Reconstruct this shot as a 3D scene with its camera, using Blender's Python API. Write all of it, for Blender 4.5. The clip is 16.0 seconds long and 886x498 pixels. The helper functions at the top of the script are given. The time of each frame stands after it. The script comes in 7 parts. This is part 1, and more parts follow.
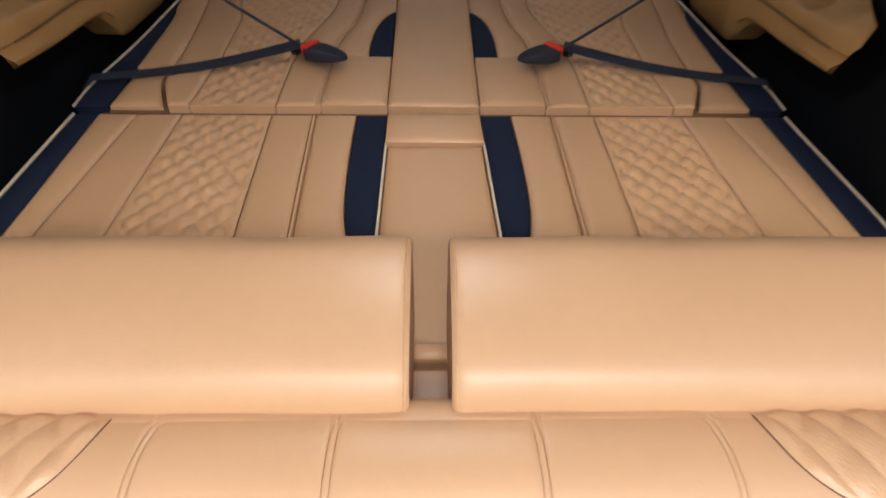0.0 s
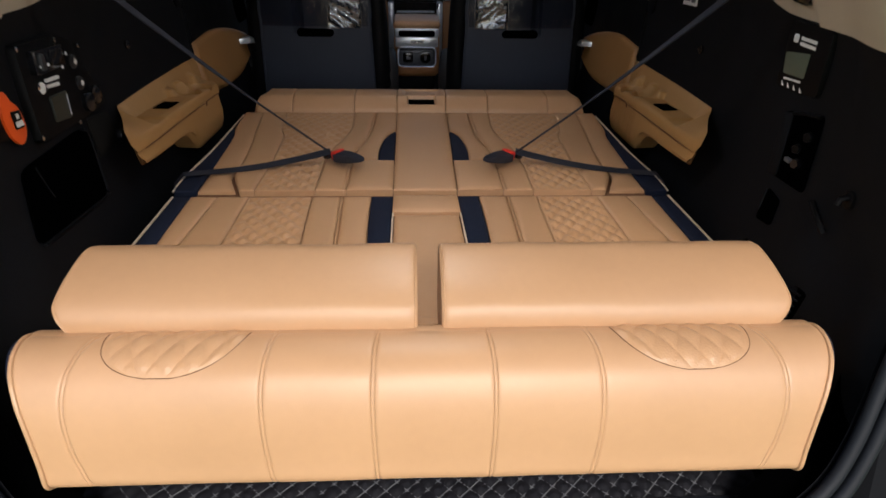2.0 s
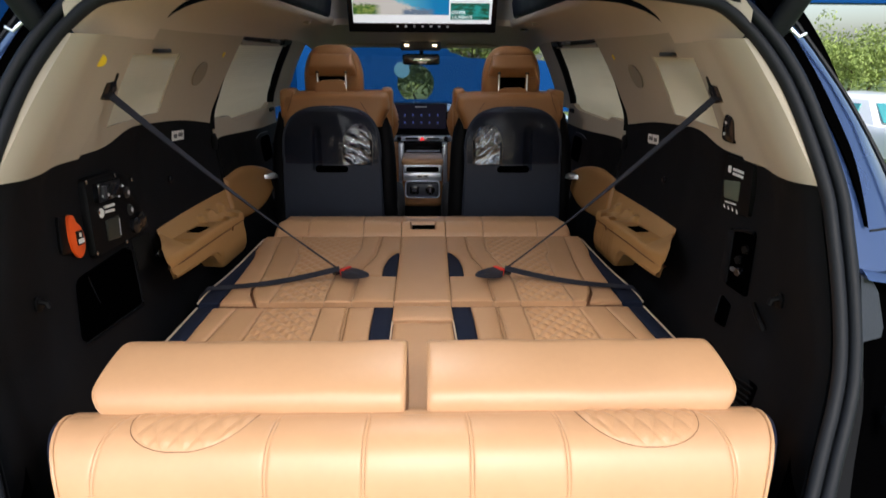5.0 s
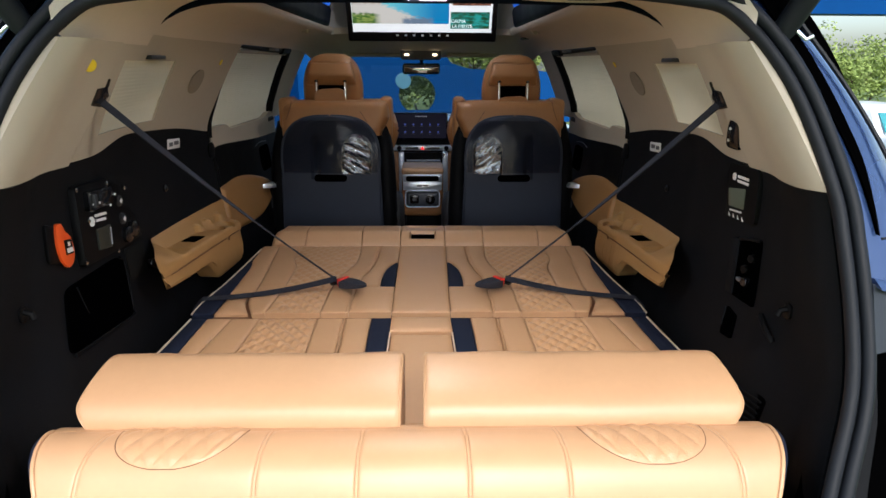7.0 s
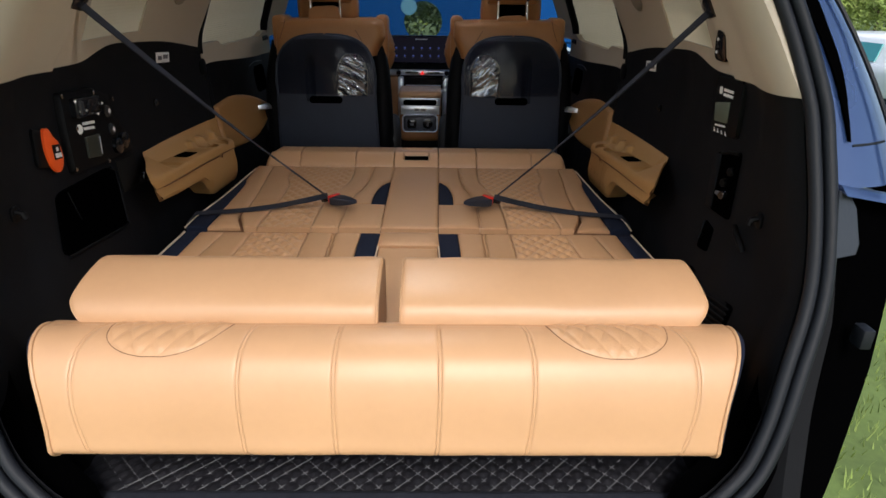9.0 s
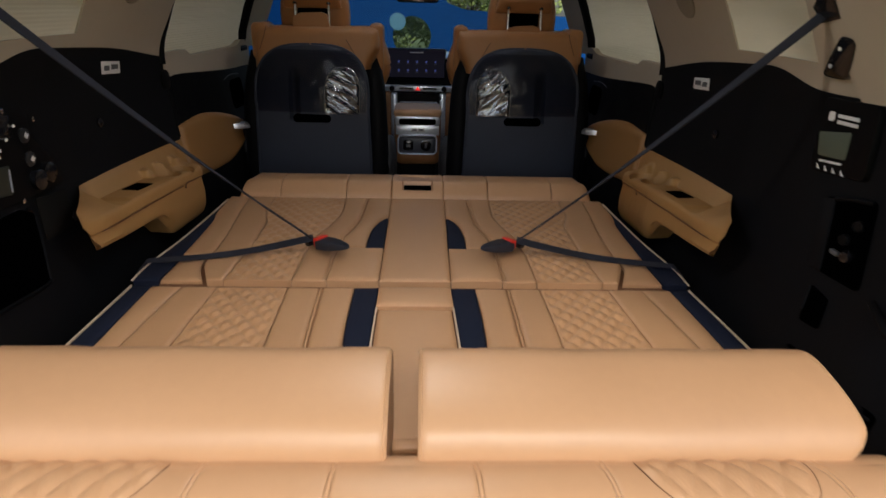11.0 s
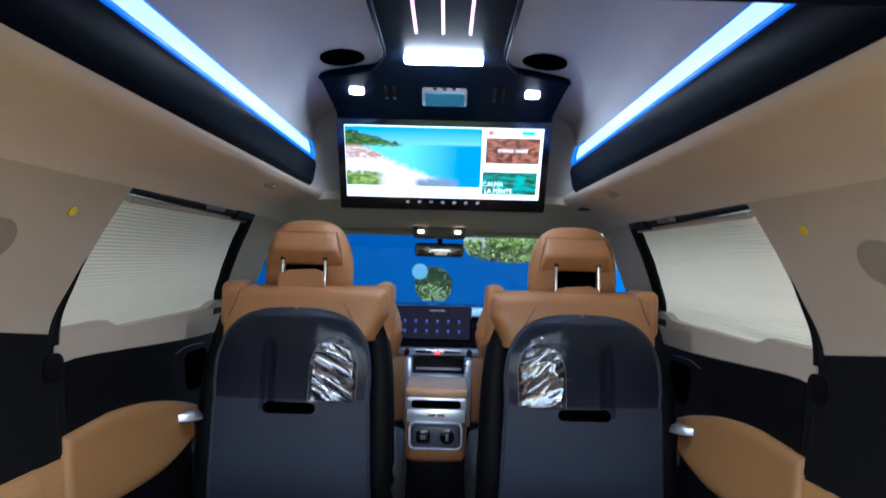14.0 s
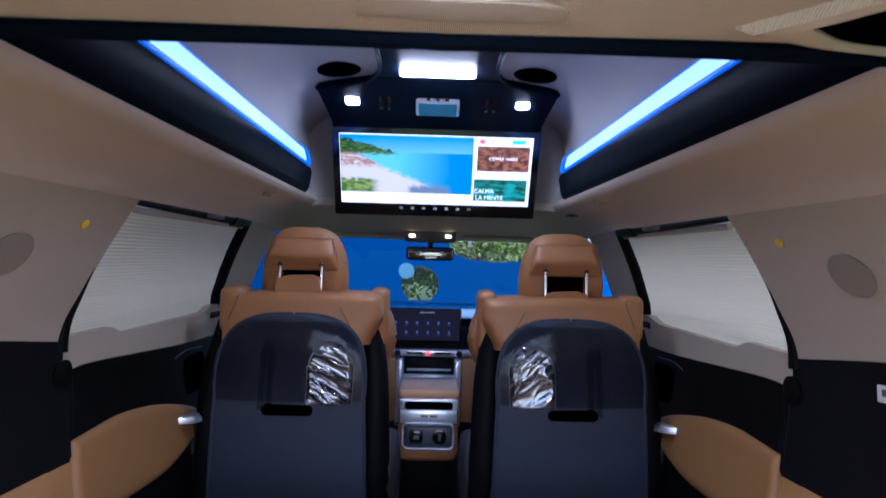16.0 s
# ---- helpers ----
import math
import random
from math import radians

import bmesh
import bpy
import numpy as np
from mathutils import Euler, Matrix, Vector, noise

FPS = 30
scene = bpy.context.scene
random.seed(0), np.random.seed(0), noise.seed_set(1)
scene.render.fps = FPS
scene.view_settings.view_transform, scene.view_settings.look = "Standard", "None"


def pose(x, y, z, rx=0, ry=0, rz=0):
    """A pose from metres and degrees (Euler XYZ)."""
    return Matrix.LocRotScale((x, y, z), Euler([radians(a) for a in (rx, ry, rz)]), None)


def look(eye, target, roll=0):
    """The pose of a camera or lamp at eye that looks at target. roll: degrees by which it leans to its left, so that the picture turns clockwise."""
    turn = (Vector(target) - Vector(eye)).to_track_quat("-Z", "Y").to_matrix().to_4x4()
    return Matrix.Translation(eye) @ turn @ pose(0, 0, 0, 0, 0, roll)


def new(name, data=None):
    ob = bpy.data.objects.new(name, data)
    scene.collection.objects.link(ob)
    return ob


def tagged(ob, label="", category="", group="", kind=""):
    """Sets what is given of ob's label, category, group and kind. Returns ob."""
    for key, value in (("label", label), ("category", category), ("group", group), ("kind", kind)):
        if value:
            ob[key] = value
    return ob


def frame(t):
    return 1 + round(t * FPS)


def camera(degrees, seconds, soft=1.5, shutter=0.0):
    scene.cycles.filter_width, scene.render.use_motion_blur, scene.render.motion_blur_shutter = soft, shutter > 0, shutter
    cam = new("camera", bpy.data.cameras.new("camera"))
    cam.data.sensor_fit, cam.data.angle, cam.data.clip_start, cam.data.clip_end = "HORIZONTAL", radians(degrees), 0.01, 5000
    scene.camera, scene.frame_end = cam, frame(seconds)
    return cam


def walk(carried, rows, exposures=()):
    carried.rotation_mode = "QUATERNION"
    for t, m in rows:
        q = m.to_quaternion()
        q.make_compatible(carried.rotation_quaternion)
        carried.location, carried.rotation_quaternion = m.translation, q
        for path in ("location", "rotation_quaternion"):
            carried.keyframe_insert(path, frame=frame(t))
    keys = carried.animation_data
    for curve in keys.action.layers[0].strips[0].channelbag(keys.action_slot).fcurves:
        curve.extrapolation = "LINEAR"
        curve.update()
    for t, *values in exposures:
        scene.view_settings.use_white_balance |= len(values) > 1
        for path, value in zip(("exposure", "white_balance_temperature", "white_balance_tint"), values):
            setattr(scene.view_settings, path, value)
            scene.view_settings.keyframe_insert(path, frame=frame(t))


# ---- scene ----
cam = camera(74.2, 16.0, shutter=0.5)
PATH = [
    (0, (0.002, 0.057, 1.395), (0.046, 1.518, 0.029), 1.2),
    (0.5, (0.02, -0.096, 1.467), (0.11, 1.447, 0.197), 1.2),
    (1, (0.072, -0.203, 1.483), (0.105, 1.4, 0.288), 0.9),
    (1.5, (0.051, -0.302, 1.507), (0.094, 1.355, 0.387), 1.4),
    (2, (-0.019, -0.376, 1.517), (0.076, 1.334, 0.483), 1.2),
    (2.5, (-0.026, -0.432, 1.535), (0.057, 1.329, 0.59), 0.7),
    (3, (0.008, -0.503, 1.548), (0.071, 1.282, 0.648), 0.4),
    (3.5, (0.033, -0.548, 1.553), (0.094, 1.265, 0.71), 0.3),
    (4, (0.037, -0.556, 1.558), (0.099, 1.283, 0.775), 0.2),
    (4.5, (0.031, -0.547, 1.546), (0.088, 1.324, 0.839), 0.3),
    (5, (0.023, -0.55, 1.545), (0.076, 1.345, 0.907), 0.4),
    (5.2, (0.02, -0.551, 1.548), (0.071, 1.356, 0.947), 0.5),
    (7.3, (0.039, -0.519, 1.527), (0.086, 1.386, 0.921), 0.3),
    (7.5, (0.049, -0.528, 1.523), (0.096, 1.364, 0.875), 0.4),
    (8, (0.067, -0.557, 1.517), (0.114, 1.301, 0.78), 0.8),
    (8.2, (0.073, -0.572, 1.516), (0.113, 1.277, 0.755), 0.7),
    (10.3, (0.088, -0.434, 1.446), (0.103, 1.388, 0.622), 1.0),
    (10.5, (0.07, -0.355, 1.45), (0.108, 1.474, 0.642), 1.5),
    (11, (0.023, -0.219, 1.449), (0.096, 1.628, 0.686), 1.5),
    (11.5, (0.011, -0.071, 1.442), (0.062, 1.812, 0.77), 1.4),
    (12, (0.035, 0.137, 1.453), (-0.038, 2.054, 0.887), 0.3),
    (12.5, (0.046, 0.297, 1.479), (-0.066, 2.243, 1.033), 0.5),
    (13, (0.027, 0.387, 1.499), (-0.007, 2.365, 1.206), 1.4),
    (13.5, (0.021, 0.473, 1.489), (0.001, 2.464, 1.301), 0.5),
    (14, (0.018, 0.491, 1.466), (0.007, 2.491, 1.495), 1.5),
    (14.5, (0.004, 0.455, 1.481), (0.034, 2.449, 1.618), 1.8),
    (15, (0.010, 0.433, 1.522), (0.035, 2.422, 1.73), 1.8),
    (15.5, (0.006, 0.423, 1.508), (0.027, 2.417, 1.655), 1.5),
    (16, (-0.008, 0.434, 1.489), (0.031, 2.433, 1.514), 1.5),
]

EXPOSURES = [(0.0, 0.66, 6100, 8), (0.5, 0.44, 6250, 9), (1.0, 0.44, 6300, 10), (2.0, 0.47, 6350, 10), (3.5, 0.68, 6300, 10), (5.2, 0.88, 6300, 10), (7.5, 1.05, 6050, 8),
             (8.2, 0.87, 6250, 9), (10.5, 0.42, 6350, 9), (11.5, 0.52, 6650, 11), (12.0, 1.22, 6100, 9), (12.5, 1.72, 5750, 8), (13.0, 2.00, 5450, 6), (13.5, 2.06, 5350, 7), (14.0, 2.08, 5150, 7), (14.5, 2.02, 5900, 16),
             (15.0, 2.06, 5500, 15), (15.5, 1.84, 5300, 18), (16.0, 1.6, 4900, 22)]
walk(cam, [(t, look(eye, target, roll)) for t, eye, target, roll in PATH], EXPOSURES)

# ---- daylight ----
SUN_ELEVATION, SUN_AZIMUTH = radians(46), radians(175)
world = bpy.data.worlds.new("sky")
scene.world = world
world.use_nodes = True
wn = world.node_tree.nodes
sky = wn.new("ShaderNodeTexSky")
sky.sky_type, sky.sun_disc = "NISHITA", False
sky.sun_elevation, sky.sun_rotation = SUN_ELEVATION, SUN_AZIMUTH
sky.air_density, sky.dust_density = 1.0, 3.0
world.node_tree.links.new(sky.outputs[0], wn["Background"].inputs[0])
wn["Background"].inputs[1].default_value = 0.15

sun = new("sun", bpy.data.lights.new("sun", "SUN"))
sun.data.energy, sun.data.angle, sun.data.color = 2.3, radians(25), (1.0, 0.95, 0.88)
sun_way = Vector((math.sin(SUN_AZIMUTH) * math.cos(SUN_ELEVATION), math.cos(SUN_AZIMUTH) * math.cos(SUN_ELEVATION), math.sin(SUN_ELEVATION)))
sun.matrix_world = look(sun_way * 30, (0, 0, 0))


# ---- materials ----
def material(name, colour, rough=0.5, metal=0.0, vary=0.12, scale=6.0, grain=0.0, grain_scale=300.0, kind="noise",
             emit=None, strength=0.0, coat=0.0, sheen=0.0, rough_vary=0.1, spec=0.5):
    """A principled surface: two scales of tint, a fine relief and an uneven gloss."""
    m = bpy.data.materials.new(name)
    m.use_nodes = True
    n, link = m.node_tree.nodes, m.node_tree.links.new
    p = n["Principled BSDF"]
    p.inputs["Metallic"].default_value = metal
    p.inputs["Coat Weight"].default_value = coat
    p.inputs["Sheen Weight"].default_value = sheen
    p.inputs["Specular IOR Level"].default_value = spec
    tex = n.new("ShaderNodeTexCoord")
    big, small = n.new("ShaderNodeTexNoise"), n.new("ShaderNodeTexNoise")
    big.inputs["Scale"].default_value, big.inputs["Detail"].default_value = scale, 4
    small.inputs["Scale"].default_value, small.inputs["Detail"].default_value = scale * 14, 3
    for t in (big, small):
        link(tex.outputs["Object"], t.inputs["Vector"])
    mixed = n.new("ShaderNodeMath")
    mixed.operation = "MULTIPLY_ADD"
    link(small.outputs["Fac"], mixed.inputs[0])
    mixed.inputs[1].default_value = 0.4
    link(big.outputs["Fac"], mixed.inputs[2])
    ramp = n.new("ShaderNodeMapRange")
    ramp.inputs["From Min"].default_value, ramp.inputs["From Max"].default_value = 0.35, 1.05
    ramp.inputs["To Min"].default_value, ramp.inputs["To Max"].default_value = 1 - vary, 1 + vary
    link(mixed.outputs[0], ramp.inputs["Value"])
    tint = n.new("ShaderNodeMix")
    tint.data_type, tint.blend_type = "RGBA", "MULTIPLY"
    tint.inputs["Factor"].default_value = 1.0
    tint.inputs["A"].default_value = (*colour, 1)
    link(ramp.outputs[0], tint.inputs["B"])
    link(tint.outputs["Result"], p.inputs["Base Color"])
    gloss = n.new("ShaderNodeMapRange")
    gloss.inputs["To Min"].default_value, gloss.inputs["To Max"].default_value = max(0.02, rough - rough_vary), min(1, rough + rough_vary)
    link(big.outputs["Fac"], gloss.inputs["Value"])
    link(gloss.outputs[0], p.inputs["Roughness"])
    if grain:
        if kind == "pebble":
            g = n.new("ShaderNodeTexVoronoi")
            out = g.outputs["Distance"]
        elif kind == "weave":
            g = n.new("ShaderNodeTexWave")
            g.wave_type, g.bands_direction = "BANDS", "X"
            g.inputs["Distortion"].default_value = 1.5
            out = g.outputs["Fac"]
        else:
            g = n.new("ShaderNodeTexNoise")
            out = g.outputs["Fac"]
        g.inputs["Scale"].default_value = grain_scale
        link(tex.outputs["Object"], g.inputs["Vector"])
        bump = n.new("ShaderNodeBump")
        bump.inputs["Strength"].default_value, bump.inputs["Distance"].default_value = min(1, grain), 0.001
        link(out, bump.inputs["Height"])
        link(bump.outputs[0], p.inputs["Normal"])
    if emit:
        p.inputs["Emission Color"].default_value = (*emit, 1)
        p.inputs["Emission Strength"].default_value = strength
    return m


def glow(name, colour, strength):
    m = bpy.data.materials.new(name)
    m.use_nodes = True
    p = m.node_tree.nodes["Principled BSDF"]
    p.inputs["Base Color"].default_value = (*[0.6 * c for c in colour], 1)
    p.inputs["Emission Color"].default_value, p.inputs["Emission Strength"].default_value = (*colour, 1), strength
    return m


def glass(name, colour, gloss=0.1):
    """A thin clear pane: mostly see-through, with a mirror part."""
    m = bpy.data.materials.new(name)
    m.use_nodes = True
    n, link = m.node_tree.nodes, m.node_tree.links.new
    n.remove(n["Principled BSDF"])
    clear, mirror, mix = n.new("ShaderNodeBsdfTransparent"), n.new("ShaderNodeBsdfGlossy"), n.new("ShaderNodeMixShader")
    clear.inputs["Color"].default_value = (*colour, 1)
    mirror.inputs["Roughness"].default_value = 0.03
    mix.inputs["Fac"].default_value = gloss
    link(clear.outputs[0], mix.inputs[1])
    link(mirror.outputs[0], mix.inputs[2])
    link(mix.outputs[0], n["Material Output"].inputs["Surface"])
    return m


TAN = material("tan_leather", (0.495, 0.287, 0.150), 0.405, vary=0.06, scale=5, grain=0.12, grain_scale=700, kind="pebble", rough_vary=0.05)
TAN_QUILT = material("tan_perforated_leather", (0.50, 0.287, 0.147), 0.42, vary=0.06, scale=5, grain=0.35, grain_scale=330, kind="pebble", rough_vary=0.05)
SADDLE = material("saddle_leather", (0.37, 0.172, 0.066), 0.42, vary=0.08, scale=6, grain=0.3, grain_scale=600, kind="pebble", rough_vary=0.05)
SEAM = material("seam_and_groove_brown", (0.16, 0.075, 0.035), 0.7, vary=0.1)
NAVY = material("navy_suede", (0.008, 0.012, 0.028), 0.8, vary=0.15, scale=14, grain=0.4, grain_scale=900, spec=0.2)
PIPING = material("pale_piping", (0.62, 0.50, 0.36), 0.5, vary=0.05)
TRIM_TAN = material("tan_plastic_trim", (0.42, 0.225, 0.076), 0.5, vary=0.06, scale=4, grain=0.2, grain_scale=500)
# More orange than the tray, and darkened for the shade on upright faces.
SHADED_SADDLE_TRIM = material("shaded_saddle_trim", (0.34, 0.168, 0.052), 0.5, vary=0.06, scale=4, grain=0.2, grain_scale=500)
BLACK = material("black_plastic_trim", (0.0042, 0.0045, 0.0056), 0.55, spec=0.08, vary=0.2, scale=5, grain=0.35, grain_scale=420)
# Paler copy of the black trim, lifted for daylight near the tailgate.
BOOT_TRIM = material("lit_black_trim", (0.0058, 0.0061, 0.0074), 0.7, spec=0.10, vary=0.25, scale=6, grain=0.5, grain_scale=420)
GLOSS_BLACK = material("gloss_black", (0.008, 0.008, 0.010), 0.18, vary=0.1, coat=0.3)
RUBBER = material("rubber", (0.006, 0.0075, 0.011), 0.6, spec=0.3, vary=0.2, scale=12)
BEIGE = material("beige_trim", (0.44, 0.38, 0.295), 0.75, vary=0.04, scale=3, grain=0.2, grain_scale=500)
LINER = material("headliner_cloth", (0.60, 0.515, 0.42), 0.95, vary=0.05, scale=3, grain=0.5, grain_scale=180, kind="weave")
WELL = material("pale_roof_fabric", (0.43, 0.41, 0.38), 0.9, vary=0.05, scale=4, grain=0.3, grain_scale=600)
RAIL = material("navy_rail", (0.0035, 0.0060, 0.0135), 0.40, spec=0.012, vary=0.15, scale=8)
SHELL = material("seat_back_shell", (0.029, 0.037, 0.058), 0.6, spec=0.35, vary=0.12, scale=8, grain=0.3, grain_scale=450)
CLOTH_BLACK = material("black_carpet", (0.006, 0.006, 0.007), 0.95, spec=0.1, vary=0.25, scale=18, grain=0.6, grain_scale=350)
WEBBING = material("belt_webbing", (0.013, 0.016, 0.028), 0.65, vary=0.1, scale=20, grain=0.5, grain_scale=400, kind="weave")
CHROME = material("chrome", (0.75, 0.76, 0.78), 0.15, metal=1.0, vary=0.05)
SILVER = material("satin_silver", (0.84, 0.89, 0.97), 0.30, metal=0.75, vary=0.05)
PAINT = material("dark_blue_body_paint", (0.026, 0.052, 0.140), 0.28, metal=0.3, vary=0.06, scale=3, coat=1.0)
def cloth_blind(name, colour):
    """Thin cloth: half its light comes through."""
    m = material(name, colour, 0.9, vary=0.04, scale=5, grain=0.4, grain_scale=500, spec=0.1)
    n, link = m.node_tree.nodes, m.node_tree.links.new
    p = n["Principled BSDF"]
    soft, mix = n.new("ShaderNodeBsdfTranslucent"), n.new("ShaderNodeMixShader")
    soft.inputs["Color"].default_value = (*colour, 1)
    mix.inputs["Fac"].default_value = 0.42
    link(p.outputs[0], mix.inputs[1])
    link(soft.outputs[0], mix.inputs[2])
    link(mix.outputs[0], n["Material Output"].inputs["Surface"])
    return m


BLIND = cloth_blind("pleated_blind_cloth", (0.84, 0.78, 0.61))
RED = material("red_plastic", (0.65, 0.03, 0.015), 0.4, vary=0.05)
ORANGE = material("orange_plastic", (0.85, 0.10, 0.012), 0.4, vary=0.05)
WHITE = material("white_print", (0.75, 0.75, 0.74), 0.6, vary=0.05)
YELLOW = material("yellow_sticker", (0.85, 0.62, 0.02), 0.5, vary=0.05)
DARK_GREY = material("dark_grey_plastic", (0.020, 0.021, 0.024), 0.45, vary=0.1)
PANEL = material("matt_black_panel", (0.003, 0.003, 0.0036), 0.5, vary=0.15, scale=10, spec=0.12)
# Near-black: painted shade of recesses and gaps, also the blackest parts.
BLACK_AND_SHADE = material("near_black_and_recess_shade", (0.0006, 0.0006, 0.0007), 0.9, vary=0.2, spec=0.0)
STITCH = material("pale_stitching", (0.09, 0.092, 0.10), 0.7, vary=0.1)
GREY = material("grey_plastic", (0.10, 0.10, 0.11), 0.5, vary=0.1)
LCD_DIM = material("dark_display", (0.028, 0.032, 0.024), 0.4, vary=0.2, scale=30)
LCD = material("grey_green_display", (0.10, 0.12, 0.088), 0.55, vary=0.1)
GLASS = glass("windscreen_glass", (0.43, 0.46, 0.47), 0.03)
TINT = glass("tinted_glass", (0.162, 0.162, 0.140), 0.08)
# Clear film with a grey tint that paints the shell darker beneath it.
FILM = glass("darkening_clear_film", (0.56, 0.56, 0.60), 0.014)


def crumpled(name):
    """Crumpled clear film: part clear, part milky, part mirror."""
    m = glass(name, (0.70, 0.71, 0.74), 0.17)
    n, link = m.node_tree.nodes, m.node_tree.links.new
    milky, mix = n.new("ShaderNodeBsdfDiffuse"), n.new("ShaderNodeMixShader")
    milky.inputs["Color"].default_value = (0.75, 0.76, 0.80, 1)
    first = n["Mix Shader"]
    n["Glossy BSDF"].inputs["Roughness"].default_value = 0.07
    n["Glossy BSDF"].inputs["Color"].default_value = (0.86, 0.92, 1.0, 1)
    mix.inputs["Fac"].default_value = 0.015
    link(first.outputs[0], mix.inputs[1])
    link(milky.outputs[0], mix.inputs[2])
    link(mix.outputs[0], n["Material Output"].inputs["Surface"])
    return m


FILM_FOLDED = crumpled("creased_plastic_film")

# ---- building helpers ----
def finish(name, bm, mat, parent=None, label="", smooth=True):
    mesh = bpy.data.meshes.new(name)
    bmesh.ops.recalc_face_normals(bm, faces=bm.faces)
    if smooth:
        for f in bm.faces:
            f.smooth = True
        for e in bm.edges:
            if len(e.link_faces) == 2 and e.calc_face_angle(0) > radians(38):
                e.smooth = False
    bm.to_mesh(mesh)
    bm.free()
    mesh.materials.append(mat)
    ob = new(name, mesh)
    if parent is not None:
        ob.parent = parent
        ob.matrix_parent_inverse = parent.matrix_world.inverted()
    if label:
        ob["label"] = label
    return ob


part = finish


def thing(name, place, label, category, group="", kind=""):
    e = new(name)
    e.matrix_world = Matrix.Translation(place)
    return tagged(e, label, category, group, kind)


def box(x0, x1, y0, y1, z0, z1, bevel=0.0, segments=2, m=None):
    bm = bmesh.new()
    bmesh.ops.create_cube(bm, size=1.0)
    for v in bm.verts:
        v.co = Vector(((x0 + x1) / 2 + v.co.x * (x1 - x0), (y0 + y1) / 2 + v.co.y * (y1 - y0), (z0 + z1) / 2 + v.co.z * (z1 - z0)))
    if bevel:
        bmesh.ops.bevel(bm, geom=bm.edges[:], offset=bevel, segments=segments, profile=0.5, affect="EDGES")
    if m is not None:
        bm.transform(m)
    return bm


def join(*bms):
    out = bms[0]
    for b in bms[1:]:
        tmp = bpy.data.meshes.new("tmp")
        b.to_mesh(tmp)
        out.from_mesh(tmp)
        b.free()
        bpy.data.meshes.remove(tmp)
    return out


def loft(rings, closed=True, caps=True, bm=None):
    bm = bm or bmesh.new()
    rows = [[bm.verts.new(p) for p in r] for r in rings]
    n = len(rows[0])
    for a, b in zip(rows, rows[1:]):
        for i in range(n if closed else n - 1):
            j = (i + 1) % n
            bm.faces.new((a[i], a[j], b[j], b[i]))
    if caps and closed:
        bm.faces.new(rows[0])
        bm.faces.new(rows[-1])
    return bm


def sheet(fn, us, vs, thick=None, bm=None):
    """A surface fn(u, v); thick(u, v) gives the far side."""
    bm = bm or bmesh.new()
    a = [[bm.verts.new(fn(u, v)) for u in us] for v in vs]
    for r, s in zip(a, a[1:]):
        for i in range(len(us) - 1):
            bm.faces.new((r[i], r[i + 1], s[i + 1], s[i]))
    if thick:
        b = [[bm.verts.new(thick(u, v)) for u in us] for v in vs]
        for r, s in zip(b, b[1:]):
            for i in range(len(us) - 1):
                bm.faces.new((r[i], s[i], s[i + 1], r[i + 1]))
        rim_a = a[0] + [r[-1] for r in a[1:]] + a[-1][-2::-1] + [r[0] for r in a[-2:0:-1]]
        rim_b = b[0] + [r[-1] for r in b[1:]] + b[-1][-2::-1] + [r[0] for r in b[-2:0:-1]]
        for i in range(len(rim_a)):
            j = (i + 1) % len(rim_a)
            bm.faces.new((rim_a[i], rim_b[i], rim_b[j], rim_a[j]))
    return bm


def steps(a, b, n):
    return [a + (b - a) * i / n for i in range(n + 1)]


def along(points, n=8):
    """A smooth line through points (Catmull-Rom)."""
    p = [Vector(q) for q in points]
    p = [p[0] * 2 - p[1]] + p + [p[-1] * 2 - p[-2]]
    out = []
    for i in range(1, len(p) - 2):
        for k in range(n):
            t = k / n
            out.append(0.5 * (2 * p[i] + (p[i + 1] - p[i - 1]) * t + (2 * p[i - 1] - 5 * p[i] + 4 * p[i + 1] - p[i + 2]) * t * t
                              + (3 * p[i] - p[i - 1] - 3 * p[i + 1] + p[i + 2]) * t ** 3))
    return out + [p[-2]]


def tube(points, radius, sides=8, flat=1.0, up=(0, 0, 1), bm=None, taper=None):
    """A tube, or with flat < 1 a strap, along points."""
    pts = [Vector(p) for p in points]
    rings = []
    for i, p in enumerate(pts):
        d = (pts[min(i + 1, len(pts) - 1)] - pts[max(i - 1, 0)]).normalized()
        side = d.cross(Vector(up))
        if side.length < 1e-4:
            side = d.cross(Vector((1, 0, 0)))
        side.normalize()
        top = side.cross(d)
        r = radius * (taper(i / (len(pts) - 1)) if taper else 1)
        rings.append([p + side * r * math.cos(2 * math.pi * k / sides) + top * r * flat * math.sin(2 * math.pi * k / sides) for k in range(sides)])
    return loft(rings, bm=bm)


def disc(centre, normal, radius, depth, sides=24, bevel=0.15):
    q = Vector(normal).normalized().to_track_quat("Z", "Y").to_matrix().to_4x4()
    m = Matrix.Translation(centre) @ q
    rings = []
    for r, z in ((radius, 0), (radius, depth * (1 - bevel)), (radius * (1 - bevel), depth)):
        rings.append([m @ Vector((r * math.cos(2 * math.pi * k / sides), r * math.sin(2 * math.pi * k / sides), z)) for k in range(sides)])
    return loft(rings)


def lerp(table, v):
    for (a, p), (b, q) in zip(table, table[1:]):
        if v <= b:
            return p + (q - p) * max(0.0, (v - a) / (b - a))
    return table[-1][1]


def smooth_table(table):
    """A smooth curve through (v, x) pairs, as a function of v."""
    pts = along([(a, b, 0) for a, b in table], 6)
    rows = [(p.x, p.y) for p in pts]
    return lambda v: lerp(rows, v)


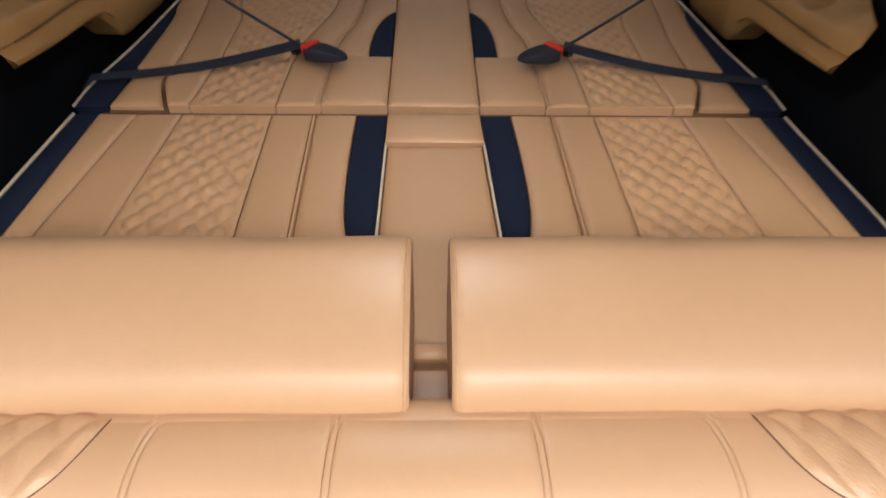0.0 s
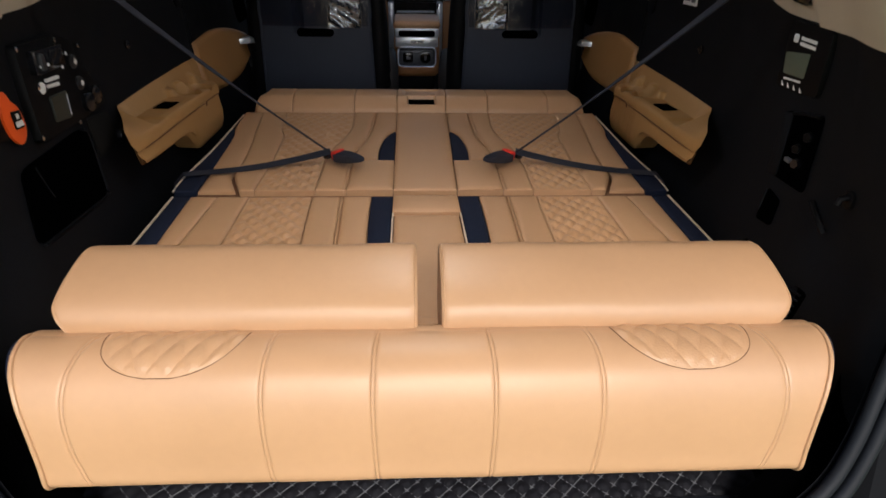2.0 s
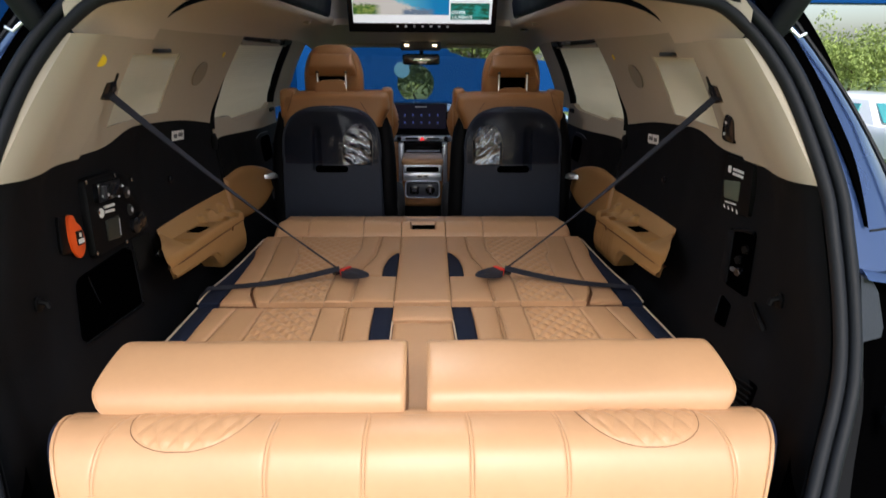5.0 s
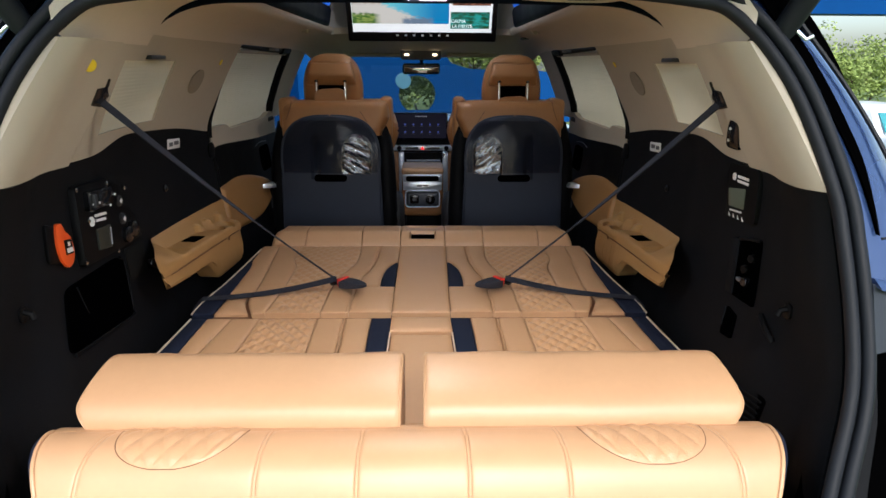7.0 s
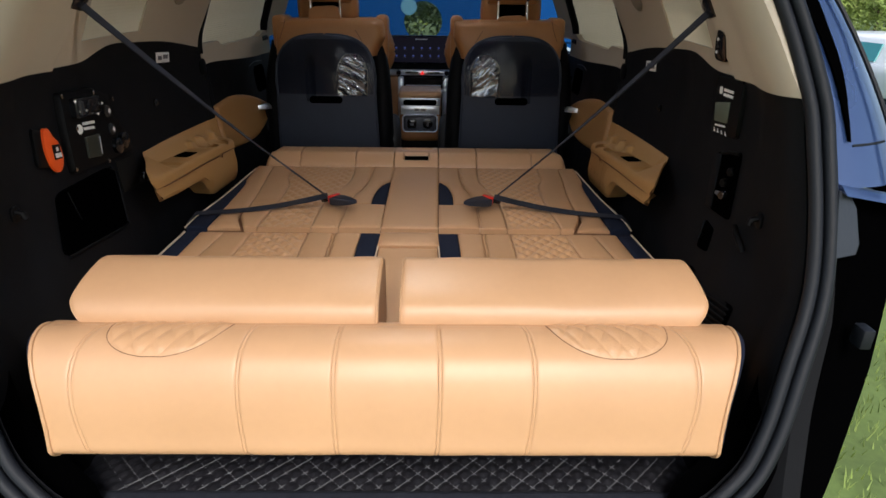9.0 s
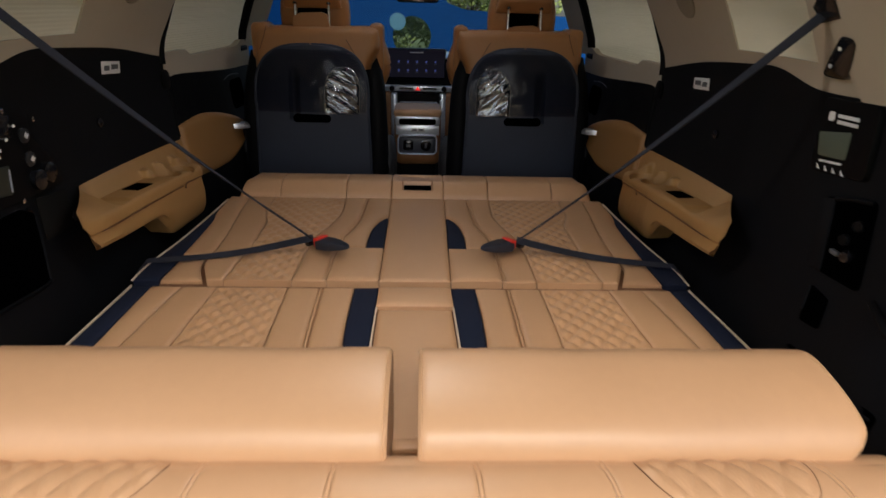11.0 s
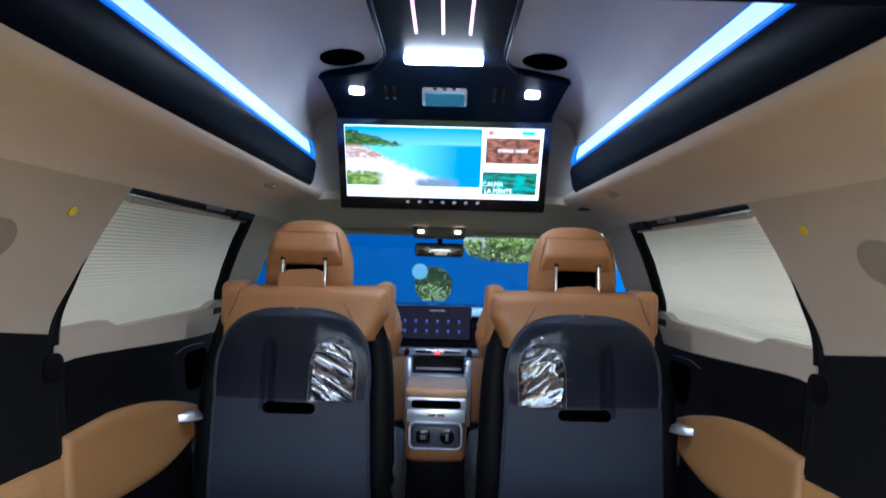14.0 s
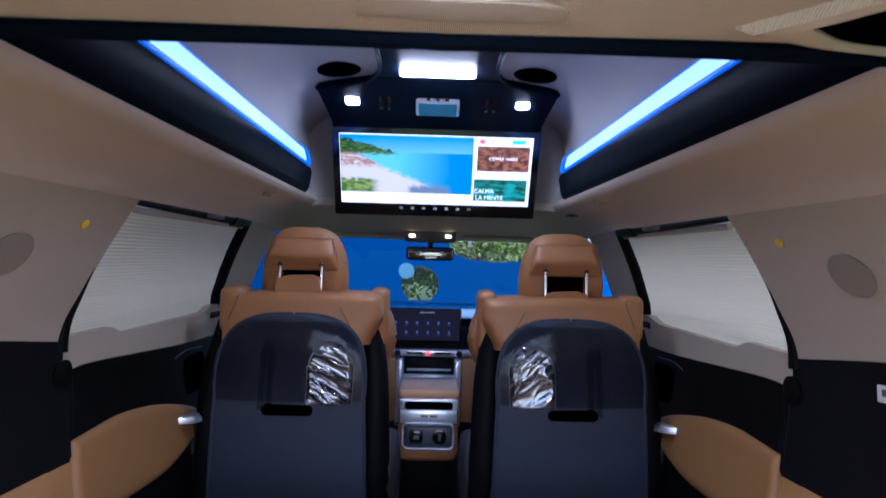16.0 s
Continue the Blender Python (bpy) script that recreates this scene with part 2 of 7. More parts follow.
# ---- the shape of the cabin's inner side ----
SIDE = [(0.40, 0.66), (0.60, 0.70), (0.85, 0.725), (1.05, 0.765), (1.28, 0.778), (1.40, 0.735), (1.53, 0.665), (1.62, 0.60), (1.68, 0.50), (1.70, 0.40)]
REAR_IN = [(0.0, 0.16), (0.2, 0.13), (0.4, 0.095), (0.7, 0.055), (1.1, 0.0)]
side_x = smooth_table(SIDE)
rear_in = smooth_table(REAR_IN)
REAR_HOW = [(0.8, 0.40), (1.0, 0.45), (1.2, 0.70), (1.35, 0.86), (1.6, 0.76)]


def open_y(z):
    """How far ahead the tailgate opening lies at height z."""
    return 0.393 + 0.4 * (z - 1.346)


def edge_roll(d):
    """How far the trim swells inwards, d metres ahead of the opening: it rounds over towards the seal."""
    if d < 0.055:
        return 0.024 * (1 - (1 - max(0.0, d) / 0.055) ** 2)
    t = min(1.0, (d - 0.055) / 0.16)
    return 0.024 * (1 - t * t * (3 - 2 * t))


def flat_wall_x(y, z):
    front = max(0.0, (y - 2.7)) * 0.10
    near = min(1.0, max(0.0, (0.52 - y) / 0.17))
    return side_x(z) - rear_in(y) * (1 + (lerp(REAR_HOW, z) - 1) * near) - front


def wall_x(y, z):
    return flat_wall_x(y, z) - edge_roll(y - open_y(z))


def on_wall(s, y, z, off=0.0):
    """A place on the inner side, s = -1 or 1, off metres into the cabin."""
    return Vector((s * (wall_x(y, z) - off), y, z))


def wall_patch(s, ys, zlo, zhi, nz, thick=0.02, off=0.0):
    """A piece of the side from zlo(y) to zhi(y)."""
    fn = lambda u, v: on_wall(s, u, zlo(u) + (zhi(u) - zlo(u)) * v, off)
    bk = lambda u, v: on_wall(s, u, zlo(u) + (zhi(u) - zlo(u)) * v, off - thick)
    return sheet(fn, ys, steps(0, 1, nz), bk)

# ---- ground and surroundings ----
GRASS_M = material("grass_ground", (0.10, 0.145, 0.035), 0.95, vary=0.45, scale=2.5, grain=1.0, grain_scale=60)
BLUE_M = material("blue_hoarding", (0.0012, 0.042, 0.165), 0.6, vary=0.12, scale=0.4, spec=0.08)
PALE_BLUE_M = material("pale_blue_plate", (0.07, 0.20, 0.29), 0.5, vary=0.1, scale=2)
LEAF_M = material("leaf_green", (0.22, 0.29, 0.07), 0.7, vary=0.5, scale=3)
BARK_M = material("bark", (0.09, 0.06, 0.04), 0.9, vary=0.3, scale=8, grain=0.8, grain_scale=40)
WHITE_CAR = material("white_coachwork", (0.75, 0.76, 0.76), 0.35, vary=0.04, coat=0.5)
TEAL_M = material("teal_window_glass", (0.05, 0.26, 0.27), 0.12, vary=0.1)
ground = part("ground", box(-90, 90, -90, 90, -0.3, 0.0), GRASS_M, smooth=False)
tagged(ground, "mown green grass ground round the parked car", "ground", kind="structure")

rng = random.Random(4)
bm = bmesh.new()
for i in range(6000):
    x, y = rng.uniform(0.75, 3.2), rng.uniform(-0.4, 3.0)
    h, a = rng.uniform(0.02, 0.055), rng.uniform(0, 6.28)
    dx, dy = 0.004 * math.cos(a), 0.004 * math.sin(a)
    lx, ly = rng.uniform(-0.02, 0.02), rng.uniform(-0.02, 0.02)
    v = [bm.verts.new(p) for p in ((x - dx, y - dy, -0.01), (x + dx, y + dy, -0.01), (x + lx, y + ly, h))]
    bm.faces.new(v)
blades = part("grass", bm, LEAF_M, smooth=False)
tagged(blades, "short green grass blades beside the car", "grass", kind="stuff")


def ring_sheet(cx, cz, r, y, outer):
    """A plate with a round hole: outer is the square half-width."""
    bm = bmesh.new()
    n = 32
    inner, edge = [], []
    for k in range(n):
        a = 2 * math.pi * k / n
        c, s = math.cos(a), math.sin(a)
        q = 1 / max(abs(c), abs(s))
        inner.append((cx + r * c, cz + r * s))
        edge.append((cx + outer * c * q, cz + outer * s * q))
    rows = []
    for yy in (y, y + 0.06):
        rows.append([[bm.verts.new((px_, yy, pz)) for px_, pz in ring] for ring in (inner, edge)])
    for k in range(n):
        j = (k + 1) % n
        bm.faces.new((rows[0][0][k], rows[0][0][j], rows[0][1][j], rows[0][1][k]))
        bm.faces.new((rows[1][0][k], rows[1][1][k], rows[1][1][j], rows[1][0][j]))
        bm.faces.new((rows[0][0][k], rows[1][0][k], rows[1][0][j], rows[0][0][j]))
    return bm


BOARD_Y = 16.0
hoarding = thing("hoarding", (0, BOARD_Y, 0), "tall blue hoarding with round openings cut through it", "hoarding", kind="structure")
HX, HZ, HR, HO = -0.29, 0.72, 0.50, 0.60
part("hole_panel", ring_sheet(HX, HZ, HR, BOARD_Y, HO), BLUE_M, hoarding, smooth=False)
part("panel", box(-9, HX - HO, BOARD_Y, BOARD_Y + 0.06, 0, 4.5), BLUE_M, hoarding, smooth=False)
part("panel", box(HX - HO, HX + HO, BOARD_Y, BOARD_Y + 0.06, HZ + HO, 4.5), BLUE_M, hoarding, smooth=False)
part("panel", box(HX - HO, HX + HO, BOARD_Y, BOARD_Y + 0.06, 0, HZ - HO), BLUE_M, hoarding, smooth=False)
top_curve = [(0.31, 4.5), (0.35, 1.95), (0.6, 1.55), (1.1, 1.40), (1.8, 1.36), (2.6, 1.42), (3.4, 1.30), (9, 1.25)]
part("panel", sheet(lambda u, v: Vector((u, BOARD_Y, lerp(top_curve, u) * v)), [0.31] + steps(0.33, 3.4, 20) + [9], [0, 1],
                    lambda u, v: Vector((u, BOARD_Y + 0.06, lerp(top_curve, u) * v))), BLUE_M, hoarding, smooth=False)
part("round_plate", disc((HX - 0.37, BOARD_Y - 0.002, HZ + 0.36), (0, -1, 0), 0.21, 0.012, 32), PALE_BLUE_M, hoarding, "pale round plate")
part("cross_rail", box(-9, 9, BOARD_Y - 0.05, BOARD_Y - 0.002, 0.25, 0.31), BLUE_M, hoarding)
part("side_panel", box(-3.56, -3.5, 1.6, BOARD_Y, 0, 2.6), BLUE_M, hoarding, smooth=False)
canopy = thing("blue_canopy", (17, 24.5, 0), "blue canopy edge on two posts behind the trees", "canopy")
part("fascia", box(10.5, 25, 24.5, 25.5, 3.52, 5.0), BLUE_M, canopy, smooth=False)
for x in (11.0, 24.5):
    part("post", tube([(x, 25.0, 0), (x, 25.0, 3.6)], 0.06, 8), GREY, canopy)


def tree(x, y, height, crown, seed):
    r = random.Random(seed)
    t = thing("tree", (x, y, 0), "leafy green broadleaf tree with an uneven crown", "tree", "trees behind the car")
    pts = [(x + r.uniform(-0.05, 0.05) * k, y, height * 0.5 * k / 4) for k in range(5)]
    trunk = tube(along(pts, 3), 0.055 * height / 2, 8, taper=lambda k: 1 - 0.6 * k)
    for i in range(5):
        a = r.uniform(0, 6.28)
        base = Vector((x, y, height * r.uniform(0.3, 0.5)))
        tube([base, base + Vector((math.cos(a) * crown * 0.5, math.sin(a) * crown * 0.5, height * 0.25))], 0.02 * height / 2, 6, bm=trunk, taper=lambda k: 1 - 0.6 * k)
    part("trunk", trunk, BARK_M, t)
    bm = bmesh.new()
    clumps = [(Vector((x + r.gauss(0, 0.42) * crown, y + r.gauss(0, 0.42) * crown, height * 0.62 + r.gauss(0, 0.22) * height)), r.uniform(0.2, 0.42) * crown) for _ in range(34)]
    for c, rad in clumps:
        for _ in range(90):
            d = Vector((r.gauss(0, 1), r.gauss(0, 1), r.gauss(0, 1))).normalized() * rad * r.uniform(0.5, 1.05)
            p = c + d
            if p.z < 0.12 * height:
                continue
            s = r.uniform(0.04, 0.085) * (0.6 + height / 5)
            e1 = Vector((r.gauss(0, 1), r.gauss(0, 1), r.gauss(0, 0.6))).normalized() * s
            e2 = e1.cross(Vector((r.gauss(0, 1), r.gauss(0, 1), r.gauss(0, 1)))).normalized() * s * 0.5
            bm.faces.new([bm.verts.new(p + q) for q in (-e1, e2, e1, -e2)])
    part("crown", bm, LEAF_M, t, smooth=False)


for i, (x, y, h, c) in enumerate([(-0.3, 17.6, 1.5, 1.15), (1.5, 19.5, 2.9, 1.3), (2.7, 18.5, 2.4, 1.0), (13.4, 22.0, 1.9, 1.3), (14.6, 22.6, 2.0, 1.4), (15.8, 21.8, 2.1, 1.5), (17.0, 22.4, 2.0, 1.5), (18.3, 21.6, 2.2, 1.6), (14.0, 24.0, 2.2, 1.5), (16.4, 24.4, 2.4, 1.6)]):
    tree(x, y, h, c, 30 + i)

VX, VY = 6.9, 8.6
low_car = thing("parked_car", (VX, VY, 0), "low white car with teal windows parked on the grass", "car")
part("body", loft([[Vector((VX + sx * w, VY + sy * l, z)) for sx, sy in ((-1, -0.96), (-0.9, -1), (0.9, -1), (1, -0.96), (1, 0.96), (0.9, 1), (-0.9, 1), (-1, 0.96))] for z, w, l in ((0.16, 0.74, 1.75), (0.24, 0.82, 1.9), (0.52, 0.84, 1.92), (0.62, 0.78, 1.82))]), WHITE_CAR, low_car)
part("cabin", loft([[Vector((VX + sx * w, VY + 0.1 + sy * l, z)) for sx, sy in ((-1, -1), (1, -1), (1, 1), (-1, 1))] for z, w, l in ((0.60, 0.74, 1.25), (0.92, 0.60, 0.85), (0.97, 0.52, 0.75))]), WHITE_CAR, low_car)
for k in range(2):
    y0, y1 = VY - 0.72 + k * 0.85, VY + 0.05 + k * 0.85
    part("window", loft([[Vector((VX - x, y, z)) for y, x, z in ((y0, 0.735 + o, 0.65), (y1, 0.735 + o, 0.65), (y1 - 0.06, 0.635 + o, 0.88), (y0 + 0.06, 0.635 + o, 0.88))] for o in (-0.01, 0.012)]), TEAL_M, low_car)
part("rear_window", loft([[Vector((VX + x, VY + y + o, z)) for x, y, z in ((-0.62, -1.14, 0.66), (0.62, -1.14, 0.66), (0.52, -0.80, 0.90), (-0.52, -0.80, 0.90))] for o in (0.01, -0.012)]), TEAL_M, low_car)
for wx in (VX - 0.72, VX + 0.72):
    for wy in (VY - 1.2, VY + 1.25):
        part("wheel", disc((wx - 0.09, wy, 0.22), (1, 0, 0), 0.22, 0.18), RUBBER, low_car)

# ---- the car's shell: floor, sides, roof ----
belt = smooth_table([(0.0, 1.35), (0.2, 1.348), (0.4, 1.342), (0.6, 1.337), (0.84, 1.328), (1.0, 1.352), (1.16, 1.347), (1.4, 1.33), (1.66, 1.292), (1.72, 1.285)])
door_belt = smooth_table([(1.70, 1.228), (1.8, 1.232), (2.3, 1.20), (2.7, 1.19), (4.2, 1.14)])
floor = part("floor", box(-0.80, 0.80, 0.13, 4.3, 0.42, 0.46), CLOTH_BLACK, smooth=False)
tagged(floor, "black carpeted floor of the car", "floor", kind="structure")
QW0, QW1, QZ0, QZ1 = 0.83, 1.19, 1.375, 1.535
DW0, DZ0, DZ1 = 1.685, 1.262, 1.588
door_front = lambda z: 2.43 + (DZ1 - z) / (DZ1 - DZ0) * 0.16

for s, word in ((-1, "left"), (1, "right")):
    wall = thing(f"wall_{word}", (s * 0.75, 1.0, 0.5), "cabin side with black lower trim and beige pillars", "wall", kind="structure")

    def low(u, v, off=0.0):
        z = 0.46 + 0.885 * v
        y = open_y(z) + (1.735 - open_y(z)) * u
        z = 0.46 + (belt(y) - 0.46) * v
        return on_wall(s, y, z, off)

    part("lower_trim", sheet(low, [0.14 * k / 30 for k in range(30)] + steps(0.14, 1, 40), steps(0, 1, 28), lambda u, v: low(u, v, -0.03)), BOOT_TRIM, wall, "black plastic trim")

    def pillar(u, v, off=0.0):
        z = 1.34 + 0.230 * v
        y = open_y(z) + (QW0 - open_y(z)) * u
        zb = belt(y) - 0.005
        zz = zb + (1.570 - zb) * v
        edge = 0.715 + 0.30 * (zz - 1.34) + 0.02 * math.sin(18 * (zz - 1.34))
        step_k = min(1.0, max(0.0, (edge - y) / 0.012))
        return on_wall(s, y, zz, off - 0.0015 + 0.007 * step_k * step_k * (3 - 2 * step_k))

    part("rear_pillar", sheet(pillar, steps(0, 1, 110), steps(0, 1, 14), lambda u, v: pillar(u, v, -0.03)), BEIGE, wall)
    part("window_sill", wall_patch(s, steps(QW0, QW1, 12), lambda y: belt(y) - 0.005, lambda y: QZ0, 4, 0.03, -0.0015), BEIGE, wall)
    part("window_head", wall_patch(s, steps(QW0, QW1, 12), lambda y: QZ1, lambda y: 1.602, 4, 0.03, -0.0015), BEIGE, wall)
    part("middle_pillar", wall_patch(s, steps(QW1, DW0, 16), lambda y: belt(y) - 0.005, lambda y: 1.602, 16, 0.03, -0.0015), BEIGE, wall)
    # sliding door
    part("door_trim", wall_patch(s, [1.725] + steps(1.75, 4.2, 30), lambda y: 0.46, door_belt, 14, 0.03, 0.002), PANEL, wall, "black door trim")
    part("door_ledge", wall_patch(s, steps(DW0 + 0.002, 2.62, 16), lambda y: door_belt(y) - 0.005, lambda y: DZ0 + 0.014 + 0.022 * min(1, max(0, (1.92 - y) / 0.03)) + 0.020 * min(1, max(0, (y - 2.44) / 0.04)), 4, 0.03, 0.004), BEIGE, wall)

    def front_post(u, v, off=0.0):
        z = DZ0 + (1.60 - DZ0) * v
        a, b = door_front(z), 2.78 + 0.10 * (1 - v)
        return on_wall(s, a + (b - a) * u, z, off)

    part("door_post", sheet(front_post, steps(0, 1, 6), steps(0, 1, 10), lambda u, v: front_post(u, v, -0.03)), BEIGE, wall)
    # windscreen pillar
    pts = along([(s * 0.63, 3.28, 1.575), (s * 0.68, 3.65, 1.38), (s * 0.74, 4.15, 1.10)], 6)
    part("windscreen_pillar", tube(pts, 0.05, 10), BEIGE, wall)

    # windows with pleated blinds
    win = thing("window_1" if s < 0 else "window_2", (s * 0.72, 2.0, 1.25), "sliding door window behind a drawn cream pleated blind", "window", kind="structure")
    edge = [on_wall(s, DW0, z, -0.012) for z in steps(DZ0, DZ1, 8)] + [on_wall(s, y, DZ1, -0.012) for y in steps(DW0, 2.43, 10)][1:] \
        + [on_wall(s, door_front(z), z, -0.012) for z in steps(DZ1, DZ0, 8)][1:] + [on_wall(s, y, DZ0, -0.012) for y in steps(2.59, DW0, 10)][1:-1]
    part("window_frame", tube(edge[:9], 0.008, 8, taper=lambda k: max(0.15, 1.2 - 2.0 * k)), BLACK, win)
    part("window_frame", tube(edge[7:18], 0.013, 8, taper=lambda k: 0.5 + 0.7 * k), BLACK, win)
    part("window_frame", tube(edge[16:28], 0.021, 8), BLACK, win)
    part("door_seal", tube([on_wall(s, DW0 - 0.004 + 0.03 * max(0.0, (DZ0 - 0.02 - z) / 0.08), z, -0.004) for z in steps(belt(DW0) - 0.02, DZ1, 14)], 0.013, 8, taper=lambda k: max(0.10, 1.25 - 1.9 * k)), BLACK, win, "black rubber door seal")
    pane = part("pane", sheet(lambda u, v: on_wall(s, DW0 + (door_front(v) - DW0) * u, v, -0.05), steps(0, 1, 8), steps(DZ0, DZ1, 8)), TINT, win)
    pane.visible_shadow = False

    def pleat(u, v):
        z = DZ0 + (DZ1 - DZ0) * v
        k = abs((v * 40) % 1 - 0.5) * 2
        slit = 0.014 * math.sin(math.pi * min(1.0, v / 0.62)) if s > 0 else 0.0
        y = DW0 + 0.012 + slit + (door_front(z) - DW0 - 0.03 - slit) * u
        return on_wall(s, y, z, -0.022 + 0.0018 * k + 0.002 * noise.noise((y * 5, z * 40, s)))

    part("blind", sheet(pleat, steps(0, 1, 20), steps(0.0, 1.0, 160)), BLIND, win, "cream pleated cloth blind")
    part("blind_rail", tube([on_wall(s, y, DZ1 - 0.016, -0.012) for y in steps(DW0 + 0.03, 2.43, 12)], 0.008, 8), BEIGE, win, "beige top rail of the blind")
    part("blind_hook", box(-0.012, 0.012, -0.04, 0.04, -0.006, 0.006, 0.003, m=Matrix.Translation(on_wall(s, 2.1, DZ1 - 0.004, 0.012))), GREY, win)

    qwin = thing("window_3" if s < 0 else "window_4", (s * 0.7, 1.0, 1.37), "rear quarter window behind a drawn cream pleated blind", "window", kind="structure")
    pane = part("pane", sheet(lambda u, v: on_wall(s, u, v, -0.05), steps(QW0 - 0.01, QW1 + 0.01, 6), steps(QZ0 - 0.01, QZ1 + 0.01, 6)), TINT, qwin)
    pane.visible_shadow = False

    def qpleat(u, v):
        k = abs((v * 20) % 1 - 0.5) * 2
        return on_wall(s, u, QZ0 - 0.004 + (QZ1 - QZ0 + 0.008) * v, -0.007 + 0.0008 * k + 0.002 * noise.noise((u * 7, v * 7, s)))

    part("blind", sheet(qpleat, steps(QW0 - 0.004, QW1 + 0.004, 14), steps(0, 1, 80)), BLIND, qwin, "cream pleated cloth blind")
    part("blind_hook", box(-0.01, 0.01, -0.04, 0.04, -0.005, 0.005, 0.003, m=Matrix.Translation(on_wall(s, 1.0, QZ1 + 0.008, 0.008))), DARK_GREY, qwin)

# ---- headliner ----
roof_profile = along([(0.641, 1.568, 0), (0.612, 1.607, 0), (0.580, 1.634, 0), (0.525, 1.660, 0), (0.44, 1.676, 0), (0.25, 1.677, 0), (0.0, 1.675, 0)], 5)
arch = [(p.x, p.y) for p in roof_profile]
WELL_Y0, WELL_Y1, WELL_X = 0.924, 2.67, 0.465


def liner(x, y):
    z = lerp(sorted(arch), abs(x))
    drop = 0.022 * (1 - min(1, max(0, (y - 0.48) / 0.3))) ** 2
    front = 0.105 * max(0, (y - 2.62) / 0.68) ** 1.3
    return z - drop * (1 - abs(x) / 0.8) - front


xs = [s * p[0] for s, rows in ((-1, arch), (1, arch[-2::-1])) for p in rows]


def rear_liner(u, v, up=0.0):
    """The headliner behind the raised roof: it narrows with the sides and curls up at the opening."""
    y0 = open_y(liner(u, 0.5))
    y = y0 + (WELL_Y0 - y0) * v
    d = y - y0
    narrow = (side_x(1.58) - flat_wall_x(y, 1.58)) * min(1.0, max(0.0, (abs(u) - 0.40) / 0.20))
    curl = 0.020 * max(0.0, 1 - d / 0.05) ** 2
    return Vector((u - math.copysign(narrow, u), y, liner(u, y) + curl + up))


ceiling = part("ceiling", sheet(rear_liner, xs, [0, 0.02, 0.04, 0.06, 0.08, 0.1, 0.12] + steps(0.16, 1, 12), lambda u, v: rear_liner(u, v, 0.03)), LINER)
tagged(ceiling, "beige woven cloth headliner over the boot", "ceiling", kind="structure")
for s in (-1, 1):
    side = [(a, b) for a, b in arch if WELL_X <= a <= 0.627]
    us = [p[0] for p in side] + [WELL_X, 0.459, 0.454, 0.450]
    curl = lambda u: 0.016 * max(0.0, (0.468 - u) / 0.018) ** 1.5
    inset = lambda u, v: s * (u - (side_x(1.58) - flat_wall_x(v, 1.58)) * min(1.0, max(0.0, (u - 0.48) / 0.12)))
    c = part("ceiling", sheet(lambda u, v: Vector((inset(u, v), v, liner(u, v) + curl(u))), us, steps(WELL_Y0, WELL_Y1, 20), lambda u, v: Vector((inset(u, v), v, liner(u, v) + 0.03))), LINER)
    tagged(c, "beige cloth headliner along the raised roof", "ceiling", kind="structure")
c = part("ceiling", sheet(lambda u, v: Vector((u, v, liner(u, v))), [u for u in xs if abs(u) <= 0.627], steps(WELL_Y1, 3.32, 14), lambda u, v: Vector((u, v, liner(u, v) + 0.03))), LINER)
tagged(c, "beige cloth headliner over the front seats", "ceiling", kind="structure")

# raised roof well
def well_ring(y):
    pts = along([(WELL_X + 0.01, 1.70, 0), (WELL_X + 0.02, 1.84, 0), (WELL_X + 0.01, 1.95, 0), (0.40, 2.015, 0), (0.28, 2.035, 0), (0.0, 2.04, 0)], 5)
    half = [(p.x, p.y) for p in pts]
    return [Vector((x, y, z)) for x, z in half] + [Vector((-x, y, z)) for x, z in half[-2::-1]]


c = part("ceiling", join(loft([well_ring(y) for y in steps(WELL_Y0, WELL_Y1 + 0.04, 16)], closed=False)), WELL)
tagged(c, "pale fabric lining of the raised roof", "ceiling", kind="structure")
c = part("ceiling", sheet(lambda u, v: Vector((u, WELL_Y1 + 0.045 - 0.05 * abs(u / WELL_X) ** 4, v)), steps(-0.49, 0.49, 20), steps(1.674, 2.06, 6), lambda u, v: Vector((u, WELL_Y1 + 0.08, v))), WELL)
tagged(c, "pale fabric front wall of the raised roof", "ceiling", kind="structure")
c = part("ceiling", box(-0.49, 0.49, WELL_Y0 - 0.03, WELL_Y0 - 0.002, 1.70, 2.06), WELL)
tagged(c, "pale fabric rear wall of the raised roof", "ceiling", kind="structure")
lip = part("trim", tube([(x, WELL_Y0 + 0.004, liner(x, 0.93) - 0.0035 - 0.004 * min(1.0, abs(x) / 0.35) ** 2) for x in steps(-0.60, 0.60, 40)], 0.0085, 8, up=(0, 1, 0)), RAIL)
tagged(lip, "dark navy edge trim across the headliner", "trim", kind="structure")

# ---- the tailgate opening: seals, painted body, sill ----
OPEN = [(0.0, 1.655), (0.25, 1.648), (0.45, 1.632), (0.535, 1.606), (0.618, 1.503), (0.677, 1.347), (0.690, 1.26), (0.696, 1.16), (0.694, 1.08), (0.684, 1.02), (0.660, 0.943), (0.622, 0.83), (0.575, 0.757), (0.48, 0.70), (0.25, 0.675), (0.0, 0.67)]


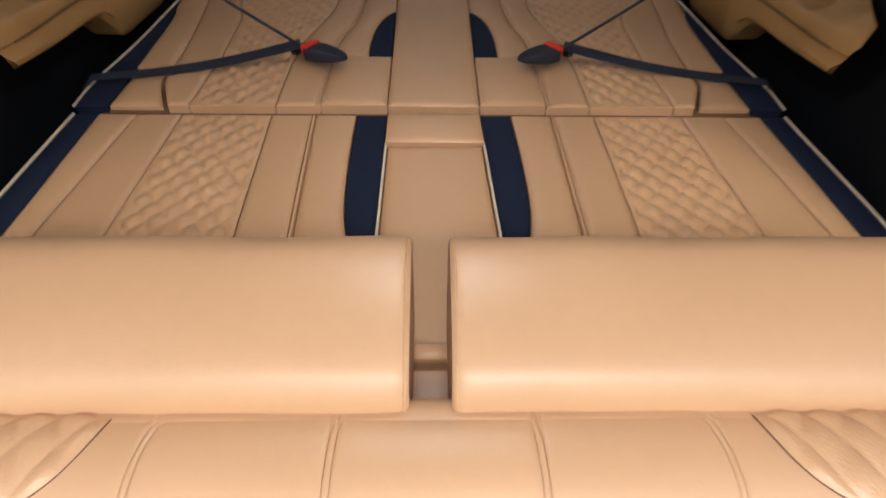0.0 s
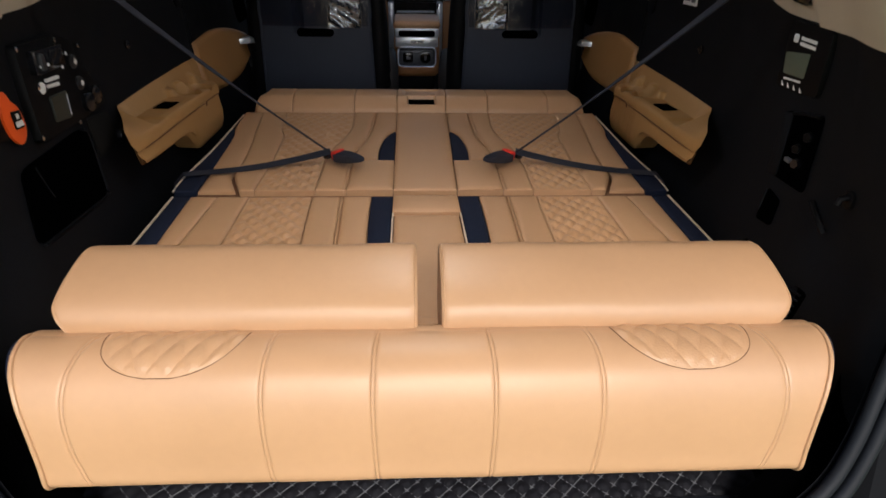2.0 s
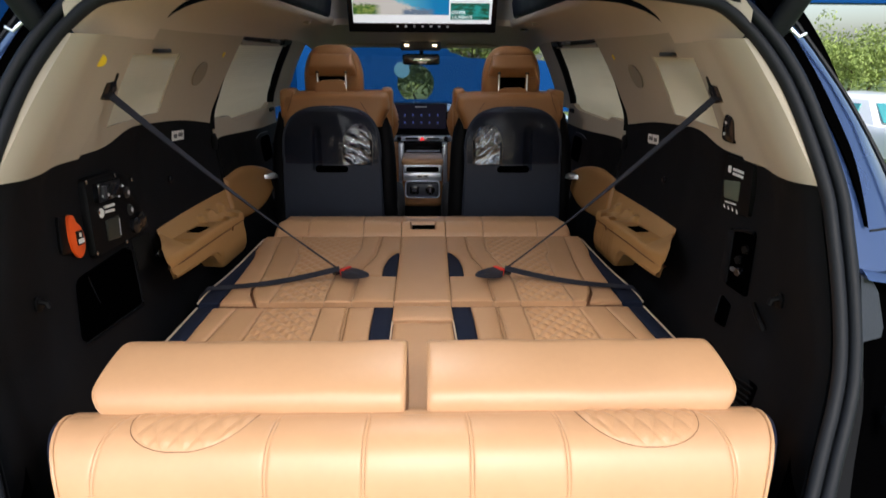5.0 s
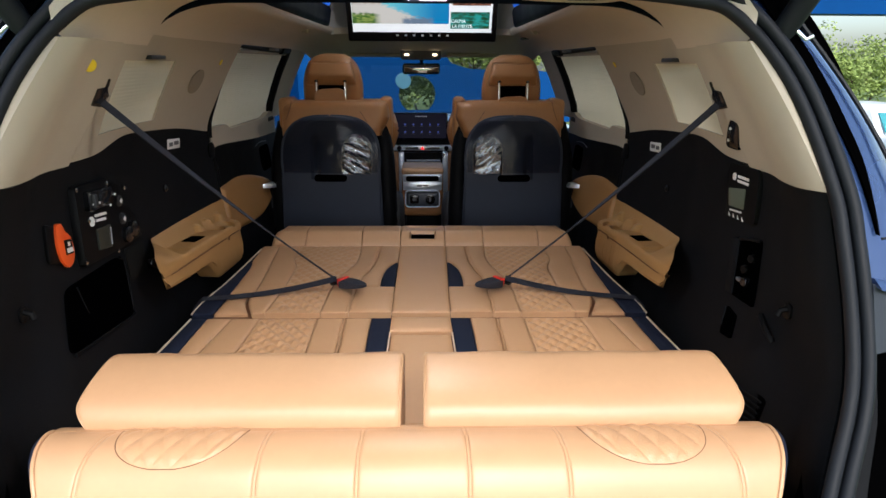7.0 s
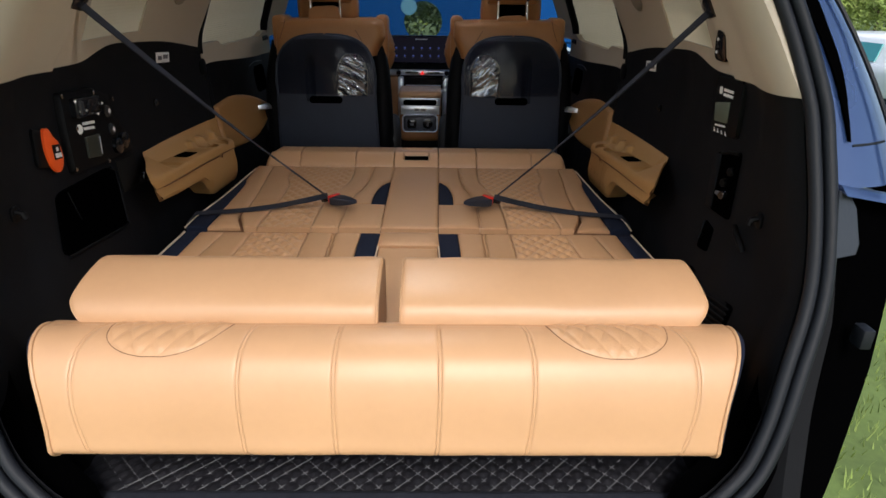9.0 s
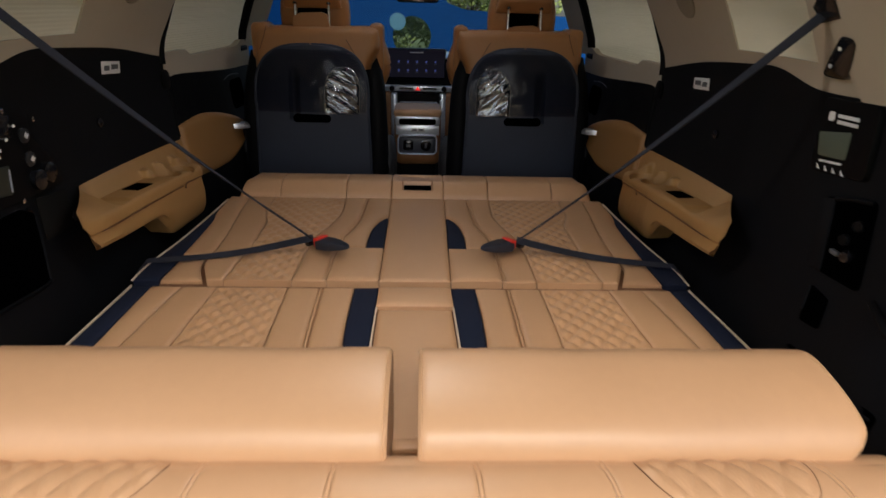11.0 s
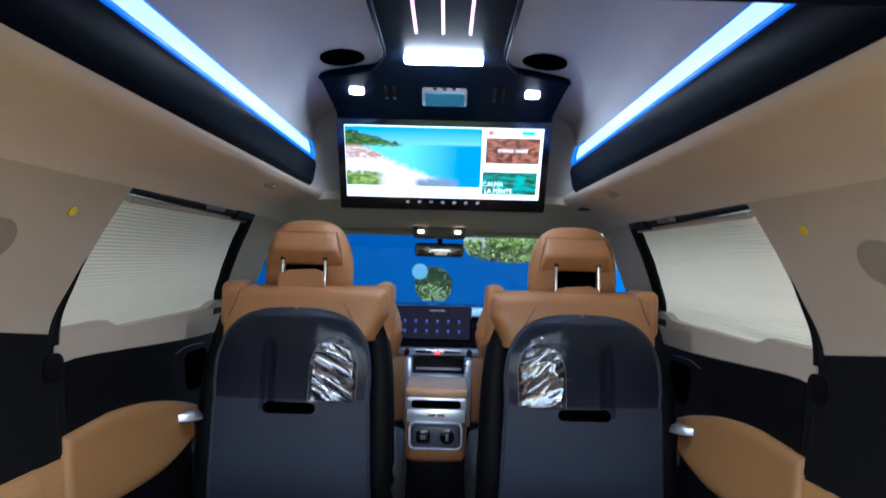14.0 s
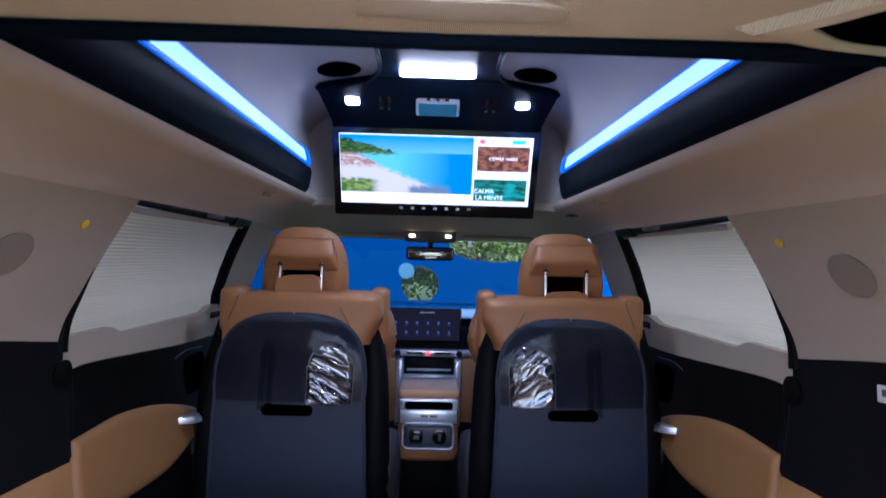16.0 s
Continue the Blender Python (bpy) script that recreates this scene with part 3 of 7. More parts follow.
def opening(grow, back):
    pts = along([(x, z, 0) for x, z in OPEN], 6)
    half = []
    for i, p in enumerate(pts):
        d = pts[min(i + 1, len(pts) - 1)] - pts[max(i - 1, 0)]
        n = Vector((-d.y, d.x, 0)).normalized()
        if n.dot(Vector((p.x, p.y - 1.2, 0))) < 0:
            n = -n
        q = p + n * grow
        half.append((max(q.x, 0.0) if 0 < i < len(pts) - 1 else 0.0, q.y))
    out = [Vector((x, open_y(z) - back, z)) for x, z in half] + [Vector((-x, open_y(z) - back, z)) for x, z in half[-2:0:-1]]
    return out


SILL_M = material("sill_plastic", (0.022, 0.025, 0.034), 0.4, vary=0.15, scale=9, grain=0.3, grain_scale=300)
car = thing("minivan", (0, 0.2, 0), "dark blue painted car body round the open tailgate", "car")
ringed = opening(0.003, 0.002)
part("door_seal", tube(ringed + ringed[:2], 0.0105, 10, up=(0, 1, 0)), RUBBER, car, "black rubber door seal")
ringed = opening(0.025, 0.006)
part("door_seal", tube(ringed + ringed[:2], 0.0105, 10, up=(0, 1, 0)), RUBBER, car, "black rubber door seal")
part("flange", loft([opening(-0.004, -0.012), opening(0.045, -0.010)], caps=False), BLACK, car)
# Near-black band from the flange outwards, without body paint.
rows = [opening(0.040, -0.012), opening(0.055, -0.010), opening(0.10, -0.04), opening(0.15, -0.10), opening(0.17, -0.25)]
part("rear_quarter", loft(rows, caps=False), BLACK_AND_SHADE, car)
part("roof", sheet(lambda u, v: Vector((u, v, 2.13 - 0.18 * abs(u / 0.8) ** 3 - 0.18 * max(0, (1.0 - v) / 0.5) - 0.25 * max(0, v - 2.9))), steps(-0.8, 0.8, 16), steps(0.55, 3.4, 16), lambda u, v: Vector((u, v, 2.155 - 0.18 * abs(u / 0.8) ** 3 - 0.18 * max(0, (1.0 - v) / 0.5) - 0.25 * max(0, v - 2.9)))), PAINT, car)
for s in (-1, 1):
    part("side_panel", sheet(lambda u, v: Vector((s * (0.905 - 0.03 * max(0, (0.6 - u) / 0.25) ** 2), u, v)), steps(0.37, 4.3, 20), steps(0.3, 1.17, 6), lambda u, v: Vector((s * 0.86, u + 0.02, v))), PAINT, car)
    # painted pillar beside the opening, with its dark strip, and the black jamb below
    x_in = lambda z: lerp([(0.60, 0.48), (0.70, 0.53), (0.757, 0.610), (0.83, 0.656), (0.943, 0.694), (1.022, 0.718), (1.109, 0.730), (1.18, 0.731), (1.265, 0.722), (1.347, 0.707), (1.43, 0.682), (1.503, 0.650), (1.545, 0.616), (1.606, 0.566), (1.66, 0.50)], z)
    x_out = lambda z: lerp([(0.52, 0.69), (0.70, 0.78), (0.89, 0.845), (1.0, 0.87), (1.19, 0.905), (1.30, 0.868), (1.38, 0.830), (1.436, 0.806), (1.483, 0.775), (1.56, 0.722), (1.62, 0.672), (1.70, 0.60)], z)
    face = lambda u, z: Vector((s * (x_in(z) + (x_out(z) - x_in(z)) * u), open_y(z) - 0.004 + 0.02 * u + 0.06 * u ** 3, z))
    part("pillar_skin", sheet(face, steps(0, 1, 14), steps(1.205, 1.70, 24), lambda u, z: face(u, z) + Vector((-s * 0.01, 0.10, 0))), PAINT, car)
    strip_mid = smooth_table([(1.24, 0.752), (1.271, 0.750), (1.33, 0.742), (1.393, 0.724), (1.48, 0.684), (1.56, 0.640), (1.64, 0.585)])
    strip_way = [(1.275, 0.004), (1.33, 0.017), (1.393, 0.024), (1.48, 0.029), (1.64, 0.026)]
    strip = lambda u, z: Vector((s * (strip_mid(z) + lerp(strip_way, z) * u / 2), open_y(z) - 0.007 + 0.012 * max(0, u), z))
    part("dark_strip", sheet(strip, steps(-1, 1, 4), steps(1.275, 1.66, 24), lambda u, z: strip(u, z) + Vector((0, 0.02, 0))), BLACK_AND_SHADE, car, "black strip along the pillar")
    shut = smooth_table([(1.20, 0.848), (1.28, 0.829), (1.352, 0.801), (1.433, 0.761), (1.513, 0.712), (1.64, 0.62)])
    part("gap_line", tube([(s * shut(z), open_y(z) + 0.012, z) for z in steps(1.21, 1.62, 16)], 0.004, 6), RUBBER, car)
    part("step_line", tube([face((0.757 - x_in(1.268)) / (x_out(1.268) - x_in(1.268)) + 0.45 * k, 1.268 + 0.002 * k) for k in steps(0, 1, 6)], 0.0022, 6), RUBBER, car)
    part("shoulder_step", sheet(lambda u, v: Vector((s * (0.735 + 0.14 * u), 0.330 - 0.02 * v + 0.03 * u, 1.212 - 0.012 * v - 0.030 * u)), steps(0, 1, 8), steps(0, 1, 4), lambda u, v: Vector((s * (0.735 + 0.14 * u), 0.42, 1.205 - 0.030 * u))), PAINT, car)
    jamb = lambda u, z: Vector((s * (x_in(z) + (x_out(z) - x_in(z)) * u), max(open_y(z), 0.06) + 0.01 + 0.06 * u, z))
    part("jamb", sheet(jamb, steps(0, 1, 8), steps(0.52, 1.19, 16), lambda u, z: jamb(u, z) + Vector((-s * 0.01, 0.08, 0))), BLACK_AND_SHADE, car, "black jamb beside the bumper")
    part("tail_lamp", loft([[jamb(u, z) + Vector((0, -o, 0)) for u, z in ((-0.02, 1.105), (0.24, 1.105), (0.27, 1.120), (0.20, 1.175), (0.12, 1.200), (0.0, 1.205))] for o in (0.0, 0.018, 0.024)]), SILL_M, car, "dark tail lamp")
    part("bump_stop", box(s * 0.785 - 0.010, s * 0.785 + 0.010, 0.235, 0.265, 0.962, 0.998, 0.004), RUBBER, car)
    part("tailgate_strut", tube([(s * 0.606, 0.500, 1.565), (s * 0.628, 0.46, 1.640), (s * 0.720, 0.30, 1.96)], 0.019, 12), RUBBER, car)
    part("strut_clip", tube([(s * 0.628, 0.475, 1.585), (s * 0.640, 0.468, 1.572), (s * 0.652, 0.470, 1.578)], 0.003, 8), SILVER, car)
part("tailgate", sheet(lambda u, v: Vector((u * (0.62 + 0.12 * v), 0.52 - 1.25 * v, 1.95 + 0.30 * v - 0.06 * abs(u) ** 3)), steps(-1, 1, 12), steps(0, 1, 10), lambda u, v: Vector((u * (0.62 + 0.12 * v), 0.52 - 1.25 * v, 2.03 + 0.30 * v - 0.06 * abs(u) ** 3))), BLACK, car, "open tailgate")
part("bumper", box(-0.80, 0.80, 0.0, 0.17, 0.30, 0.62, 0.03), BLACK, car)
part("sill_trim", box(-0.56, 0.56, 0.12, 0.245, 0.60, 0.652, 0.016, 3), SILL_M, car, "dark blue-grey sill cover")
for wx in (-0.80, 0.80):
    for wy in (0.95, 3.85):
        wheel = part("wheel", disc((wx - math.copysign(0.10, wx), wy, 0.36), (math.copysign(1, wx), 0, 0), 0.36, 0.20, 40), RUBBER, car)
        part("rim", disc((wx + math.copysign(0.10, wx), wy, 0.36), (math.copysign(1, wx), 0, 0), 0.23, 0.012, 32), SILVER, wheel)
part("bonnet", box(-0.8, 0.8, 4.25, 5.2, 0.7, 0.98, 0.08, 3), PAINT, car)
screen_glass = part("windscreen", sheet(lambda u, v: Vector((u * (0.64 + 0.12 * v), 3.30 + 0.9 * v, 1.59 - 0.50 * v)), steps(-1, 1, 10), steps(0, 1, 8)), GLASS, car)
screen_glass.visible_shadow = False

# ---- the flat bed of folded seats ----
BX = 0.007


def cuts(length, fine=0.0):
    """Distances across a pad, close together at its edges."""
    edge = [0.0, 0.0008, 0.002, 0.004, 0.007, 0.011, 0.017]
    if fine:
        n = max(2, int(length / fine))
        return [length * i / n for i in range(n + 1)]
    if length < 0.036:
        return steps(0, length, 8)
    inner = steps(0.017, length - 0.017, max(2, int(length / 0.03)))
    return edge[:-1] + inner + [length - e for e in edge[-2::-1]]


def diamonds(x, y, w=0.037, l=0.050):
    a, b = math.pi * (x / w + y / l), math.pi * (x / w - y / l)
    return (abs(math.sin(a)) * abs(math.sin(b))) ** 0.55


def pad(xl, xr, y0, y1, top, roll=0.008, skirt=0.025, quilt=0.0, crown=0.004, tilt=lambda x, y: 0.0):
    """A leather panel between the lines xl(y) and xr(y), sunk at its seams."""
    width, length = abs(xr((y0 + y1) / 2) - xl((y0 + y1) / 2)), y1 - y0
    us, vs = cuts(width, 0.0046 if quilt else 0), cuts(length, 0.0052 if quilt else 0)

    def place(a, b):
        y = y0 + b
        x = xl(y) + (xr(y) - xl(y)) * a / width
        w = abs(xr(y) - xl(y))
        d = min(a * w / width, (width - a) * w / width, b, length - b)
        sink = 0.0034 * max(0.0, 1 - d / roll) ** 2
        up = crown * (1 - (2 * a / width - 1) ** 2) * (1 - (2 * b / length - 1) ** 4)
        z = top - sink + up + tilt(x, y)
        if quilt:
            z += quilt * (diamonds(x, y) - 1) * min(1.0, d / 0.012)
        z += 0.0008 * noise.noise((x * 11, y * 11, top * 7))
        return Vector((x, y, z))

    bm = bmesh.new()
    rows = [[bm.verts.new(place(a, b)) for a in us] for b in vs]
    for r, s in zip(rows, rows[1:]):
        for i in range(len(us) - 1):
            bm.faces.new((r[i], r[i + 1], s[i + 1], s[i]))
    rim = rows[0] + [r[-1] for r in rows[1:]] + rows[-1][-2::-1] + [r[0] for r in rows[-2:0:-1]]
    low = [bm.verts.new(v.co - Vector((0, 0, skirt))) for v in rim]
    for i in range(len(rim)):
        j = (i + 1) % len(rim)
        bm.faces.new((rim[i], rim[j], low[j], low[i]))
    return bm


def line(*table):
    return smooth_table(sorted(table))


def mid(y):
    """The bed's middle line, which runs slightly askew."""
    return 0.0085 + 0.016 * max(0.0, 1.0 - y)


def mirrored(s, f, gap=0.0):
    return lambda y: mid(y) + s * (f(y) + gap)


G = 0.0010
rear_mat = thing("rear_bed_cushion", (BX, 0.7, 0.7), "tan leather folded seat cushion with quilted bands and navy side strips", "seat cushion", "bed of folded seats")
front_mat = thing("front_bed_cushion", (BX, 1.3, 0.7), "tan leather folded seat back with quilted bands and navy inserts", "seat cushion", "bed of folded seats")
part("base", box(BX - 0.54, BX + 0.54, 0.345, 0.998, 0.70, 0.838, 0.01), SEAM, rear_mat)
part("base", box(BX - 0.605, BX + 0.605, 1.004, 1.64, 0.70, 0.845, 0.01), SEAM, front_mat)

R0, R1 = 0.345, 0.995
TOP_R, TOP_F = 0.850, 0.862
ra = line((0.40, 0.094), (0.66, 0.089), (1.0, 0.083))
rb = line((0.40, 0.098), (0.58, 0.105), (0.64, 0.122), (0.72, 0.137), (0.85, 0.141), (1.0, 0.139))
rc = line((0.40, 0.190), (0.66, 0.203), (1.0, 0.211))
rd = line((0.40, 0.275), (0.66, 0.285), (1.0, 0.291))
re_ = line((0.40, 0.475), (0.66, 0.465), (1.0, 0.450))
rf = line((0.40, 0.58), (0.66, 0.562), (1.0, 0.530))
rg = line((0.40, 0.612), (0.66, 0.604), (1.0, 0.598))
rh = line((0.40, 0.648), (0.66, 0.650), (1.0, 0.640))

part("centre_rest", pad(lambda y: mid(y) - ra(y) + 0.006, lambda y: mid(y) + ra(y) - 0.006, R0, 0.900, TOP_R - 0.004, 0.012, crown=0.006), TAN, rear_mat)
part("centre_block", pad(lambda y: mid(y) - ra(y) + G, lambda y: mid(y) + ra(y) - G, 0.903, R1, TOP_R + 0.004, 0.016), TAN, rear_mat)
for s in (-1, 1):
    part("piping", tube([(mid(y) + s * (ra(y) - 0.002), y, TOP_R - 0.001) for y in steps(R0, 0.9, 14)], 0.0022, 6), PIPING, rear_mat, "pale piping")
    for name, f, g, m, q in (("navy_strip", ra, rb, NAVY, 0), ("panel", rb, rc, TAN, 0), ("panel", lambda y: rc(y) + 0.0073, rd, TAN, 0), ("quilted_panel", rd, re_, TAN_QUILT, 0.0078),
                             ("panel", re_, rf, TAN, 0), ("panel", rf, rg, TAN, 0), ("navy_strip", rg, rh, NAVY, 0)):
        ends = 0.36 if f is rf else 0.552 if f is rg else R0
        part(name, pad(mirrored(s, f, G), mirrored(s, g, -G), ends, R1, TOP_R, quilt=q, crown=0.003), m, rear_mat, "navy suede strip" if m is NAVY else "")
    part("corner_pad", pad(mirrored(s, rg, G), mirrored(s, rh, -G), 0.36, 0.550, TOP_R, 0.010), TAN, rear_mat)
    part("seam_strip", pad(mirrored(s, lambda y: rc(y) + 0.0006), mirrored(s, lambda y: rc(y) + 0.0070), R0, R1, TOP_R - 0.0005, 0.0022, crown=0.001), TAN, rear_mat)
    part("piping", tube([(mid(y) + s * (rh(y) + 0.002), y, TOP_R - 0.002) for y in steps(0.365, R1, 14)], 0.0028, 6), PIPING, rear_mat, "pale piping")

F0, F1 = 1.008, 1.640
fa = line((1.0, 0.0835), (1.64, 0.0870))
fn_ = line((1.2, 0.132), (1.297, 0.132), (1.38, 0.122), (1.43, 0.105), (1.455, 0.088))
fc = line((1.0, 0.205), (1.22, 0.203), (1.30, 0.195), (1.36, 0.178), (1.45, 0.166), (1.65, 0.160))
fd = line((1.0, 0.285), (1.22, 0.283), (1.30, 0.272), (1.37, 0.252), (1.48, 0.231), (1.65, 0.236))
fe = line((1.0, 0.440), (1.2, 0.432), (1.31, 0.433), (1.41, 0.438), (1.48, 0.459), (1.56, 0.463), (1.65, 0.470))
ff = line((1.0, 0.515), (1.2, 0.515), (1.32, 0.521), (1.48, 0.538), (1.65, 0.551))
fg = line((1.0, 0.585), (1.2, 0.585), (1.40, 0.592), (1.48, 0.606), (1.65, 0.610))
fh = line((1.0, 0.642), (1.1, 0.643), (1.3, 0.624), (1.65, 0.611))
part("centre_strip", pad(lambda y: mid(y) - fa(y) + G, lambda y: mid(y) + fa(y) - G, F0, F1, TOP_F, 0.009), TAN, front_mat)
dip = lambda x, y: -0.004 * math.exp(-((y - 1.20) / 0.018) ** 2)
for s in (-1, 1):
    # lower band, then the pad ahead of the buckle pocket
    part("panel", pad(mirrored(s, fa, G), mirrored(s, fc, -G), F0, 1.205, TOP_F + 0.002, 0.014), TAN, front_mat)
    nv = lambda y: min(fn_(y), fc(y) - 0.02)
    part("navy_insert", pad(mirrored(s, fa, G), mirrored(s, nv, 0.0), 1.207, 1.452, TOP_F - 0.003, 0.006, crown=0.001), NAVY, front_mat, "navy suede insert")
    inner = lambda y: (nv(y) + 0.001) if y < 1.452 else fa(y) + G
    part("panel", pad(mirrored(s, inner), mirrored(s, fc, -G), 1.207, F1, TOP_F, 0.010), TAN, front_mat)
    part("seam_strip", pad(mirrored(s, lambda y: fc(y) + 0.0006), mirrored(s, lambda y: fc(y) + 0.0070), F0, F1, TOP_F - 0.0005, 0.0022, crown=0.001, tilt=dip), TAN, front_mat)
    part("panel", pad(mirrored(s, lambda y: fc(y) + 0.0073), mirrored(s, fd, -G), F0, F1, TOP_F, tilt=dip, crown=0.003), TAN, front_mat)
    part("quilted_panel", pad(mirrored(s, fd, G), mirrored(s, fe, -G), F0, F1, TOP_F, quilt=0.0072, tilt=dip, crown=0.003), TAN_QUILT, front_mat)
    part("panel", pad(mirrored(s, fe, G), mirrored(s, lambda y: min(ff(y), 0.475 + 0.4 * (y - 1.0)) if y < 1.1 else ff(y), -G), F0, F1, TOP_F, tilt=dip, crown=0.003), TAN, front_mat)
    # corner pad beside the dark slot
    part("corner_pad", pad(mirrored(s, lambda y: min(ff(y), 0.475 + 0.4 * (y - 1.0)) + 0.009), mirrored(s, fg, -G), F0 + 0.006, 1.150, TOP_F - 0.006, 0.016), TAN, front_mat)
    part("panel", pad(mirrored(s, ff, G), mirrored(s, fg, -G), 1.155, F1, TOP_F, 0.014, crown=0.003), TAN, front_mat)
    part("navy_strip", pad(mirrored(s, lambda y: fg(y) + G), mirrored(s, lambda y: max(fh(y), fg(y) + 0.004)), F0, 1.475, TOP_F - 0.003, 0.008, crown=0.002), NAVY, front_mat, "navy suede strip")
    part("piping", tube([(mid(y) + s * (fh(y) + 0.002), y, TOP_F - 0.006) for y in steps(F0, 1.62, 20)], 0.0028, 6), PIPING, front_mat, "pale piping")

# raised front edge with its pull handle
front_edge = thing("seat_front_edge", (BX, 1.7, 0.7), "raised tan leather front edge of the bed with a pull handle", "seat cushion", "bed of folded seats")


def edge_pad(x0, x1, slot=False, cover=False):
    def top(x, y):
        k = min(1, max(0, (y - 1.648) / 0.045))
        f = min(1, max(0, (1.805 - y) / 0.02))
        z = 0.862 + 0.036 * k ** 0.6 + 0.008 * math.sin(math.pi * min(1, max(0, (y - 1.648) / 0.16)))
        z -= 0.02 * (1 - f) ** 2
        d = min(x - x0, x1 - x)
        z -= 0.003 * max(0, 1 - d / 0.004) ** 2
        side = min(x + 0.590 - BX, 0.590 + BX - x) - 0.16 * (y - 1.648)
        z -= 0.030 * max(0, 1 - side / 0.026) ** 2
        if slot:
            d = max(abs(x - BX) / 0.070, abs(y - 1.747) / 0.042)
            if d < 1:
                z -= 0.008 * min(1, (1 - d) * 5)
            d = max(abs(x - BX) / 0.051, abs(y - 1.686) / 0.022)
            if d < 1 and not cover:
                z -= 0.028 * min(1, (1 - d) * 6)
        return z
    if cover:
        return sheet(lambda u, v: Vector((u, v, top(u, v) - 0.017)), steps(BX - 0.046, BX + 0.046, 8), steps(1.667, 1.703, 6), lambda u, v: Vector((u, v, 0.86)))
    ys = steps(1.646, 1.805, 52 if slot else 22)
    return sheet(lambda u, v: Vector((u, v, top(u, v))), cuts(x1 - x0, 0.003 if slot else 0) and [x0 + c for c in cuts(x1 - x0, 0.003 if slot else 0)], ys, lambda u, v: Vector((u, v, 0.72)))


lines = [-0.586, -0.45, -0.235, -0.086, 0.086, 0.235, 0.45, 0.586]
for a, b in zip(lines, lines[1:]):
    part("panel", edge_pad(BX + a + G, BX + b - G, abs(a + b) < 0.01), TAN, front_edge)
# Near-black sheet set into the tan slot, painting the shade inside it.
part("handle_slot", edge_pad(BX - 0.2, BX + 0.2, True, True), BLACK_AND_SHADE, front_edge, "near-black sheet painting the shade in the handle slot")

# ---- bolsters and the rear roll ----
def end_pull(y, z):
    """How far a bolster's outer end is drawn in: towards the front of the car and below its middle."""
    back = min(1.0, max(0.0, (y - 0.355) / 0.12))
    low = min(1.0, max(0.0, (0.985 - z) / 0.05))
    return 0.006 + 0.004 * back + 0.030 * low ** 1.2


def bolster(x0, x1, outer):
    b = thing("bolster", ((x0 + x1) / 2, 0.43, 0.89), "smooth tan leather bolster cushion with piped ends lying across the bed", "cushion", "bolsters")
    prof = along([(0.360, 0.860, 0), (0.342, 0.872, 0), (0.331, 0.900, 0), (0.327, 0.930, 0), (0.3275, 0.952, 0), (0.334, 0.971, 0), (0.352, 0.987, 0), (0.396, 1.003, 0), (0.453, 1.013, 0), (0.484, 1.008, 0), (0.503, 0.992, 0), (0.508, 0.95, 0), (0.505, 0.885, 0), (0.49, 0.860, 0), (0.43, 0.856, 0)], 4)[:-1]
    cx, cz = 0.43, 0.945
    rings = []
    for d in (0.0, 0.003, 0.007, 0.013, 0.03, 0.08):
        rings.append((x0 + d, 1 - 0.06 * max(0, 1 - d / 0.010) ** 2))
    for k in range(1, 14):
        rings.append((x0 + 0.08 + (x1 - x0 - 0.16) * k / 14, 1.0))
    for d in (0.08, 0.03, 0.013, 0.007, 0.003, 0.0):
        rings.append((x1 - d, 1 - 0.06 * max(0, 1 - d / 0.010) ** 2))
    out = []
    for x, k in rings:
        ring = []
        for p in prof:
            y, z = cx + (p.x - cx) * k, cz + (p.y - cz) * k
            w = 0.0016 * noise.noise((x * 9, y * 14, z * 14)) + 0.0008 * noise.noise((x * 34, y * 30, z * 30))
            d = x - x0 if outer < 0 else x1 - x
            pull = -outer * max(0.0, 1 - d / 0.10) * end_pull(y, z)
            ring.append(Vector((x + pull, y + w, z + w)))
        out.append(ring)
    part("cover", loft(out), TAN, b)
    for x, k in ((x0 + 0.004, 0.955), (x1 - 0.004, 0.955)):
        way = -outer if (x - (x0 + x1) / 2) * outer > 0 else 0
        ring = [Vector((x + way * 0.98 * end_pull(p.x, p.y), cx + (p.x - cx) * k * 1.012, cz + (p.y - cz) * k * 1.012)) for p in prof]
        part("piping", tube(ring + ring[:2], 0.0024, 6, up=(1, 0, 0)), TAN, b)
    return b


bolster(BX - 0.574, BX - 0.023, -1)
bolster(BX + 0.014, BX + 0.574, 1)
part("gap_strap", box(BX - 0.024, BX + 0.018, 0.445, 0.468, 0.856, 0.866, 0.004), TAN, rear_mat)

roll_cushion = thing("rear_seat_roll", (BX, 0.3, 0.65), "tan leather seat back roll with vertical seams and quilted patches", "seat cushion", "bed of folded seats")
roll_prof = along([(0.337, 0.852, 0), (0.335, 0.89, 0), (0.337, 0.916, 0), (0.334, 0.936, 0), (0.324, 0.9495, 0), (0.301, 0.9555, 0), (0.269, 0.9530, 0), (0.241, 0.940, 0), (0.220, 0.917, 0), (0.206, 0.889, 0), (0.196, 0.856, 0), (0.189, 0.82, 0), (0.184, 0.789, 0), (0.20, 0.772, 0)], 6)
ROLL_N = len(roll_prof) - 1


def roll_at(k):
    k = min(max(k, 0), 1) * ROLL_N
    i = min(int(k), ROLL_N - 1)
    return roll_prof[i] + (roll_prof[i + 1] - roll_prof[i]) * (k - i)


def roll_normal(k):
    d = roll_at(k + 0.01) - roll_at(k - 0.01)
    n = Vector((0, d.y, -d.x)).normalized()
    return n if n.y < 0 or n.z > 0 else -n


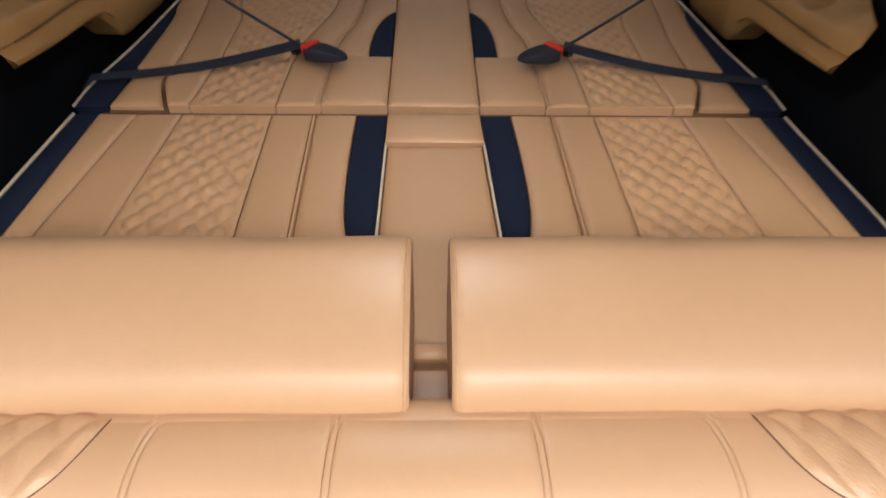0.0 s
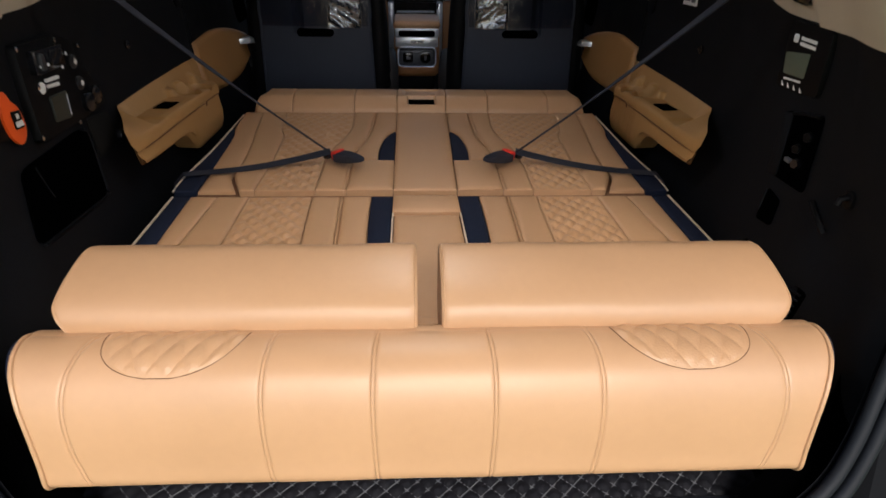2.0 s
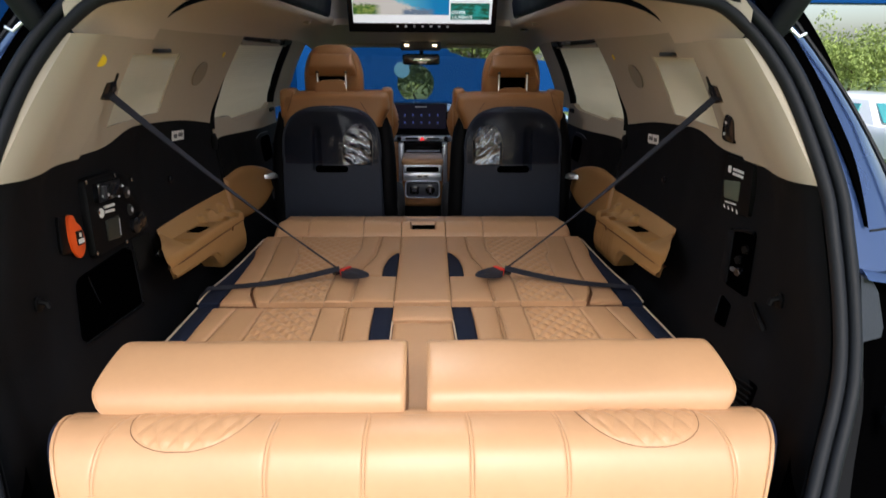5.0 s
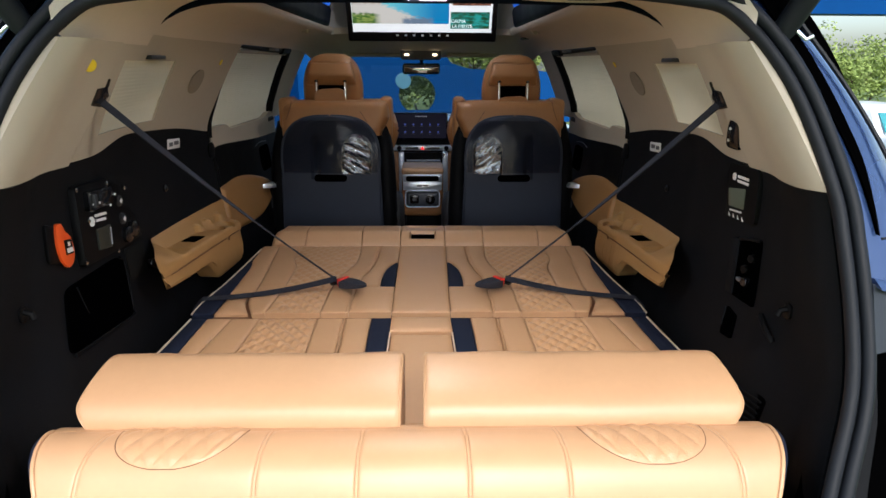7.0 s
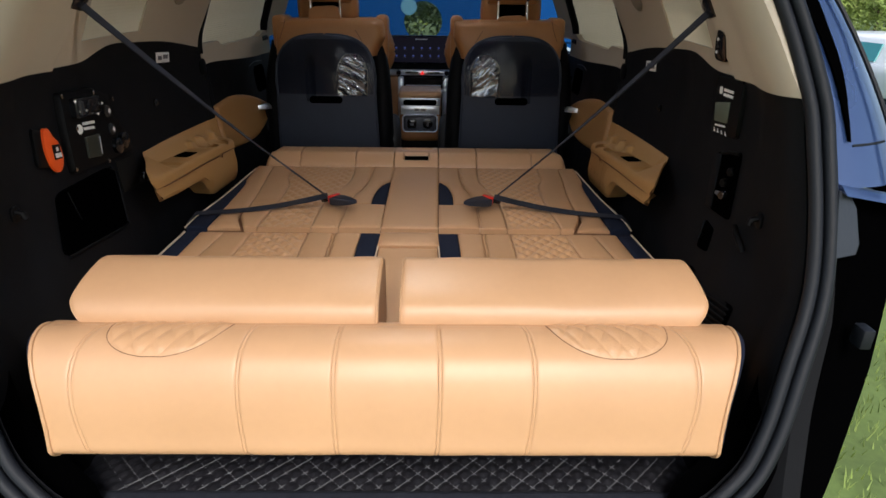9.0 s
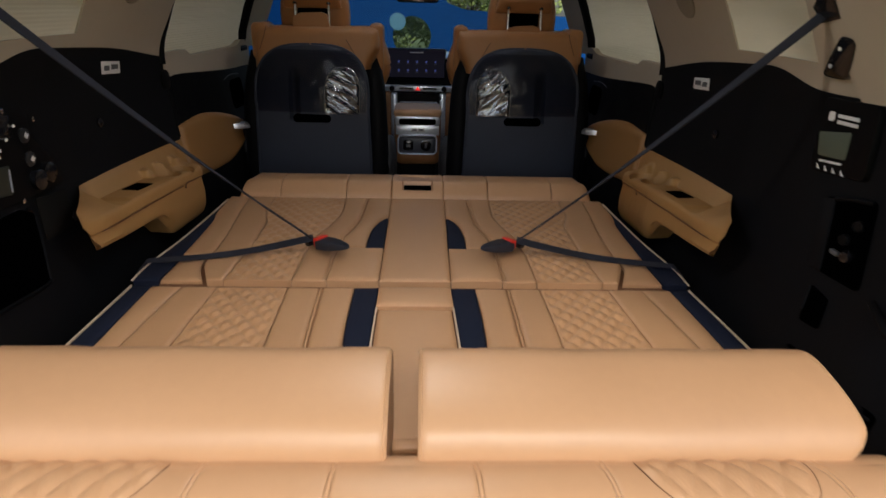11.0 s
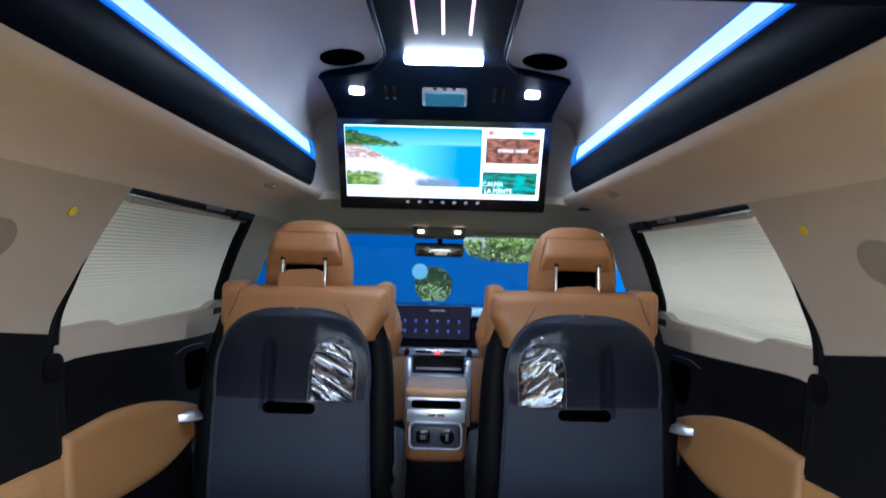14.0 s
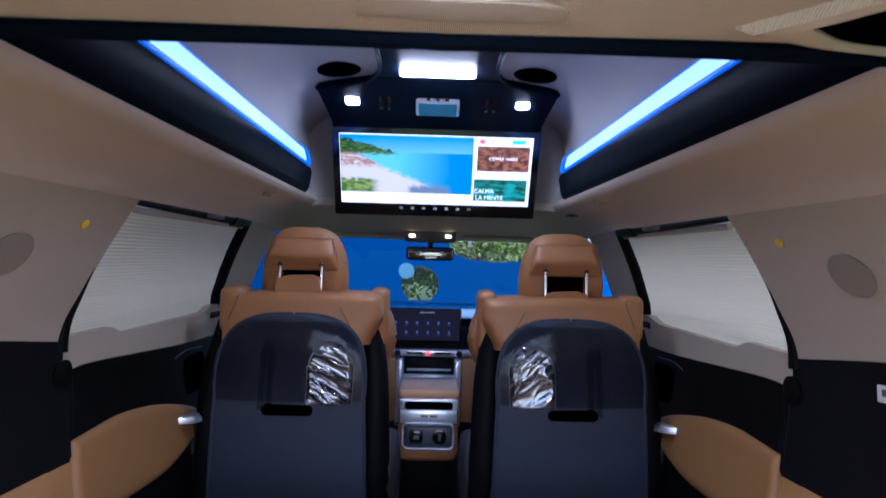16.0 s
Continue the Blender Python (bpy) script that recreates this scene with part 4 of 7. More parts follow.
def roll_panel(left, right):
    """One leather panel of the roll between two seams."""
    us = [-1.0, -0.985, -0.96, -0.92] + steps(-0.85, 0.85, 8) + [0.92, 0.96, 0.985, 1.0]
    def fn(u, k):
        a, b = BX + left(k) + 0.0004, BX + right(k) - 0.0004
        x = a + (b - a) * (u + 1) / 2
        d = min(x - a, b - x)
        p = roll_at(k)
        off = -0.0012 * max(0, 1 - d / 0.004) ** 2 + 0.0012 * noise.noise((x * 10, p.x * 12, p.y * 12))
        return Vector((x, p.x, p.y)) + roll_normal(k) * off
    return sheet(fn, us, steps(0, 1, 64), lambda u, k: fn(u, k) + Vector((0, 0.018, -0.004)))


end_line = smooth_table([(-0.1, 0.580), (0.22, 0.588), (0.30, 0.595), (0.40, 0.593), (0.50, 0.583), (0.62, 0.567), (0.75, 0.554), (0.90, 0.549), (1.1, 0.548)])
bow = lambda k: ((k - 0.62) / 0.38) ** 2
halves = [lambda k: 0.087 - 0.007 * bow(k), lambda k: 0.242 - 0.016 * bow(k), lambda k: 0.510 - 0.034 * bow(k), end_line]
negative = lambda f: (lambda k: -f(k))
lines = [negative(f) for f in halves[::-1]] + halves
def beside(f, d):
    return lambda k: f(k) + d


for i, (a, b) in enumerate(zip(lines, lines[1:])):
    part("panel", roll_panel(beside(a, 0.0027 if i else 0.0), beside(b, -0.0027 if i < 6 else 0.0)), TAN, roll_cushion)
for f in lines[1:-1]:
    part("seam_strip", roll_panel(beside(f, -0.0031), beside(f, 0.0031)), TAN, roll_cushion)
part("core", box(BX - 0.53, BX + 0.53, 0.225, 0.338, 0.769, 0.86, 0.02), SEAM, roll_cushion)
for s in (-1, 1):
    rim_line = [Vector((BX + s * (end_line(i / ROLL_N) + 0.001), p.x, p.y)) for i, p in enumerate(roll_prof)]
    part("piping", tube(rim_line, 0.0035, 8, up=(1, 0, 0)), TAN, roll_cushion)
    inner = Vector((BX + s * 0.60, 0.40, 0.80))
    def end_cap(u, k):
        p = rim_line[min(ROLL_N, int(round(k * ROLL_N)))]
        q = p.lerp(Vector((p.x, 0.375, min(p.z, 0.86))), u)
        return q + Vector((s * (0.019 * min(1.0, u / 0.12) ** 0.7 + 0.010 * u), 0.002, -0.001))
    part("end_panel", sheet(end_cap, [0, 0.01, 0.025, 0.05, 0.08, 0.12, 0.2, 0.4, 0.7, 1.0], steps(0, 1, ROLL_N), lambda u, k: end_cap(u, k) - Vector((s * 0.02, 0, 0))), NAVY, roll_cushion, "navy end panel")

    # quilted patch on the roll's top
    def patch(u, v):
        k = 0.27 + 0.275 * v
        a = 0.384 - 0.112 * math.sqrt(max(0.0, 1 - v ** 2.7))
        b = 0.384 + 0.094 * math.sqrt(max(0.0, 1 - v ** 4.0))
        x = BX + s * (a + (b - a) * (u + 1) / 2)
        p = roll_at(k)
        d = min((1 - abs(u)) * (b - a) / 2, (1 - v) * 0.07)
        h = 0.0004 + 0.0046 * min(1, d / 0.010) * (0.15 + 0.85 * diamonds(s * (x - BX) - 0.03 * k, k * 0.33, 0.034, 0.052))
        return Vector((x, p.x, p.y)) + roll_normal(k) * h
    part("quilted_patch", sheet(patch, steps(-1, 1, 80), steps(0, 0.995, 44)), TAN_QUILT, roll_cushion)
    rim_pts = [patch(-1, v) for v in steps(0, 0.99, 24)] + [patch(1, v) for v in steps(0.99, 0, 24)]
    part("patch_seam", tube(rim_pts, 0.0008, 6), SEAM, roll_cushion)

# boot mat below the roll
def mat_top(u, v):
    return Vector((u, v, 0.640 + 0.006 * diamonds(u, v, 0.036, 0.034)))


MAT_M = material("quilted_black_leatherette", (0.010, 0.010, 0.013), 0.42, vary=0.15, scale=8, grain=0.3, grain_scale=500)
mat = part("boot_mat", sheet(mat_top, steps(-0.58, 0.58, 200), steps(0.20, 0.52, 60), lambda u, v: Vector((u, v, 0.632))), MAT_M)
tagged(mat, "black quilted boot mat under the folded seats", "mat")
for way in (-1, 1):
    for n in range(-26, 27):
        ends = [(0.036 * (n - way * y / 0.034), y) for y in (0.202, 0.330)]
        if all(abs(x) < 0.575 for x, y in ends):
            part("stitch_line", tube([(x, y, 0.6415) for x, y in ends], 0.0011, 5), STITCH, mat, "pale grey stitching" if n == 0 else "")
boot_floor = part("boot_floor", box(-0.64, 0.64, 0.18, 0.60, 0.462, 0.631, 0.004), CLOTH_BLACK)
tagged(boot_floor, "black raised boot floor box", "boot floor", kind="structure")
stand = part("seat_platform", box(-0.60, 0.60, 0.62, 1.62, 0.462, 0.698, 0.01), CLOTH_BLACK)
tagged(stand, "black carpeted platform beneath the folded seats", "platform", kind="structure")

# ---- front seats ----
def front_seat(cx):
    s = 1 if cx > 0 else -1
    seat = thing("captain_chair", (cx, 2.3, 0.46), "tan leather front seat, dark back shell under crumpled plastic film", "chair", "front seats")
    # dark back shell: rounded arch outline, slightly bowed
    def half_width(z):
        if z < 1.08:
            return 0.222 + 0.018 * (1.08 - z) / 0.5
        t = min(1, (z - 1.08) / 0.220)
        return 0.226 * (1 - t ** 2.9) ** (1 / 2.9) * 0.98 + 0.004
    def back(u, z):
        w = half_width(z)
        return Vector((cx + u * w, 2.182 + 0.020 * abs(u) ** 3 + 0.16 * max(0, z - 1.0) ** 1.3 + 0.03 * max(0, 0.8 - z), z))
    zs = steps(0.50, 1.08, 24) + [1.08 + 0.220 * math.sin(math.pi / 2 * k / 18) for k in range(1, 19)]
    us = steps(-1, 1, 36)
    # grip recess above the slot, deepest on the door side
    def shell(u, z):
        p = back(u, z)
        x = (p.x - cx) * s
        if -0.074 < x < 0.088 and 1.014 < z < 1.215:
            d = min(1, (x + 0.074) / 0.10) * min(1, (0.088 - x) / 0.008) * min(1, (1.215 - z) / 0.05) * min(1, (z - 1.014) / 0.004)
            p.y += 0.006 * d + 0.020 * d * min(1, max(0, (x - 0.045) / 0.022))
        return p
    zz = sorted(set(zs + steps(1.0, 1.04, 16)))
    part("back_shell", sheet(shell, steps(-1, 1, 90), zz, lambda u, z: back(u, z) + Vector((0, 0.05, 0))), SHELL, seat, "dark blue-grey plastic back shell")
    slot_line = [(cx + (0.060 + 0.0 if math.cos(a) > 0 else -0.060) + 0.016 * math.cos(a), 1.021 + 0.016 * math.sin(a)) for a in [2 * math.pi * (i + 0.5) / 24 for i in range(24)]]
    # Near-black plate flush with the shell paints the slot's shade.
    part("grip_slot", loft([[Vector((x, y, z)) for x, z in slot_line] for y in (2.20, 2.1815, 2.1805)]), BLACK_AND_SHADE, seat, "near-black plate painting the shade of the grip slot")
    for e in (-1, 1):
        part("shell_edge", tube([back(e, z) + Vector((0, 0.004, 0)) for z in zz], 0.007, 6), SHELL, seat)
        part("side_frame", tube(along([(cx + e * 0.262, 2.27, 0.55), (cx + e * 0.258, 2.27, 0.85), (cx + e * 0.250, 2.29, 1.10), (cx + e * 0.225, 2.33, 1.26)], 5), 0.050, 10, taper=lambda k: 1 - 0.25 * k), BLACK, seat)
    # leather shoulders
    def shoulder(z):
        t = (z - 1.0) / 0.37
        w = 0.252 * (1 - max(0, (t - 0.72) / 0.28) ** 3 * 0.05)
        y = 2.335 + 0.015 * t
        d = 0.108 - 0.03 * max(0, t - 0.6)
        return w, y, d
    rings = []
    for z in steps(1.205, 1.345, 10) + [1.357, 1.365, 1.369]:
        w, y, d = shoulder(min(z, 1.345))
        k = 1 if z <= 1.345 else math.sqrt(max(0.02, 1 - ((z - 1.345) / 0.0255) ** 2))
        ring = []
        for i in range(36):
            a = 2 * math.pi * i / 36
            c, q = math.cos(a), math.sin(a)
            x = w * (1 if c > 0 else -1) * abs(c) ** 0.22 * (0.96 + 0.04 * k)
            if x * s < 0:
                x *= 0.86 + 0.14 * min(1.0, max(0.0, (z - 1.215) / 0.075))
            yy = d * (1 if q > 0 else -1) * abs(q) ** 0.6 * k
            bulge = 0.05 * abs(x / w) ** 6 * max(0, min(1, (z - 1.1) / 0.1))
            ring.append(Vector((cx - s * 0.02 + x, y + yy - bulge * 0.3, z - 0.005 * (x / w) ** 2 * (1 if z > 1.3 else 0) + 0.004 * math.sin(x * 40))))
        rings.append(ring)
    part("backrest", loft(rings), SADDLE, seat)
    for e in (-1, 1):
        part("side_bolster", tube(along([(cx - s * 0.018 + e * 0.215, 2.41, 1.14), (cx - s * 0.018 + e * 0.224, 2.40, 1.18), (cx - s * 0.018 + e * 0.230, 2.39, 1.24), (cx - s * 0.018 + e * 0.207, 2.385, 1.325)], 5), 0.058, 12, taper=lambda k: 0.8 + 0.25 * math.sin(math.pi * k)), SADDLE, seat)
    part("ear", box(cx + s * 0.204 - 0.036, cx + s * 0.204 + 0.036, 2.262, 2.40, 1.235, 1.378, 0.022, 3), SADDLE, seat)
    part("ear", box(cx - s * 0.252 - 0.030, cx - s * 0.252 + 0.030, 2.30, 2.43, 1.18, 1.382, 0.024, 3), SADDLE, seat)
    part("shoulder_seam", tube([(cx - s * 0.118, 2.262, 1.350), (cx - s * 0.150, 2.241, 1.305), (cx - s * 0.182, 2.238, 1.25)], 0.0016, 6), SEAM, seat)
    part("ear_seam", tube([(cx + s * 0.175, 2.262, 1.362), (cx + s * 0.180, 2.243, 1.33), (cx + s * 0.200, 2.240, 1.28)], 0.0016, 6), SEAM, seat)
    # headrest: an arched cushion, with a wedge-shaped pad on its back
    rings = []
    for z, w, d in ((1.352, 0.134, 0.050), (1.362, 0.1395, 0.058), (1.41, 0.1415, 0.066), (1.45, 0.1385, 0.069), (1.49, 0.1295, 0.068), (1.52, 0.118, 0.063), (1.543, 0.103, 0.055), (1.559, 0.085, 0.045), (1.569, 0.063, 0.032), (1.574, 0.036, 0.016)):
        rings.append([Vector((cx + w * (1 if math.cos(a) > 0 else -1) * abs(math.cos(a)) ** 0.6, 2.40 + d * (1 if math.sin(a) > 0 else -1) * abs(math.sin(a)) ** 0.7, z)) for a in [2 * math.pi * i / 40 for i in range(40)]])
    head = part("headrest", loft(rings), SADDLE, seat)
    rings = []
    for z, w, y in ((1.534, 0.086, 2.352), (1.532, 0.092, 2.338), (1.528, 0.095, 2.330), (1.518, 0.098, 2.322), (1.490, 0.106, 2.303), (1.480, 0.108, 2.299), (1.472, 0.110, 2.301), (1.457, 0.113, 2.309), (1.440, 0.116, 2.319), (1.435, 0.114, 2.324), (1.432, 0.107, 2.333)):
        ring = []
        for i in range(40):
            c, q = math.cos(2 * math.pi * i / 40), math.sin(2 * math.pi * i / 40)
            ring.append(Vector((cx + w * math.copysign(abs(c) ** 0.22, c), (y + 2.39) / 2 + (2.39 - y) / 2 * math.copysign(abs(q) ** 0.35, q), z)))
        rings.append(ring)
    part("headrest_pad", loft(rings), SADDLE, head)
    for e in (-1, 1):
        part("headrest_post", tube([(cx + e * 0.066, 2.312, 1.335), (cx + e * 0.066, 2.322, 1.452)], 0.0056, 10), CHROME, seat)
        part("post_collar", tube([(cx + e * 0.066, 2.317, 1.447), (cx + e * 0.066, 2.318, 1.458)], 0.0095, 10), GLOSS_BLACK, head)
    # Solid near-black block added to paint the shade between the posts.
    part("headrest_gap_shade", box(cx - 0.060, cx + 0.060, 2.3235, 2.36, 1.380, 1.433, 0.005), BLACK_AND_SHADE, head, "near-black block painting the shade below the headrest pad")
    rim = [Vector((cx + x, 2.3325, z)) for x, z in ((-0.118, 1.434), (-0.116, 1.456), (-0.110, 1.488), (-0.102, 1.516), (-0.096, 1.532), (-0.086, 1.537), (0.086, 1.537), (0.096, 1.532), (0.102, 1.516), (0.110, 1.488), (0.116, 1.456), (0.118, 1.434))]
    part("pad_seam", tube(along(rim, 3), 0.0018, 6, up=(0, 1, 0)), SADDLE, head)
    flap = 1.420 if s < 0 else 1.388
    part("neck_flap", loft([[Vector((cx + x, y, z)) for x, z in ((-0.078, 1.34), (-0.070, flap - 0.016), (-0.040, flap - 0.004), (0.036, flap), (0.060, flap - 0.008), (0.076, 1.34))] for y in (2.290, 2.296, 2.314)]), SADDLE, seat)
    # seat base, hidden for the most part
    part("seat_base", box(cx - 0.25, cx + 0.25, 2.30, 2.80, 0.55, 0.80, 0.05, 3), SADDLE, seat)
    part("seat_rail", box(cx - 0.22, cx + 0.22, 2.25, 2.80, 0.462, 0.55, 0.01), BLACK, seat)
    # arm on the inner side
    part("armrest", tube(along([(cx - s * 0.288, 2.30, 0.62), (cx - s * 0.290, 2.30, 0.74), (cx - s * 0.290, 2.31, 0.85), (cx - s * 0.288, 2.36, 0.905)], 4), 0.044, 12, taper=lambda k: 0.85 + 0.2 * math.sin(math.pi * k)), DARK_GREY, seat, "dark grey armrest")
    part("armrest", tube(along([(cx + s * 0.288, 2.30, 0.66), (cx + s * 0.292, 2.29, 0.78), (cx + s * 0.292, 2.29, 0.89), (cx + s * 0.290, 2.33, 0.955)], 4), 0.042, 12, taper=lambda k: 0.85 + 0.2 * math.sin(math.pi * k)), DARK_GREY, seat, "dark grey armrest")
    part("recline_knob", disc((cx + s * 0.30, 2.27, 0.83), (0, -1, 0), 0.035, 0.03), BLACK, seat)
    # clear plastic film over the upper shell; a creased arch towards the middle of the car is shaped after its bright
    # reflection
    def film(u, z):
        p = back(u, z)
        w2 = noise.noise((u * 3, z * 9, s * 3.0)) + 0.4 * noise.noise((u * 11, z * 40, s * 2.0))
        p.y -= 0.004 + 0.0014 * abs(w2)
        return p
    part("film", sheet(film, steps(-0.97, 0.97, 60), steps(1.046, 1.282, 60)), FILM, seat, "clear plastic film")

    def creased(u, v):
        """An arch 0.14 m wide and 0.18 m high."""
        z = 1.040 + 0.184 * v
        half = 0.068 * math.sqrt(max(0.004, 1 - max(0, (v - 0.52) / 0.48) ** 2.2))
        x = cx - s * (0.122 + 0.004 * v) + u * half
        p = back((x - cx) / half_width(z), z)
        a, b = 0.83 * x * s + 0.56 * z, 0.83 * z - 0.56 * x * s
        fold = 1 - abs(noise.noise((a * 7 + cx * 5, b * (26 if s < 0 else 13), 1.0 + s)))
        fine = 1 - abs(noise.noise((a * 15, b * 40, 4.0 + s)))
        w = 0.0075 * fold ** 5 + 0.0025 * fine ** 6 + 0.0030 * noise.noise((a * 14, b * 9, 8.0 + s))
        edge = min(1, (1 - abs(u)) / 0.15, v / 0.05 + 0.3, (1 - v) / 0.08)
        p.y -= 0.008 + w * edge
        return p
    part("film_arch_edge", tube([creased(-1, v) for v in steps(0.0, 0.97, 30)] + [creased(1, v) for v in steps(0.97, 0.0, 30)], 0.0009, 6), GREY, seat)
    # Creased film, made shinier within the arch to give the bright reflection its outline.
    part("shiny_film_arch", sheet(creased, steps(-1, 1, 44), steps(0, 0.999, 64)), FILM_FOLDED, seat, "creased shiny plastic film")
    return seat


front_seat(-0.424)
front_seat(0.428)

# ---- roof screen, lamps and rails ----
LED = glow("blue_white_led", (0.42, 0.68, 1.0), 0.42)
LED_LINE = glow("pink_led_line", (1.0, 0.36, 0.62), 0.5)
LED_EDGE = glow("blue_led_edge", (0.03, 0.20, 1.0), 0.20)
LED_WHITE = glow("white_led", (0.97, 0.97, 1.0), 25.0)
LAMP_GLOW = glow("white_lamp_lens", (1.0, 0.95, 0.88), 42.0)
WARM = glow("warm_map_lamp", (1.0, 0.80, 0.5), 2.0)
for s in (-1, 1):
    rail = thing("roof_rail", (s * 0.45, 1.7, 1.69), "dark navy roof rail with a blue light strip along its top", "roof rail", "roof rails")
    sec = [(0.478, 1.698), (0.456, 1.694), (0.444, 1.700), (0.436, 1.716), (0.428, 1.766), (0.432, 1.782), (0.445, 1.787), (0.472, 1.790)]
    part("body", loft([[Vector((s * x, y, z)) for x, z in sec] for y in [WELL_Y0 + 0.02] + steps(1.1, 2.40, 10) + [2.455, 2.462]]), RAIL, rail)
    part("light_strip", loft([[Vector((s * x, y, z)) for x, z in ((0.434, 1.788), (0.433, 1.805), (0.443, 1.840), (0.462, 1.856), (0.474, 1.858), (0.474, 1.788))] for y in steps(WELL_Y0 + 0.05, 2.40, 8)]), LED_EDGE, rail, "glowing blue light strip")
    part("light_core", loft([[Vector((s * x, y, z)) for x, z in ((0.4325, 1.795), (0.4318, 1.805), (0.4395, 1.834), (0.450, 1.834), (0.445, 1.795))] for y in steps(WELL_Y0 + 0.05, 2.385, 8)]), LED, rail, "blue-white core of the light strip")
    part("end_cap", loft([[Vector((s * x, y, z)) for x, z in ((0.432, 1.789), (0.431, 1.807), (0.441, 1.843), (0.461, 1.860), (0.476, 1.862), (0.476, 1.789))] for y in (2.402, 2.452, 2.462)]), LED_EDGE, rail, "blue end of the light strip")

tv = thing("roof_screen", (0, 2.6, 1.7), "wide roof screen showing a bright seaside page", "screen")
TVT, TVB = Vector((0, 2.500, 1.920)), Vector((0, 2.618, 1.655))
tv_up = (TVT - TVB).normalized()
tv_out = Vector((1, 0, 0)).cross(tv_up).normalized()
if tv_out.y > 0:
    tv_out = -tv_out
TVH = (TVT - TVB).length


def on_tv(x, h, off=0.0):
    """x metres across the screen, h from 0 at its foot to 1."""
    return TVB + Vector((x, 0, 0)) + tv_up * (h * TVH) + tv_out * off


def tv_plate(x0, x1, h0, h1, off, thick, bev=0.0):
    bm = loft([[on_tv(x, h, o) for x, h in ((x0, h0), (x1, h0), (x1, h1), (x0, h1))] for o in (off - thick, off)])
    if bev:
        bmesh.ops.bevel(bm, geom=bm.edges[:], offset=bev, segments=2, profile=0.5, affect="EDGES")
    return bm


part("case", tv_plate(-0.372, 0.372, -0.075, 1.10, 0.0, 0.03, 0.008), GLOSS_BLACK, tv)


def picture_material(name):
    """A bay: sky and sea blues, a pale beach and a green headland, by soft bands."""
    m = bpy.data.materials.new(name)
    m.use_nodes = True
    n, link = m.node_tree.nodes, m.node_tree.links.new
    p = n["Principled BSDF"]
    tex = n.new("ShaderNodeTexCoord")
    sep = n.new("ShaderNodeSeparateXYZ")
    link(tex.outputs["Generated"], sep.inputs[0])
    nz = n.new("ShaderNodeTexNoise")
    nz.inputs["Scale"].default_value, nz.inputs["Detail"].default_value = 20.0, 10
    link(tex.outputs["Generated"], nz.inputs["Vector"])

    def calc(op, a, b, c=None):
        k = n.new("ShaderNodeMath")
        k.operation = op
        for i, v in enumerate((a, b) if c is None else (a, b, c)):
            if isinstance(v, (int, float)):
                k.inputs[i].default_value = v
            else:
                link(v, k.inputs[i])
        return k.outputs[0]

    def band(value, lo, hi):
        r = n.new("ShaderNodeMapRange")
        r.inputs["From Min"].default_value, r.inputs["From Max"].default_value = lo, hi
        link(value, r.inputs["Value"])
        return r.outputs[0]

    def mix(fac, a, b):
        k = n.new("ShaderNodeMix")
        k.data_type = "RGBA"
        link(fac, k.inputs["Factor"])
        for i, v in (("A", a), ("B", b)):
            if isinstance(v, tuple):
                k.inputs[i].default_value = (*v, 1)
            else:
                link(v, k.inputs[i])
        return k.outputs["Result"]

    x, z = sep.outputs["X"], sep.outputs["Z"]
    wob = calc("MULTIPLY_ADD", nz.outputs["Fac"], 0.22, -0.11)
    sea = mix(band(x, 0.40, 0.85), (0.22, 0.82, 0.95), (0.0, 0.32, 0.74))
    skyc = mix(band(z, 0.70, 0.95), (0.25, 0.70, 0.95), (0.02, 0.42, 0.85))
    col = mix(band(z, 0.70, 0.72), sea, skyc)
    # beach: below a slanting line
    line_ = calc("ADD", calc("MULTIPLY_ADD", x, 0.95, z), wob)
    col = mix(band(line_, 0.80, 0.72), col, (0.95, 0.88, 0.80))
    speck = mix(band(nz.outputs["Fac"], 0.45, 0.62), (0.55, 0.28, 0.22), (0.95, 0.88, 0.82))
    rocks = calc("MULTIPLY", band(calc("ADD", calc("MULTIPLY_ADD", x, 1.2, z), wob), 0.86, 0.80), band(z, 0.42, 0.5))
    col = mix(rocks, col, speck)
    head = calc("MULTIPLY", band(calc("ADD", calc("MULTIPLY_ADD", x, -0.25, 0.93), calc("MULTIPLY", wob, 0.6)), 0.0, 1.0), 1.0)
    green = mix(band(nz.outputs["Fac"], 0.42, 0.6), (0.006, 0.035, 0.010), (0.10, 0.26, 0.03))
    zone = calc("MULTIPLY", calc("MULTIPLY", band(calc("ADD", z, wob), 0.66, 0.70), band(calc("ADD", calc("MULTIPLY_ADD", x, 0.55, z), wob), 0.96, 0.93)), band(x, 0.46, 0.38))
    col = mix(zone, col, green)
    zone2 = calc("MULTIPLY", band(calc("ADD", z, wob), 0.26, 0.2), band(x, 0.30, 0.22))
    col = mix(zone2, col, mix(band(nz.outputs["Fac"], 0.4, 0.6), (0.05, 0.18, 0.02), (0.40, 0.50, 0.12)))
    shoal = calc("MULTIPLY", calc("MULTIPLY", band(calc("ADD", z, wob), 0.16, 0.10), band(x, 0.50, 0.54)), band(x, 0.86, 0.78))
    col = mix(shoal, col, (0.22, 0.30, 0.42))
    link(col, p.inputs["Emission Color"])
    p.inputs["Base Color"].default_value = (0.02, 0.02, 0.02, 1)
    p.inputs["Emission Strength"].default_value = 0.30
    p.inputs["Roughness"].default_value = 0.2
    return m


